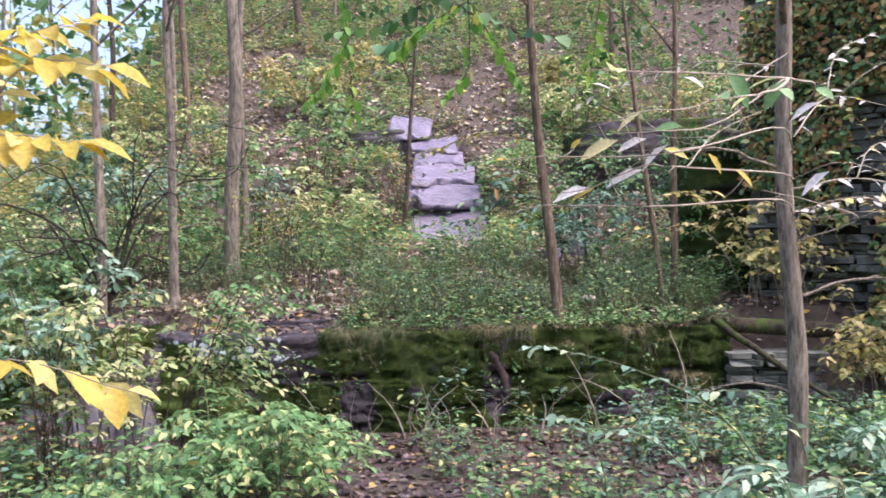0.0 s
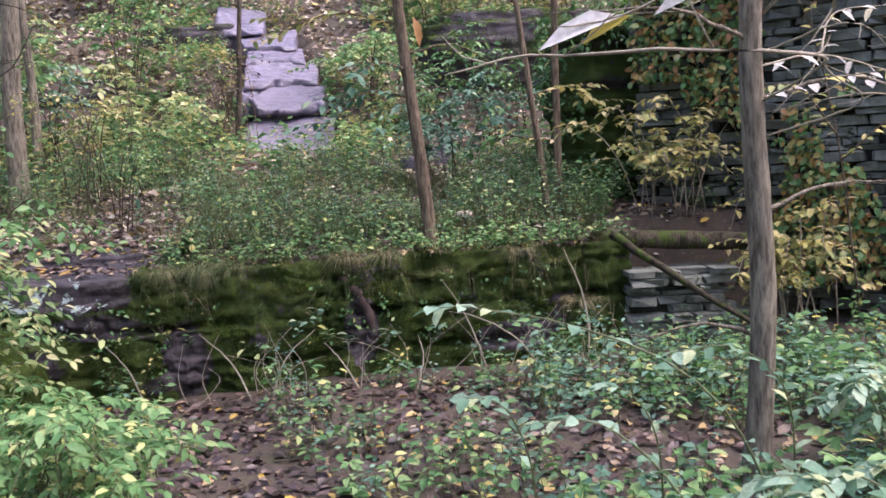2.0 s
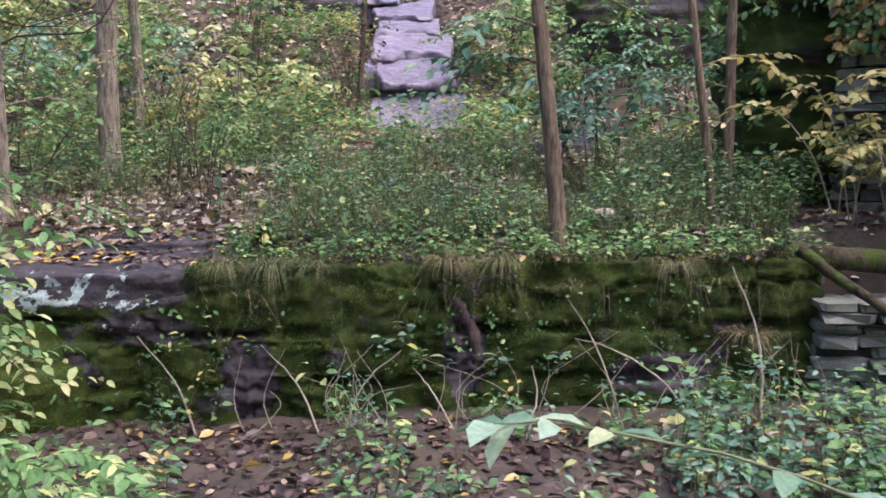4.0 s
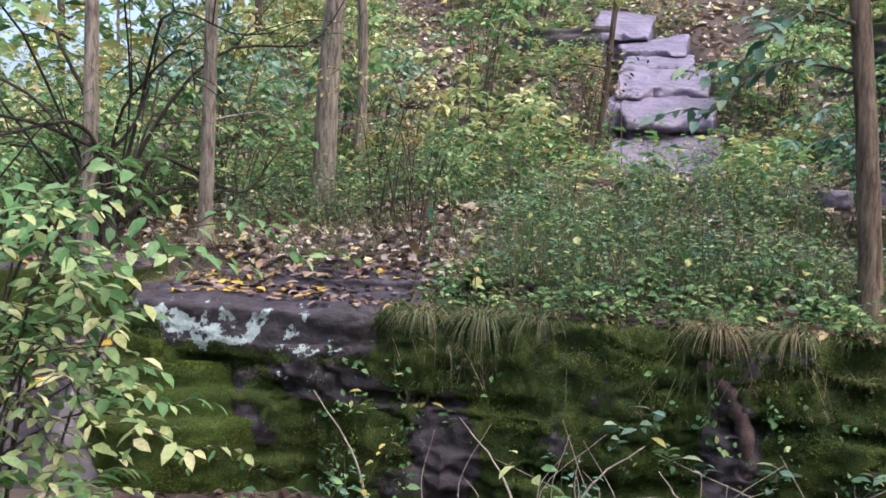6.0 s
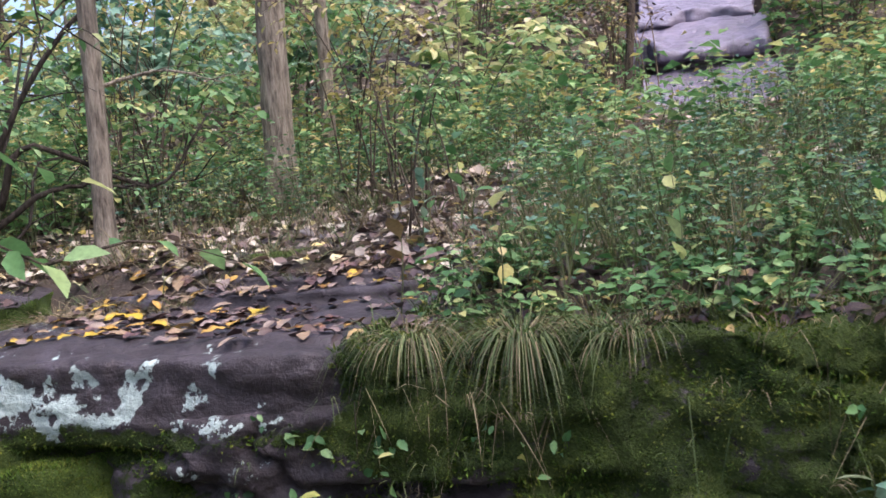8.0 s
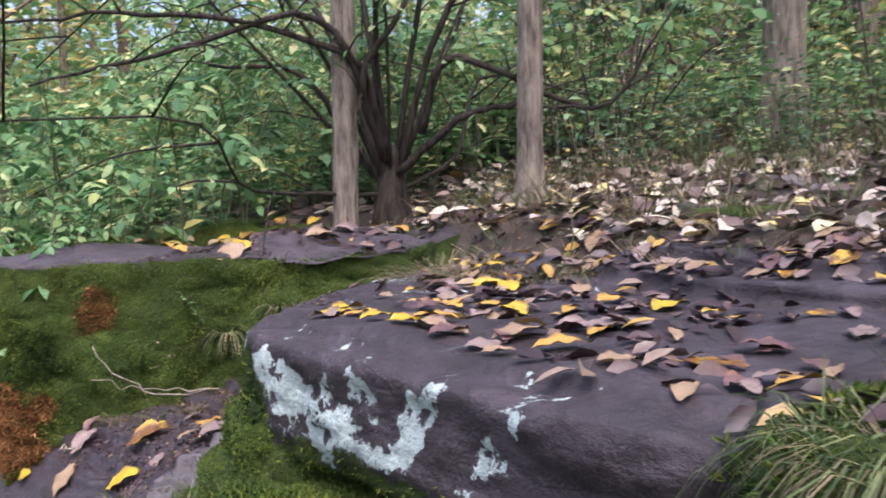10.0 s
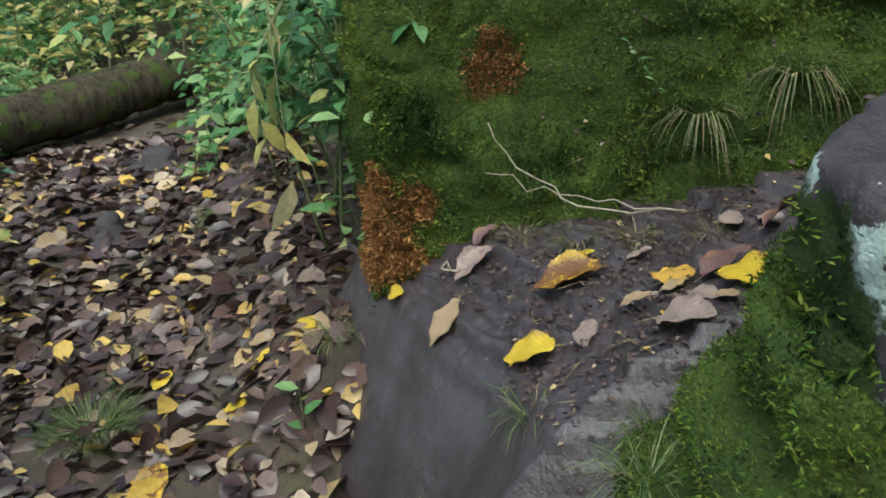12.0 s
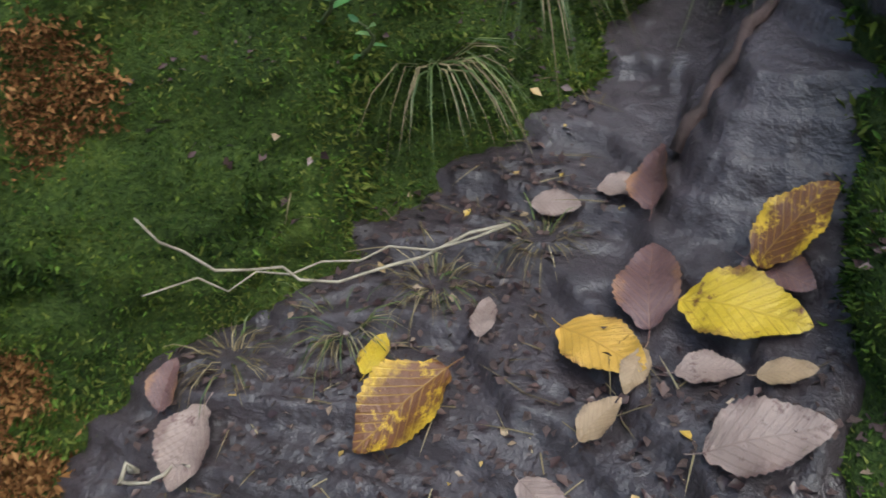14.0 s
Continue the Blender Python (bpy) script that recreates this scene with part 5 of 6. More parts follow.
def drop_leaf(kind, x, y, L, az, shape=0, where="on stone", lift=0.006):
    n = Vector((0, 0, 0))
    spots = []
    for i in (-0.4, 0, 0.4):
        for j in (-0.4, 0, 0.4):
            zz, nn = surface(x + i * L, y + j * L)
            spots.append((i * L, j * L, zz))
    spots = np.array(spots)
    fit_xy = np.linalg.lstsq(np.c_[spots[:, :2], np.ones(9)], spots[:, 2], rcond=None)[0]
    n = Vector((-fit_xy[0], -fit_xy[1], 1)).normalized()
    z = float(fit_xy[2] + (0.9 if where.endswith("step") else 0.45) * np.max(spots[:, 2] - np.c_[spots[:, :2], np.ones(9)] @ fit_xy))
    ob = new("fallen_leaf", leaf_meshes[kind][shape])
    d = Vector((math.cos(az), math.sin(az), 0))
    side = n.cross(d).normalized()
    d = side.cross(n).normalized()
    m = Matrix((d, side, n)).transposed().to_4x4()
    mid = Vector((x, y, z)) + n * lift - d * L * 0.5
    ob.matrix_world = Matrix.Translation(mid) @ m @ Matrix.Scale(L, 4)
    return tagged(ob, SAYS[kind] + " " + where, "leaf", "fallen leaves " + where)


def seen_from_end(dx, dy):
    """The heading in plan of a way that the last stretch sees as right and down."""
    return math.atan2(dx * 0.57 - dy * 0.82, dx * 0.82 + dy * 0.57)


for kind, x, y, L, dx, dy, shape in (
        ("rust", -2.828, 6.02, 0.105, 0.9, -0.35, 2), ("purple", -2.835, 5.985, 0.075, 0.55, 0.8, 3), ("pale", -3.03, 6.09, 0.06, 0.9, 0.3, 1), ("purple", -2.985, 6.085, 0.085, 0.6, -0.7, 3), ("pale", -2.868, 5.876, 0.06, 0.9, 0.25, 1), ("tan", -2.945, 5.807, 0.055, 0.8, -0.4, 1), ("amber", -2.975, 5.885, 0.115, 0.57, 0.82, 0), ("yellow", -2.855, 5.935, 0.125, 0.75, 0.66, 1), ("rust", -3.15, 5.775, 0.125, -0.85, 0.5, 3), ("yellow", -3.215, 5.82, 0.06, 0.4, -0.9, 0),
        ("yellow", -3.03, 5.66, 0.11, -0.95, 0.3, 1), ("pale", -2.97, 5.735, 0.075, 0.5, 0.9, 0), ("tan", -3.26, 5.57, 0.105, -0.2, 1.0, 0), ("pale", -3.365, 5.66, 0.095, -0.5, 0.8, 3),
        ("pale", -2.80, 5.81, 0.105, 1.0, 0.15, 1), ("pale", -3.10, 6.06, 0.06, 0.9, 0.4, 0), ("purple", -2.95, 5.965, 0.11, 0.35, -0.9, 1),
        ("yellow", -3.50, 5.52, 0.06, 1.0, -0.2, 1), ("pale", -3.11, 5.89, 0.055, 0.3, -0.9, 0), ("tan", -2.93, 5.86, 0.05, -0.5, 0.6, 0), ("tan", -2.80, 5.87, 0.05, 0.9, 0.3, 0),
        ("purple", -3.42, 5.70, 0.06, 0.4, -0.7, 3)):
    drop_leaf(kind, x, y, L, seen_from_end(dx, dy), shape, "on the wet step")
for kind, x, y, L, az in (("yellow", -3.71, 5.33, 0.085, 0.4), ("tan", -3.655, 5.30, 0.11, 1.2), ("yellow", -3.70, 5.20, 0.09, 2.0), ("yellow", -3.60, 5.14, 0.075, 1.0), ("rust", -3.63, 4.93, 0.10, 0.2),
                          ("yellow", -3.9, 4.95, 0.09, 2.8), ("tan", -3.8, 5.22, 0.1, 0.9), ("rust", -3.45, 4.95, 0.12, 0.3), ("yellow", -4.6, 4.6, 0.1, 1.3), ("tan", -5.6, 4.62, 0.12, 0.4), ("yellow", -4.3, 5.0, 0.1, 2.2)):
    drop_leaf(kind, x, y, L, az, 1 if kind == "rust" else 0, "on the leafy path")
rs = np.random.RandomState(15)
kinds = ["tan", "pale", "rust", "purple", "pale", "tan", "pale", "tan", "amber", "purple", "amber", "yellow"]
for k in range(140):
    x, y = -2.75 + 1.6 * rs.rand(), 5.95 + 1.1 * rs.rand() ** 0.8
    if x < -2.5 and y < 6.0 + 0.4 * (-2.5 - x) * 3:
        continue
    drop_leaf(kinds[int(rs.randint(0, 12))], x, y, 0.045 + 0.05 * rs.rand(), rs.rand() * 6.28, int(rs.randint(0, 4)), "on the slab")
for k in range(45):
    x, y = -4.1 + 1.0 * rs.rand(), 6.0 + 0.9 * rs.rand()
    if x > -3.25 or y < 5.75 - 0.9 * (x + 3.6):
        continue
    drop_leaf(kinds[int(rs.randint(0, 12))], x, y, 0.06 + 0.05 * rs.rand(), rs.rand() * 6.28, int(rs.randint(0, 4)), "on the mossy boulder")
for x, y, L, kind in ((-2.45, 5.98, 0.10, "yellow"), (-2.36, 6.0, 0.09, "amber"), (-2.5, 6.05, 0.09, "yellow"), (-2.25, 5.97, 0.08, "yellow"), (-1.91, 6.5, 0.11, "yellow"), (-2.42, 6.5, 0.09, "yellow"), (-2.1, 6.0, 0.09, "tan"), (-1.95, 6.1, 0.12, "tan"), (-1.8, 6.05, 0.09, "amber"), (-1.55, 6.15, 0.1, "rust")):
    drop_leaf(kind, x, y, L, rs.rand() * 6.28, int(rs.randint(0, 4)), "on the slab")

# ---------------------------------------------------------------- dry-stone wall
def stone_mesh(seed):
    rs = np.random.RandomState(seed)
    bm = bmesh.new()
    bmesh.ops.create_cube(bm, size=1.0)
    bmesh.ops.bevel(bm, geom=bm.edges[:], offset=0.09, segments=1, affect="EDGES")
    for v in bm.verts:
        v.co += Vector((rs.randn(), rs.randn(), rs.randn())) * 0.035
    me = bpy.data.meshes.new("stone")
    bm.to_mesh(me)
    bm.free()
    a = me.attributes.new("moss", "FLOAT", "POINT")
    a.data.foreach_set("value", np.full(len(me.vertices), (0.1, 0.25, 0.4)[seed % 3], np.float32))
    me.attributes.new("lichen", "FLOAT", "POINT")
    me.materials.append(wall_mat)
    return me


stones = [stone_mesh(s) for s in range(9)]


def stone_wall(name, label, a, bpt, z0, z1, thick, hi=(0.06, 0.13), wi=(0.16, 0.42), seed=0, limit=300):
    """Courses of rough flat stones before an earth core, each stone a part of the wall."""
    rs = np.random.RandomState(seed)
    a, bpt = Vector(a), Vector(bpt)
    way = (bpt - a)
    length = way.length
    ang = math.atan2(way.y, way.x)
    bm = bmesh.new()
    bmesh.ops.create_cube(bm, size=1.0)
    me = bpy.data.meshes.new("core")
    bm.to_mesh(me)
    bm.free()
    me.materials.append(soil_dark)
    wall = new(name, me)
    wall.matrix_world = Matrix.Translation(((a.x + bpt.x) / 2, (a.y + bpt.y) / 2, (z0 + z1) / 2)) @ Matrix.Rotation(ang, 4, "Z") @ Matrix.Diagonal((length, thick * 0.5, z1 - z0 - 0.06, 1))
    tagged(wall, label, "stone wall", kind="structure")
    inv = wall.matrix_world.inverted()
    z, count = z0, 0
    rest = Builder()
    while z < z1:
        h = hi[0] + (hi[1] - hi[0]) * rs.rand()
        s = -0.1 * rs.rand()
        while s < length:
            w = wi[0] + (wi[1] - wi[0]) * rs.rand()
            c = Vector((a.x, a.y, 0)) + Vector((way.x, way.y, 0)).normalized() * (s + w / 2)
            pick = stones[int(rs.randint(0, 9))]
            place = Matrix.Translation((c.x, c.y, z + h / 2)) @ Matrix.Rotation(ang + 0.06 * rs.randn(), 4, "Z") @ Matrix.Rotation(0.02 * rs.randn(), 4, "Y") @ Matrix.Diagonal((w * 0.96, thick * (0.85 + 0.3 * rs.rand()), h * 0.93, 1))
            place = Matrix.Translation((0.05 * rs.randn() * math.sin(ang), -0.05 * rs.randn() * math.cos(ang), 0)) @ place
            if count < limit:
                st = new("stone", pick)
                st.parent = wall
                st.matrix_parent_inverse = inv
                st.matrix_basis = place
            else:
                vv = np.array([place @ v.co for v in pick.vertices])
                ff = [(p.vertices[0], p.vertices[i], p.vertices[i + 1]) for p in pick.polygons for i in range(1, len(p.vertices) - 1)]
                rest.add(vv, ff)
            s += w
            count += 1
        z += h
    if rest.n:
        me = rest.mesh("upper_stones", [wall_mat], False)
        me.attributes.new("moss", "FLOAT", "POINT").data.foreach_set("value", np.full(len(me.vertices), 0.25, np.float32))
        me.attributes.new("lichen", "FLOAT", "POINT")
        ob = new("upper_stones", me)
        ob.parent = wall
        ob.matrix_parent_inverse = inv
        tagged(ob, "upper courses of flat grey stones", kind="stuff")


soil_dark = plain("dark_wall_earth", [(0.3, (0.012, 0.011, 0.009)), (0.7, (0.04, 0.036, 0.028))], 20, 0.95)
stone_wall("wall_ruin", "tall ruined dry-stone wall of flat grey mossy stones", (3.12, 7.75), (5.3, 5.5), 0.15, 4.3, 0.42, (0.04, 0.105), (0.10, 0.38), 3)
stone_wall("wall_pier", "low pier of thin stacked grey stones at the ledge end", (2.3, 6.2), (2.95, 6.1), -0.1, 0.62, 0.34, (0.035, 0.075), (0.16, 0.34), 5)

# ---- mossy beam on the pier, leaning dead branch, logs, stump, roots
b = Builder()
b.tube(bezier([(2.05, 6.25, 0.88), (2.6, 6.2, 0.84), (3.25, 6.1, 0.80)], 14), 0.07, 12, 0, 0.25)
tagged(new("fallen_log", b.mesh("fallen_log", [log_mat])), "dark mossy log lying across the stone pier", "log")
b = Builder()
twig(b, [(2.12, 6.02, 0.93), (2.5, 5.75, 0.62), (2.95, 5.4, 0.28), (3.3, 5.15, 0.03)], 0.035, 0, 8, 16)
tagged(new("dead_branch", b.mesh("dead_branch", [log_mat])), "dark dead branch leaning from the ledge to the ground", "branch")
b = Builder()
p = bezier([(-7.35, 5.0, 0.2), (-6.6, 4.2, 0.17), (-5.7, 2.9, 0.16)], 26)
b.tube(p, 0.15 - 0.02 * np.linspace(0, 1, 26), 16, 0, 0.18)
tagged(new("fallen_log", b.mesh("fallen_log", [log_mat])), "rotting split log lying across the path", "log")
b = Builder()
p = bezier([(-2.35, 7.16, 0.99), (-2.1, 7.2, 1.0), (-1.8, 7.22, 1.0)], 10)
b.tube(p, 0.035, 9, 0, 0.25)
tagged(new("fallen_log", b.mesh("fallen_log", [log_mat])), "short weathered log in fallen leaves", "log")
st = thing("tree_stump", "small cut tree stump with a pale top", "stump", at=(1.16, 6.9, GZ(1.16, 6.9)))
o = np.array(st.location)
b = Builder()
b.tube([o - [0, 0, 0.1], o + [0, 0, 0.02], o + [0, 0, 0.09], o + [0, -0.01, 0.12]], [0.11, 0.095, 0.08, 0.078], 14, 0, 0.12)
part("trunk", b.mesh("trunk", [bark_brown]), st)
b = Builder()
b.tube([o + [0, -0.01, 0.118], o + [0, -0.012, 0.126]], 0.066, 14)
part("cut_face", b.mesh("cut_face", [cut_mat]), st, "pale sawn wood")
b = Builder()
hp, hn = face_hit(0.22, 5.0, 0.6, (0, 1, 0))
yf = hp.y if hp else 6.05
b.tube(bezier([(0.10, yf + 0.04, 0.74), (0.2, yf + 0.015, 0.62), (0.28, yf + 0.02, 0.45), (0.30, yf + 0.03, 0.25)], 22), np.linspace(0.034, 0.020, 22) + 0.016 * R.rand(22), 9, 0, 0.6)
tagged(new("exposed_root", b.mesh("exposed_root", [soil_red])), "red-brown rotten root running down the mossy ledge", "root")

# ---- dead stalks before the ledge
rs = np.random.RandomState(91)
STALKS = ([(1.10, 5.62, 0), (1.02, 5.68, 0.25), (0.92, 5.72, 0.50), (0.79, 5.74, 0.71)], [(1.5, 5.6, 0), (1.3, 5.66, 0.26), (1.05, 5.74, 0.42), (0.84, 5.8, 0.47)], [(-1.24, 5.66, 0), (-1.36, 5.70, 0.24), (-1.58, 5.74, 0.5)],
          [(-0.55, 5.6, 0), (-0.68, 5.68, 0.24), (-0.89, 5.74, 0.45)], [(-0.42, 5.62, 0), (-0.32, 5.68, 0.24), (-0.11, 5.74, 0.42)], [(0.18, 5.62, 0), (0.06, 5.68, 0.2), (-0.05, 5.72, 0.33)], [(1.75, 5.4, 0), (1.78, 5.6, 0.5), (1.72, 5.9, 0.85)], [(0.55, 5.5, 0), (0.62, 5.6, 0.2), (0.6, 5.7, 0.34)])
for e in STALKS:
    b = Builder()
    e = [(x, y, z + (GZ(x, y) - 0.02 if k == 0 else 0)) for k, (x, y, z) in enumerate(e)]
    twig(b, e, 0.008, 0, 6, 14)
    tagged(new("dead_stalk", b.mesh("dead_stalk", [twig_pale])), "pale dry dead stalk leaning before the mossy ledge", "twig", "dead stalks")
for k in range(40):
    x = -1.0 + 3.3 * rs.rand()
    y = float(face_y(x)) - 0.12 - 0.3 * rs.rand()
    b = Builder()
    z = GZ(x, y) - 0.02
    twig(b, [(x, y, z), (x + 0.1 * rs.randn(), y + 0.03, z + 0.2), (x + 0.16 * rs.randn(), y + 0.06, z + 0.25 + 0.25 * rs.rand())], 0.004, 0, 5, 9)
    tagged(new("dead_stalk", b.mesh("dead_stalk", [twig_pale])), "pale dry dead stalk leaning before the mossy ledge", "twig", "dead stalks")

# ---- near twigs
def leafy_twig(label, lines, lm, tw, n, L, width=0.45, r=0.006, hang=0.3, name="hanging_branch"):
    ob = thing(name, label, "branch", at=tuple(lines[0][0]))
    b = Builder()
    lb = Builder()
    for e in lines:
        twig(b, e, r, 0, 6, 16)
        spray(lb, e, n, L, 0, width, 0.7, hang)
    part("leaves", lb.mesh("leaves", [lm]), part("twig", b.mesh("twig", [tw]), ob))
    return ob


def leaf_at(lb, base, tip, m, width=0.42):
    base, tip = np.array([base]), np.array([tip])
    d = tip - base
    lb.leaves(base, d, np.array([[0.3 * R.randn(), -0.65 + 0.2 * R.randn(), 0.9]]), float(np.linalg.norm(d)), width, 0.25, 0.12, m)


bough = thing("hanging_branch", "thin bare branch with pale bleached and yellow leaves", "branch", at=(1.84, 3.2, 1.9))
LINES = ([(1.84, 3.2, 2.10), (1.36, 1.97, 2.08), (0.7, 0.86, 1.88), (0.49, 0.91, 1.87), (0.24, 0.95, 1.88), (0.03, 0.96, 1.83)], [(1.84, 3.2, 1.95), (1.36, 1.99, 1.89), (0.7, 0.87, 1.83), (0.58, 0.9, 1.84), (0.43, 0.93, 1.78), (0.34, 0.95, 1.77)],
         [(1.82, 3.2, 2.5), (1.35, 1.94, 2.27), (0.9, 1.23, 2.01), (0.63, 0.87, 1.94), (0.49, 0.9, 1.94)], [(1.84, 3.2, 1.6), (2.03, 2.83, 1.71), (1.57, 2.28, 1.79), (1.19, 1.74, 1.81)], [(2.92, 3.7, 1.73), (2.09, 2.89, 1.75), (1.84, 3.2, 1.70)],
         [(1.84, 3.2, 1.75), (1.34, 1.96, 1.78), (0.64, 0.89, 1.72), (0.31, 0.95, 1.73), (0.18, 0.96, 1.71)], [(0.7, 0.87, 1.83), (0.9, 1.24, 1.98), (1.3, 1.89, 2.16)], [(1.82, 3.2, 2.65), (1.34, 1.92, 2.36), (0.81, 1.07, 2.05), (0.59, 0.87, 2.0), (0.43, 0.91, 1.96)],
         [(1.83, 3.2, 2.1), (2.11, 2.89, 2.47), (2.86, 3.6, 2.74)], [(1.84, 3.2, 1.95), (1.9, 2.68, 1.99), (2.52, 3.33, 1.94)])
for k, e in enumerate(LINES):
    b = Builder()
    p = twig(b, e, 0.0045 if k < 6 else 0.0035, 0, 6, 22)
    for j in range(5):
        q, d = p[6 + 3 * j], np.array([R.randn(), 0.4 * R.randn(), 0.7 * R.randn()])
        twig(b, [q, q + 0.06 * d, q + 0.11 * d + [0, 0, 0.02]], 0.0018, 0, 4, 5)
    part("twig", b.mesh("twig", [twig_pale]), bough)
b = Builder()
for m, base, tip in ((0, (0.43, 0.93, 1.78), (0.31, 0.95, 1.75)), (1, (0.44, 0.93, 1.78), (0.37, 0.94, 1.75)), (0, (0.51, 0.9, 1.92), (0.39, 0.93, 1.87)), (0, (0.58, 0.87, 2.0), (0.5, 0.9, 1.95)), (0, (0.59, 0.88, 1.92), (0.50, 0.91, 1.89)),
                     (0, (0.65, 0.87, 1.9), (0.57, 0.9, 1.83)), (0, (0.64, 0.88, 1.89), (0.71, 0.86, 1.86)), (0, (0.58, 0.9, 1.83), (0.47, 0.93, 1.79)), (1, (0.76, 0.85, 1.87), (0.8, 0.84, 1.81)), (1, (0.83, 0.83, 1.82), (0.88, 0.81, 1.77)),
                     (2, (0.8, 0.79, 2.1), (0.87, 0.79, 1.99)), (0, (1.03, 0.72, 1.99), (0.96, 0.76, 1.95)), (0, (1.06, 0.73, 1.8), (0.99, 0.77, 1.74)), (3, (0.14, 0.96, 1.79), (0.15, 0.96, 1.75)), (2, (0.69, 0.86, 1.95), (0.61, 0.88, 1.95)),
                     (0, (0.69, 0.83, 2.09), (0.75, 0.82, 2.06)), (0, (0.43, 0.89, 2.09), (0.5, 0.88, 2.07)), (1, (0.14, 0.95, 1.87), (0.18, 0.95, 1.88)), (1, (0.37, 0.93, 1.9), (0.4, 0.92, 1.93)), (3, (0.77, 0.86, 1.76), (0.81, 0.84, 1.74)), (2, (1.05, 0.74, 1.85), (1.09, 0.72, 1.85))):
    leaf_at(b, base, tip, m, 0.5 if m == 2 else 0.40)
part("leaves", b.mesh("leaves", [leaf_pale, leaf_gold, leaf_light, leaf_rusty]), bough, "pale bleached and yellow leaves")
leafy_twig("overhanging branch with broad bright green leaves", [[(-0.72, 3.5, 3.9), (-0.72, 3.6, 3.25), (-0.69, 3.63, 2.77), (-0.68, 3.71, 2.40)], [(-0.69, 3.63, 2.9), (-0.83, 3.67, 2.66), (-0.98, 3.67, 2.5)], [(0.05, 3.5, 3.9), (0.05, 3.59, 3.13), (0.04, 3.71, 2.72), (-0.12, 3.74, 2.52)],
            [(0.05, 3.6, 3.1), (0.25, 3.7, 2.8), (0.36, 3.75, 2.6)], [(0.9, 3.5, 3.8), (0.84, 3.53, 3.11), (0.79, 3.67, 2.62)], [(0.05, 3.59, 3.1), (-0.25, 3.65, 2.95), (-0.42, 3.7, 2.8)]], leaf_lime, bark_dark, 26, 0.085, 0.6, 0.005, 0.35)
leafy_twig("thin twig with yellow-green leaves above the path", [[(1.85, 3.25, 2.3), (1.2, 1.2, 2.1), (0.8, 0.3, 1.98), (0.3, -0.12, 1.93)], [(0.8, 0.3, 1.98), (0.7, 0.1, 1.92), (0.53, -0.05, 1.88)]], leaf_light, twig_pale, 4, 0.08, 0.45, 0.005, 0.2)
ar = leafy_twig("arching green stem with pale green leaflets", [[(1.55, 2.5, GZ(1.55, 2.5)), (1.45, 2.5, 0.45), (1.2, 2.45, 0.8), (0.8, 2.4, 1.02), (0.45, 2.35, 1.12), (0.3, 2.3, 1.14)], [(1.3, 2.3, GZ(1.3, 2.3)), (1.1, 2.35, 0.45), (0.85, 2.4, 0.7), (0.6, 2.4, 0.72)]],
                leaf_mint, stem_green, 26, 0.085, 0.55, 0.006, 0.1, "arching_plant")
leafy_twig("pale stem with mint green leaflets", [[(1.75, 2.8, GZ(1.75, 2.8)), (1.7, 2.75, 0.6), (1.45, 2.65, 0.85), (1.15, 2.55, 0.88)], [(0.75, 2.9, GZ(0.75, 2.9)), (0.72, 2.85, 0.4), (0.6, 2.75, 0.68), (0.45, 2.7, 0.74)], [(1.3, 3.0, GZ(1.3, 3.0)), (1.25, 2.95, 0.45), (1.1, 2.9, 0.66), (0.9, 2.85, 0.68)]], leaf_mint, stem_green, 22, 0.075, 0.55, 0.005, 0.1, "arching_plant")
shrub((1.42, 1.55, GZ(1.42, 1.55)), "low soft plant with pale mint green leaves", 12, 0.72, 0.5, 26, 0.075, leaf_mint, stem_green, 31, 0.4, 0.55)
shrub((2.1, 2.3, GZ(2.1, 2.3)), "low soft plant with pale mint green leaves", 12, 0.62, 0.6, 26, 0.075, leaf_mint, stem_green, 32, 0.4, 0.55)
shrub((2.5, 3.1, GZ(2.5, 3.1)), "low soft plant with pale mint green leaves", 10, 0.6, 0.6, 26, 0.075, leaf_mint, stem_green, 33, 0.4, 0.55)
leafy_twig("twig with bright yellow autumn leaves beside the path", [[(-1.5, 0.5, GZ(-1.5, 0.5)), (-1.25, 0.25, 1.0), (-0.95, 0.05, 1.38), (-0.6, 0.0, 1.33)], [(-1.3, 0.3, 0.9), (-1.1, 0.15, 1.6), (-0.88, 0.05, 1.98), (-0.64, 0.0, 1.99)],
            [(-1.0, 0.1, 1.75), (-0.9, 0.0, 1.85), (-0.68, -0.05, 1.83)], [(-1.1, 0.2, 1.9), (-0.95, 0.1, 2.05), (-0.7, 0.05, 2.1)]], leaf_gold, twig_pale, 26, 0.095, 0.6, 0.004, 0.3, "yellow_twig")
leafy_twig("bare branch with pale leaves before the stone wall", [[(1.9, 3.35, 2.2), (2.3, 3.9, 2.5), (2.8, 4.4, 2.55), (3.4, 4.6, 2.4)], [(1.88, 3.35, 1.9), (2.4, 3.7, 1.98), (2.9, 3.9, 1.9), (3.4, 4.0, 1.75)], [(2.3, 3.9, 2.5), (2.5, 4.2, 2.85), (2.9, 4.5, 3.05)],
            [(2.4, 3.7, 1.98), (2.6, 3.9, 2.2), (3.0, 4.0, 2.25)], [(1.88, 3.35, 2.6), (1.5, 3.9, 2.75), (1.1, 4.3, 2.7), (0.7, 4.5, 2.55)]], leaf_pale, twig_pale, 12, 0.085, 0.4, 0.006, 0.4)
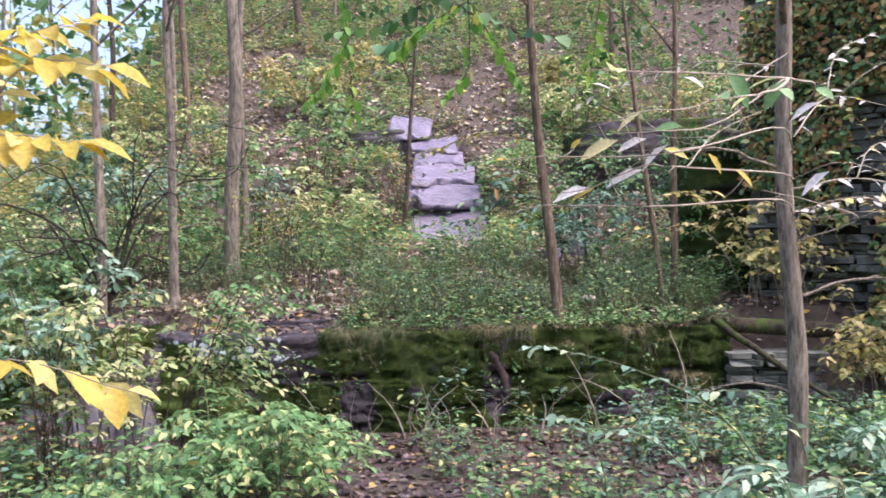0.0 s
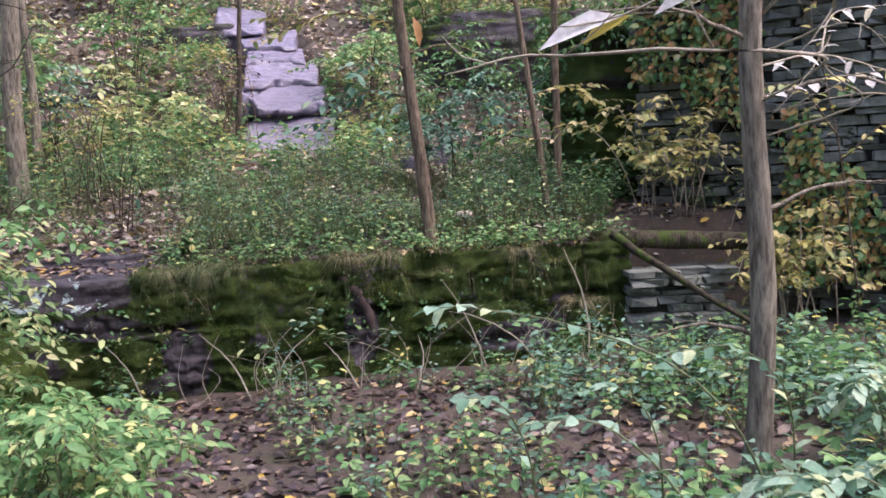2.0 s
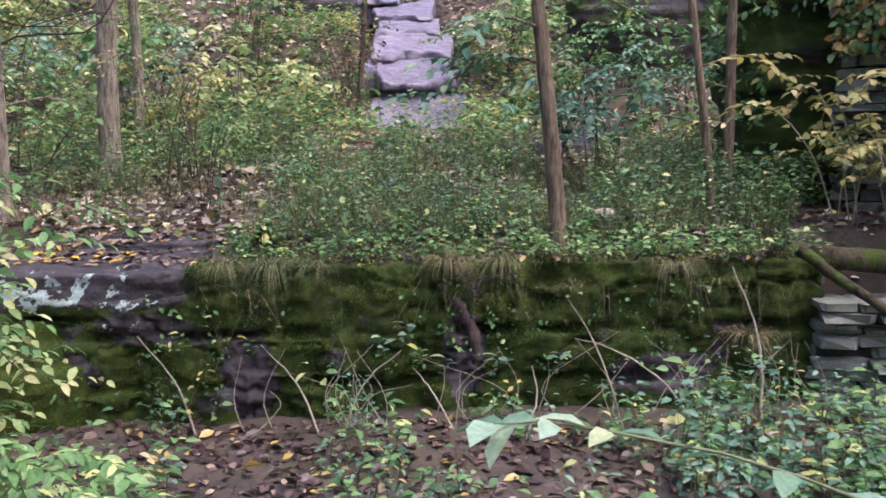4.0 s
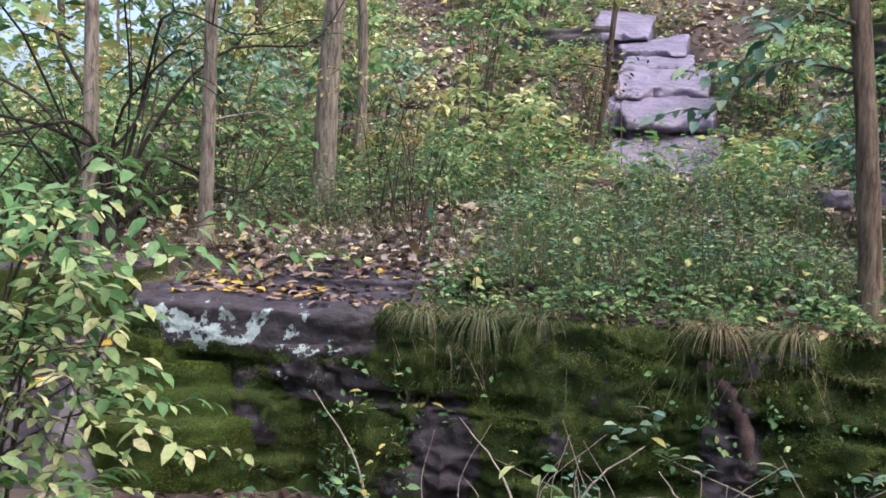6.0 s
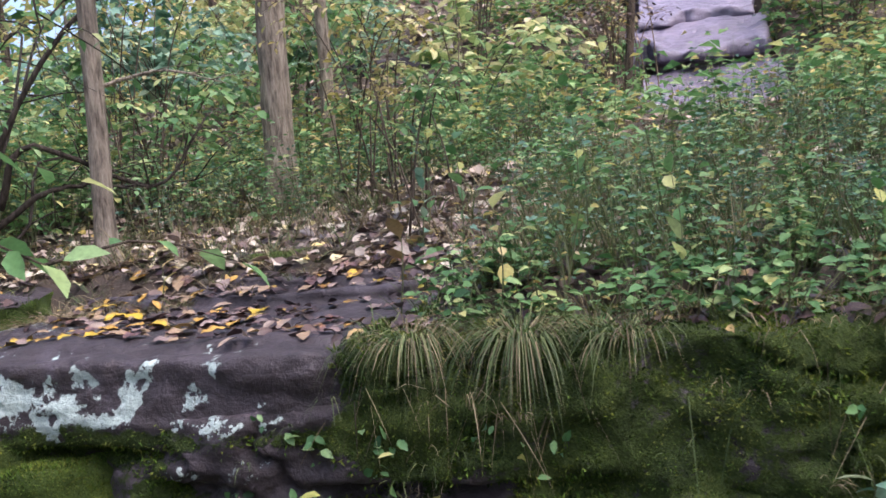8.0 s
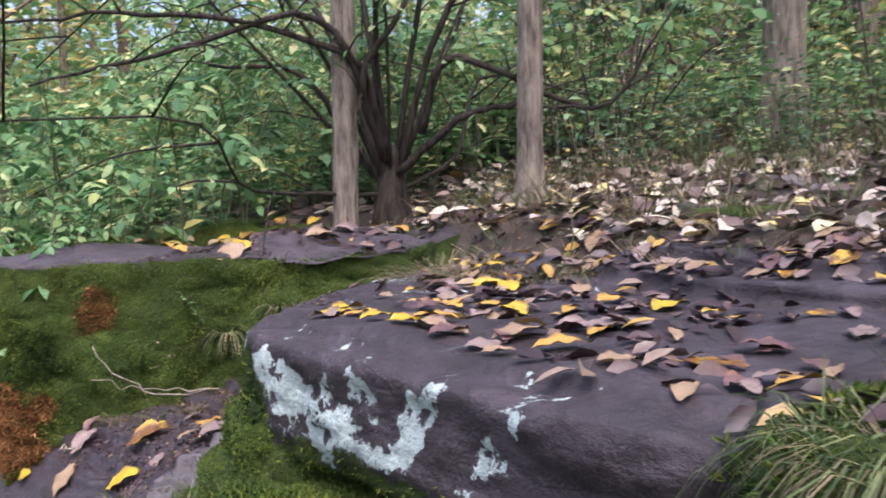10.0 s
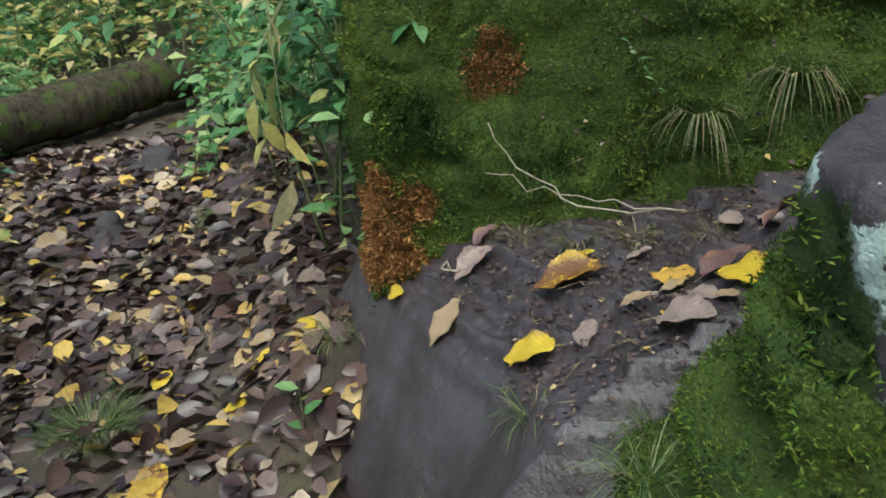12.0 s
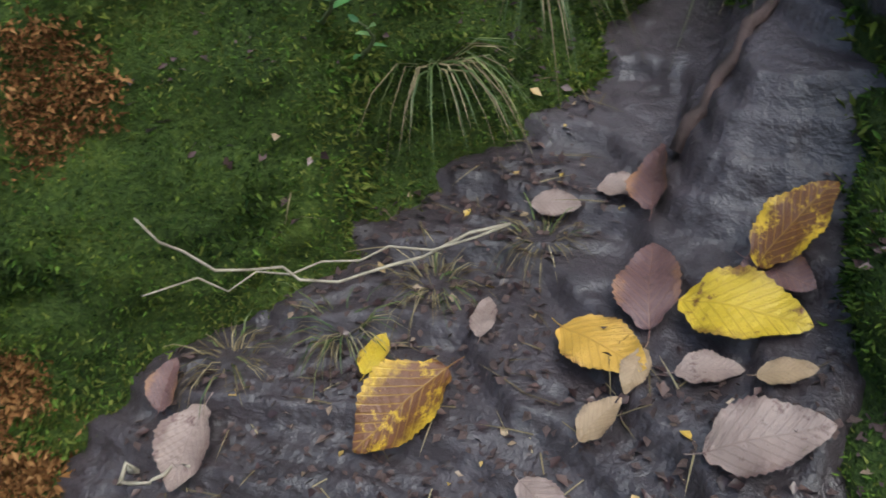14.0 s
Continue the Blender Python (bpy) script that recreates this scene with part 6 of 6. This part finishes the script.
leafy_twig("slender branch with yellowing leaves before the stone wall", [[(3.6, 5.2, 0.4), (3.3, 5.0, 1.6), (3.0, 4.9, 2.4), (2.6, 4.8, 2.7)], [(3.3, 5.0, 1.6), (2.9, 4.8, 1.9), (2.5, 4.7, 1.85)], [(3.0, 4.9, 2.3), (3.4, 4.9, 2.8), (3.7, 4.8, 3.0)], [(3.3, 5.0, 1.4), (3.6, 4.8, 1.7), (3.8, 4.7, 1.6)]],
           leaf_yellow, bark_brown, 22, 0.085, 0.55, 0.007, 0.3, "slender_shrub")
leafy_twig("overhanging branch with broad green lobed leaves", [[(0.3, 5.6, 4.3), (-0.1, 5.0, 3.6), (-0.35, 4.7, 3.2), (-0.6, 4.5, 3.05)], [(-0.1, 5.0, 3.6), (0.3, 4.8, 3.25), (0.75, 4.6, 3.1)], [(-0.1, 5.0, 3.6), (-0.6, 5.2, 3.4), (-1.1, 5.1, 3.3)]], leaf_green, bark_dark, 16, 0.13, 0.8, 0.006, 0.4)
leafy_twig("drooping stem with yellow dying leaves over moss", [[(-4.05, 5.42, 0.95), (-3.85, 5.36, 0.98), (-3.68, 5.34, 0.8), (-3.6, 5.34, 0.55)], [(-4.0, 5.4, 0.9), (-3.9, 5.3, 0.75), (-3.75, 5.3, 0.62)]], leaf_yellow, stem_green, 7, 0.10, 0.42, 0.003, 0.9)


# ---------------------------------------------------------------- moss fronds on the rocks
def fronds(source, n, size, keep, seed):
    """Short upright fronds spread over a mossy mesh."""
    me = source.data
    rs = np.random.RandomState(seed)
    k = len(me.polygons)
    cen, nor, area = np.empty(3 * k, np.float32), np.empty(3 * k, np.float32), np.empty(k, np.float32)
    me.polygons.foreach_get("center", cen)
    me.polygons.foreach_get("normal", nor)
    me.polygons.foreach_get("area", area)
    cen, nor = cen.reshape(-1, 3).astype(float), nor.reshape(-1, 3).astype(float)
    first = np.empty(k, np.int32)
    me.polygons.foreach_get("loop_start", first)
    vi = np.empty(len(me.loops), np.int32)
    me.loops.foreach_get("vertex_index", vi)
    val = np.empty(len(me.vertices), np.float32)
    me.attributes["moss"].data.foreach_get("value", val)
    ok = (val[vi[first]] + 0.8 * (fbm(cen, 9, 3, seed) - 0.5) > 0.5) & keep(cen)
    w = area * ok
    i = rs.choice(k, n, p=w / w.sum())
    P = cen[i] + 0.012 * rs.randn(n, 3)
    P -= nor[i] * np.sum((P - cen[i]) * nor[i], 1, keepdims=True) + 0.002 * nor[i]
    D = nor[i] + 0.6 * rs.randn(n, 3) + np.array([0, 0, 0.15])
    return P, D, nor[i], size * (0.5 + rs.rand(n)) * (0.8 + 0.55 * smooth(0.5, 0.68, fbm(P, 7, 3, seed + 3)))


def rusty(P):
    a = np.linalg.norm((P - [-3.45, 5.74, 0.77]) * [1, 1, 1.2], axis=1) < 0.075 + 0.16 * (fbm(P, 16, 3, 4) - 0.5)
    c = np.linalg.norm((P - [-3.60, 5.49, 0.43]) * [1.0, 1, 0.95], axis=1) < 0.11 + 0.18 * (fbm(P, 14, 3, 6) - 0.5)
    d = np.linalg.norm((P - [-3.53, 5.58, 0.50]) * [1, 1, 1], axis=1) < 0.05
    return a | c | d


b = Builder()
for src, n, size, keep, sd in ((block_ob, 165000, 0.0085, lambda c: (c[:, 2] > 0.0) & (c[:, 1] < 6.7) & (c[:, 0] > -4.2), 1),):
    P, D, N, L = fronds(src, n, size, keep, sd)
    r = rusty(P)
    tone = fbm(P, 4.5, 4, 12) + 0.10 * R.randn(len(P))
    for m, j in ((0, ~r & (tone < 0.47)), (2, ~r & (tone >= 0.47) & (tone < 0.57)), (3, ~r & (tone >= 0.57))):
        b.leaves(P[j], D[j], np.cross(D[j], R.randn(j.sum(), 3)), L[j] * (1.15 if m == 3 else 1.0), 0.35, 0.1, 0.3, m, False)
    b.leaves(P[r], D[r], np.cross(D[r], R.randn(r.sum(), 3)), L[r] * 1.25, 0.4, 0.1, 0.3, 1, False)
    P, D, N, L = fronds(src, 13000, size, lambda c: rusty(c), sd + 8)
    b.leaves(P, D, np.cross(D, R.randn(len(P), 3)), L * 1.1, 0.45, 0.1, 0.3, 1, False)
tagged(new("boulder_moss", b.mesh("boulder_moss", [moss_green, moss_rust, moss_fresh, moss_olive])), "thick green moss with rust-coloured patches", "moss", kind="stuff")
b = Builder()
for ob in ledge_ob.children:
    n = {"bedrock": 100000, "moss_mound": 110000, "cap_slab": 16000}[ob.name]
    P, D, N, L = fronds(ob, n, 0.0085 if ob.name == "moss_mound" else 0.012, lambda c: (c[:, 2] > 0.0) & (c[:, 1] < 6.6), n)
    tone = fbm(P, 4.5, 4, 13) + 0.10 * R.randn(n)
    # shift to brighter fronds on mound, cap and left end makes up for missing light
    tone = tone + (0.07 if ob.name != "bedrock" else 0.12 * smooth(-2.2, -2.5, P[:, 0]))
    for m, j in ((0, tone < 0.54), (1, (tone >= 0.54) & (tone < 0.63)), (2, tone >= 0.63)):
        b.leaves(P[j], D[j], np.cross(D[j], R.randn(j.sum(), 3)), L[j], 0.35, 0.1, 0.3, m, False)
tagged(new("ledge_moss", b.mesh("ledge_moss", [moss_green, moss_fresh, moss_olive])), "dark green moss clinging to the rock ledge", "moss", kind="stuff")

# ---- straw and rootlets that hang down the face, small plants in its moss
b = Builder()
rs = np.random.RandomState(58)
for cx, n, ln in [(-1.16, 16, 0.16), (-0.9, 20, 0.22), (0.12, 30, 0.26), (0.3, 20, 0.2), (0.62, 12, 0.2), (0.95, 16, 0.2), (1.3, 10, 0.2), (1.6, 20, 0.24), (2.0, 18, 0.24), (-0.35, 4, 0.3), (-0.1, 4, 0.35)]:
    x = cx + 0.10 * rs.randn(n)
    P = []
    for i in range(n):
        z = 0.78 - 0.12 * rs.rand()
        hp = face_hit(x[i], 5.0, z, (0, 1, 0))[0]
        P.append((x[i], (hp.y if hp else 6.0) - 0.006, z))
    b.blades(np.array(P), np.stack([0.3 * rs.randn(n), -0.22 - 0.1 * rs.rand(n), -0.8 + 0 * x], 1), ln * (0.35 + 0.8 * rs.rand(n)), 0.0018 + 0.0014 * rs.rand(n), 0.1 + 0.2 * rs.rand(n), int(rs.rand() < 0.35))
tagged(new("hanging_straw", b.mesh("hanging_straw", [grass_dry, grass_green])), "straw and rootlets hanging down the mossy face", "grass", kind="stuff")
b = Builder()
for i in range(330):
    x, z = -2.2 + 4.5 * rs.rand(), 0.05 + 0.68 * rs.rand()
    hp = face_hit(x, 5.0, z, (0, 1, 0))[0]
    if hp is None or fbm(np.array([(x, 0, z)]), 2.2, 3, 59)[0] < 0.47:
        continue
    m = int(rs.rand() < 0.3)
    if rs.rand() < 0.5:
        tuft(b, hp.x, hp.y, hp.z, 7, 0.05 + 0.08 * rs.rand(), 2 + int(rs.rand() < 0.5), 0.5, 0.9, 0.0024, (0, -0.7), 0.02)
    else:
        k = 5
        b.leaves(np.array([hp] * k) + 0.025 * rs.randn(k, 3) + [0, -0.015, 0], rs.randn(k, 3) + [0, -0.7, 0.1], rs.randn(k, 3) * 0.4 + [0, -0.7, 0.7], 0.02 + 0.025 * rs.rand(k), 0.6, 0.15, 0.2, m)
tagged(new("face_plants", b.mesh("face_plants", [leaf_green, leaf_light, grass_green, grass_dry])), "small green plants and grass rooted in the mossy face", "undergrowth", kind="stuff")

# ---------------------------------------------------------------- creepers on the wall and dark outcrop
b = Builder()
rs = np.random.RandomState(52)
a, c = np.array([3.12, 7.75]), np.array([5.3, 5.5])
t, z = rs.rand(14000), 0.4 + 3.9 * rs.rand(14000)
k = fbm(np.stack([t * 3.1, z * 0.9, 0 * t], 1), 1.3, 3, 53) + 0.10 * smooth(1.5, 0.4, z) + 0.10 * smooth(2.2, 4.0, z) > 0.51
t, z = t[k], z[k]
P = np.concatenate([a + (c - a) * t[:, None], z[:, None]], 1) + np.array([-0.16, -0.155, 0]) * (1.25 + 0.7 * rs.rand(len(t)))[:, None]
D = np.stack([-0.4 + 0.7 * rs.randn(len(t)), -0.4 + 0.7 * rs.randn(len(t)), -0.5 + 0.5 * rs.randn(len(t))], 1)
N = np.array([-0.7, -0.7, 0.5]) + 0.4 * rs.randn(len(t), 3)
pick = rs.rand(len(t))
for m, lo, hi in ((0, 0, 0.5), (1, 0.5, 0.74), (2, 0.74, 1.0)):
    j = (pick >= lo) & (pick < hi)
    b.leaves(P[j], D[j], N[j], 0.075 * (0.6 + 0.7 * rs.rand(j.sum())), 0.65, 0.15, 0.2, m)
tagged(new("wall_creeper", b.mesh("wall_creeper", [leaf_light, leaf_rusty, leaf_yellow])), "green, orange and yellow creeper leaves on the stone wall", "creeper", kind="stuff")
b = Builder()
n = 4200
az = rs.rand(n) * 6.28
P = np.stack([2.95 + 0.68 * np.cos(az), 8.6 + 0.82 * np.sin(az), 0.9 + 2.0 * rs.rand(n)], 1)
P = P[(P[:, 1] < 8.7) & (fbm(P, 1.8, 3, 54) > 0.47)]
n = len(P)
b.leaves(P, rs.randn(n, 3) + [-0.3, -0.6, -0.5], rs.randn(n, 3) * 0.5 + [0, -0.6, 0.7], 0.07 * (0.6 + 0.8 * rs.rand(n)), 0.5, 0.15, 0.2, 0)
tagged(new("rock_creeper", b.mesh("rock_creeper", [leaf_green])), "dark green leaves hanging over the shaded rock", "creeper", kind="stuff")


# ---------------------------------------------------------------- small plants and twigs near the step
def seedling(x, y, z, high, n, L, lm, label, way=(0, 0), width=0.5, group="seedlings"):
    ob = thing("seedling", label, "plant", group, (x, y, z))
    o = np.array([x, y, z - 0.01])
    e = [o, o + [way[0] * 0.4 + 0.02, way[1] * 0.4, high * 0.55], o + [way[0], way[1], high]]
    b = Builder()
    twig(b, e, 0.003, 0, 5, 10)
    st = part("stem", b.mesh("stem", [stem_green]), ob)
    b = Builder()
    spray(b, e, n, L, 0, width, 0.9, 0.1)
    part("leaves", b.mesh("leaves", [lm]), st)
    return ob


for x, y, high, n, L, lm, label in ((-1.35, 6.4, 0.38, 6, 0.10, leaf_litter, "seedling with orange-brown leaves in ledge grass"), (-0.97, 6.15, 0.34, 5, 0.085, leaf_yellow, "seedling with yellow leaves on the ledge"),
                                    (-1.2, 6.6, 0.55, 10, 0.085, leaf_green, "leafy green seedling behind the slab"), (-0.8, 6.5, 0.6, 12, 0.085, leaf_green, "leafy green seedling behind the slab"), (-1.5, 7.1, 0.5, 10, 0.085, leaf_blue, "leafy green seedling behind the slab"),
                                    (-0.5, 6.3, 0.4, 8, 0.08, leaf_light, "leafy green seedling on the ledge"), (-2.58, 6.9, 0.2, 4, 0.08, leaf_yellow, "small plant with yellow leaves behind the slab"), (-1.6, 7.5, 0.7, 12, 0.09, leaf_green, "leafy green seedling behind the slab"),
                                    (0.0, 6.25, 0.3, 8, 0.07, leaf_green, "leafy green seedling on the ledge"), (0.5, 6.3, 0.3, 8, 0.07, leaf_green, "leafy green seedling on the ledge"), (-3.75, 6.15, 0.28, 6, 0.07, leaf_yellow, "small plant with orange leaves on the boulder"),
                                    (-3.42, 5.28, 0.10, 4, 0.05, leaf_green, "tiny bright green seedling in leaf litter"), (-3.85, 5.75, 0.2, 8, 0.05, leaf_green, "small green plant on the boulder"), (-4.0, 5.7, 0.3, 10, 0.06, leaf_green, "small green plant on the boulder")):
    z, _ = surface(x, y)
    seedling(x, y, z, high, n, L, lm, label)
for x, z, L, lm in ((-0.25, 0.35, 0.07, leaf_blue), (-0.12, 0.42, 0.075, leaf_blue), (-0.05, 0.25, 0.08, leaf_green), (0.1, 0.2, 0.08, leaf_blue), (-1.0, 0.33, 0.06, leaf_green), (-1.35, 0.4, 0.05, leaf_green), (0.4, 0.2, 0.09, leaf_blue), (0.75, 0.22, 0.08, leaf_blue)):
    hp, hn = face_hit(x, 5.0, z, (0, 1, 0))
    if hp:
        seedling(x, hp.y - 0.005, hp.z, 0.14, 7, L, lm, "leafy green seedling rooted in the mossy face", (0.02, -0.10))
# plants on the boulder's face
out = Vector((0.8, -0.6, 0))
for x, z, kind in ((-3.11, 0.77, "tuft"), (-3.2, 0.70, "tuft"), (-3.25, 0.73, "plant"), (-2.98, 0.80, "tuft"), (-3.27, 0.78, "plant"), (-3.02, 0.62, "tuft")):
    y = 5.72 - 1.45 * (-3.42 - x)
    hp, hn = rock_tree.ray_cast(Vector((x, y, z)) + out * 0.25, -out)[:2]
    if hp is None:
        continue
    if kind == "tuft":
        grass_tuft(hp.x, hp.y, hp.z, 38, 0.17, GD, "drooping grass tuft growing out of the mossy boulder", (0.3, -0.25), 1.15, 0.8, 0.005, 0.03, 0.5)
    else:
        seedling(hp.x, hp.y, hp.z, 0.06, 5, 0.022, leaf_green, "small green seedling rooted in moss", (0.03, -0.03))
for x, y, n, L, dry, lab in ((-3.27, 5.84, 40, 0.14, 0.5, "small grass tuft between step and mossy boulder"), (-3.2, 5.93, 50, 0.13, 0.85, "dry straw grass at the back of the step"), (-3.1, 6.02, 45, 0.12, 0.85, "dry straw grass at the back of the step"),
                             (-3.38, 5.76, 40, 0.12, 0.8, "dry straw grass at the back of the step"), (-2.70, 5.72, 34, 0.16, 0.1, "green grass tuft on the moss mound"), (-2.62, 5.66, 34, 0.17, 0.1, "green grass tuft on the moss mound"),
                             (-2.86, 5.60, 30, 0.14, 0.2, "green grass tuft at the step's edge"), (-3.60, 5.38, 60, 0.16, 0.6, "dry grass tuft at the boulder's foot"), (-2.95, 5.45, 40, 0.15, 0.8, "straw grass before the step"), (-5.0, 5.1, 120, 0.2, 0.1, "green grass clump beside the path")):
    z, _ = surface(x, y)
    grass_tuft(x, y, z, n, L, GD, lab, (0, -0.1), 0.9, 0.6, 0.0035, 0.025, dry)
for e, r, lab in (([(-3.12, 5.98, 0.56), (-3.25, 5.86, 0.545), (-3.33, 5.76, 0.60), (-3.36, 5.70, 0.70)], 0.0022, "thin pale bent twig across the moss"), ([(-3.12, 5.98, 0.56), (-3.3, 5.83, 0.555), (-3.40, 5.70, 0.59)], 0.0016, "thin pale bent twig across the moss"),
                  ([(-3.44, 5.62, 0.385), (-3.40, 5.60, 0.40), (-3.35, 5.64, 0.41)], 0.003, "short pale twig on the step"), ([(-2.98, 6.12, 0.60), (-2.93, 6.22, 0.66), (-2.90, 6.34, 0.72)], 0.010, "reddish strip of bark against the rock")):
    b = Builder()
    p = bezier(e, 12)
    p[1:-1] += (0.006 if r < 0.005 else 0.002) * rs.randn(10, 3)
    for q in p:
        zz, _ = surface(q[0], q[1])
        q[2] = max(q[2], zz + r * 0.6) if r > 0.0025 and q[2] < zz + 0.03 else q[2]
    b.tube(p, np.linspace(r, r * 0.6, 12), 6, 0, 0.3)
    tagged(new("twig", b.mesh("twig", [soil_red if r > 0.005 else twig_pale])), lab, "twig")
b = Builder()
rs = np.random.RandomState(66)
n = 3200
x, y = -3.45 + 0.75 * rs.rand(n), 5.6 + 0.65 * rs.rand(n)
k = (fbm(plan(x, y), 5, 3, 67) + 0.35 * smooth(-0.15, 0.05, (y - 5.72) - 1.45 * (x + 3.42) * 0.9) * 0 > 0.50)
x, y = x[k], y[k]
z = heights(x, y)
k = len(x) // 4
litter(b, x[:k], y[:k], 0.014, 0, 0.003, False, 0.4, z[:k])
litter(b, x[k:], y[k:], 0.012, 1, 0.003, False, 0.6, z[k:])
az = rs.rand(150) * 6.28
j = rs.randint(0, len(x), 150)
b.blades(np.stack([x[j], y[j], z[j] + 0.004], 1), np.stack([np.cos(az), np.sin(az), 0.1 + 0 * az], 1), 0.02 + 0.05 * rs.rand(150), 0.0018, 0.1, 2)
tagged(new("step_debris", b.mesh("step_debris", [leaf_litter, soil_red, grass_dry])), "small dark leaf crumbs and twig bits on the step", "debris", kind="stuff")
for k in range(7):
    x, y = -4.05 - 0.9 * rs.rand(), 5.45 + 0.5 * rs.rand()
    shrub((x, y, GZ(x, y)), "bright green leafy shrub beside the boulder", 7, 0.75 + 0.3 * rs.rand(), 0.5, 30, 0.055, leaf_green, stem_green, 500 + k, 0.4, group="bank shrubs")

# ---------------------------------------------------------------- far woods, with an unseen foliage ring that blocks low sky
b = Builder()
rs = np.random.RandomState(70)
n = 62000
az = rs.rand(n) * 2 * np.pi
rad = 13 + 22 * rs.rand(n)
x, y = -1 + rad * np.cos(az), 3 + rad * np.sin(az)
# far left stays in view; foliage behind and right is added to cut skylight
k = (y < 2) | (x < -13) | (x > 9) | ((x < -7) & (y > 8))
x, y = x[k], y[k]
n = len(x)
z = ground_z(x, y) + 11 * rs.rand(n) ** 1.2 * (0.4 + 0.9 * fbm(plan(x, y), 0.25, 3, 71))
j = fbm(np.stack([x, y, z], 1), 0.35, 3, 72) > 0.44
P = np.stack([x, y, z], 1)[j]
n = len(P)
c = rs.rand(n)
for m, lo, hi in ((0, 0, 0.4), (1, 0.4, 0.8), (2, 0.8, 1.0)):
    q = (c >= lo) & (c < hi)
    b.leaves(P[q], rs.randn(q.sum(), 3), rs.randn(q.sum(), 3) + [0, 0, 0.8], 0.42 * (0.6 + 0.8 * rs.rand(q.sum())), 0.6, 0.2, 0.2, m, False)
tagged(new("far_woods", b.mesh("far_woods", [leaf_green, leaf_light, leaf_yellow])), "green and yellow foliage of the far woods, with an unseen ring added to block low sky", "woods", kind="stuff")

# ---------------------------------------------------------------- litter and low plants on the rock tops
b = Builder()
rs = np.random.RandomState(75)
x, y = -3.75 + 2.65 * rs.rand(1900), 5.95 + 1.45 * rs.rand(1900)
k = (fbm(plan(x, y), 2.2, 3, 76) + 0.28 * smooth(6.3, 7.0, y) > 0.63) & ~((x < -2.75) & (x > -3.3) & (y < 6.5)) & ~((x < -3.2) & (y < 6.35))
x, y = x[k], y[k]
z = heights(x, y)
litter(b, x, y, 0.062, 0, 0.008, True, 0.5, z)
x, y = -1.2 + 3.5 * rs.rand(1300), 6.02 + 0.75 * rs.rand(1300)
y = np.maximum(y, face_y(x) + 0.05)
z = heights(x, y)
litter(b, x, y, 0.06, 0, 0.01, True, 0.5, z)
tagged(new("ledge_leaf_litter", b.mesh("ledge_leaf_litter", [leaf_litter])), "pinkish-brown fallen leaves on slab and ledge top", "leaf litter", kind="stuff")
b = Builder()
x, y = -1.2 + 3.5 * rs.rand(420), 6.05 + 0.6 * rs.rand(420)
y = np.maximum(y, face_y(x) + 0.05)
z = heights(x, y)
herbs(b, x[:210], y[:210], 0.12, 8, 0.042, 0, 2, z=z[:210])
herbs(b, x[210:], y[210:], 0.14, 8, 0.045, 1, 2, z=z[210:])
for i, j, h in zip(x[::2], y[::2], z[::2]):
    tuft(b, i, j, h, 12, 0.12 + 0.1 * rs.rand(), 3 + int(rs.rand() < 0.5), 0.5, 0.5, 0.0028)
x, y = -3.6 + 2.4 * rs.rand(90), 6.75 + 0.55 * rs.rand(90)
for i, j, h in zip(x, y, heights(x, y)):
    tuft(b, i, j, h, 12, 0.12 + 0.1 * rs.rand(), 3 + int(rs.rand() < 0.75), 0.7, 0.6, 0.0028)
tagged(new("ledge_herbs", b.mesh("ledge_herbs", [leaf_green, leaf_light, stem_green, grass_green, grass_dry])), "low herbs and grass along the ledge top", "undergrowth", kind="stuff")
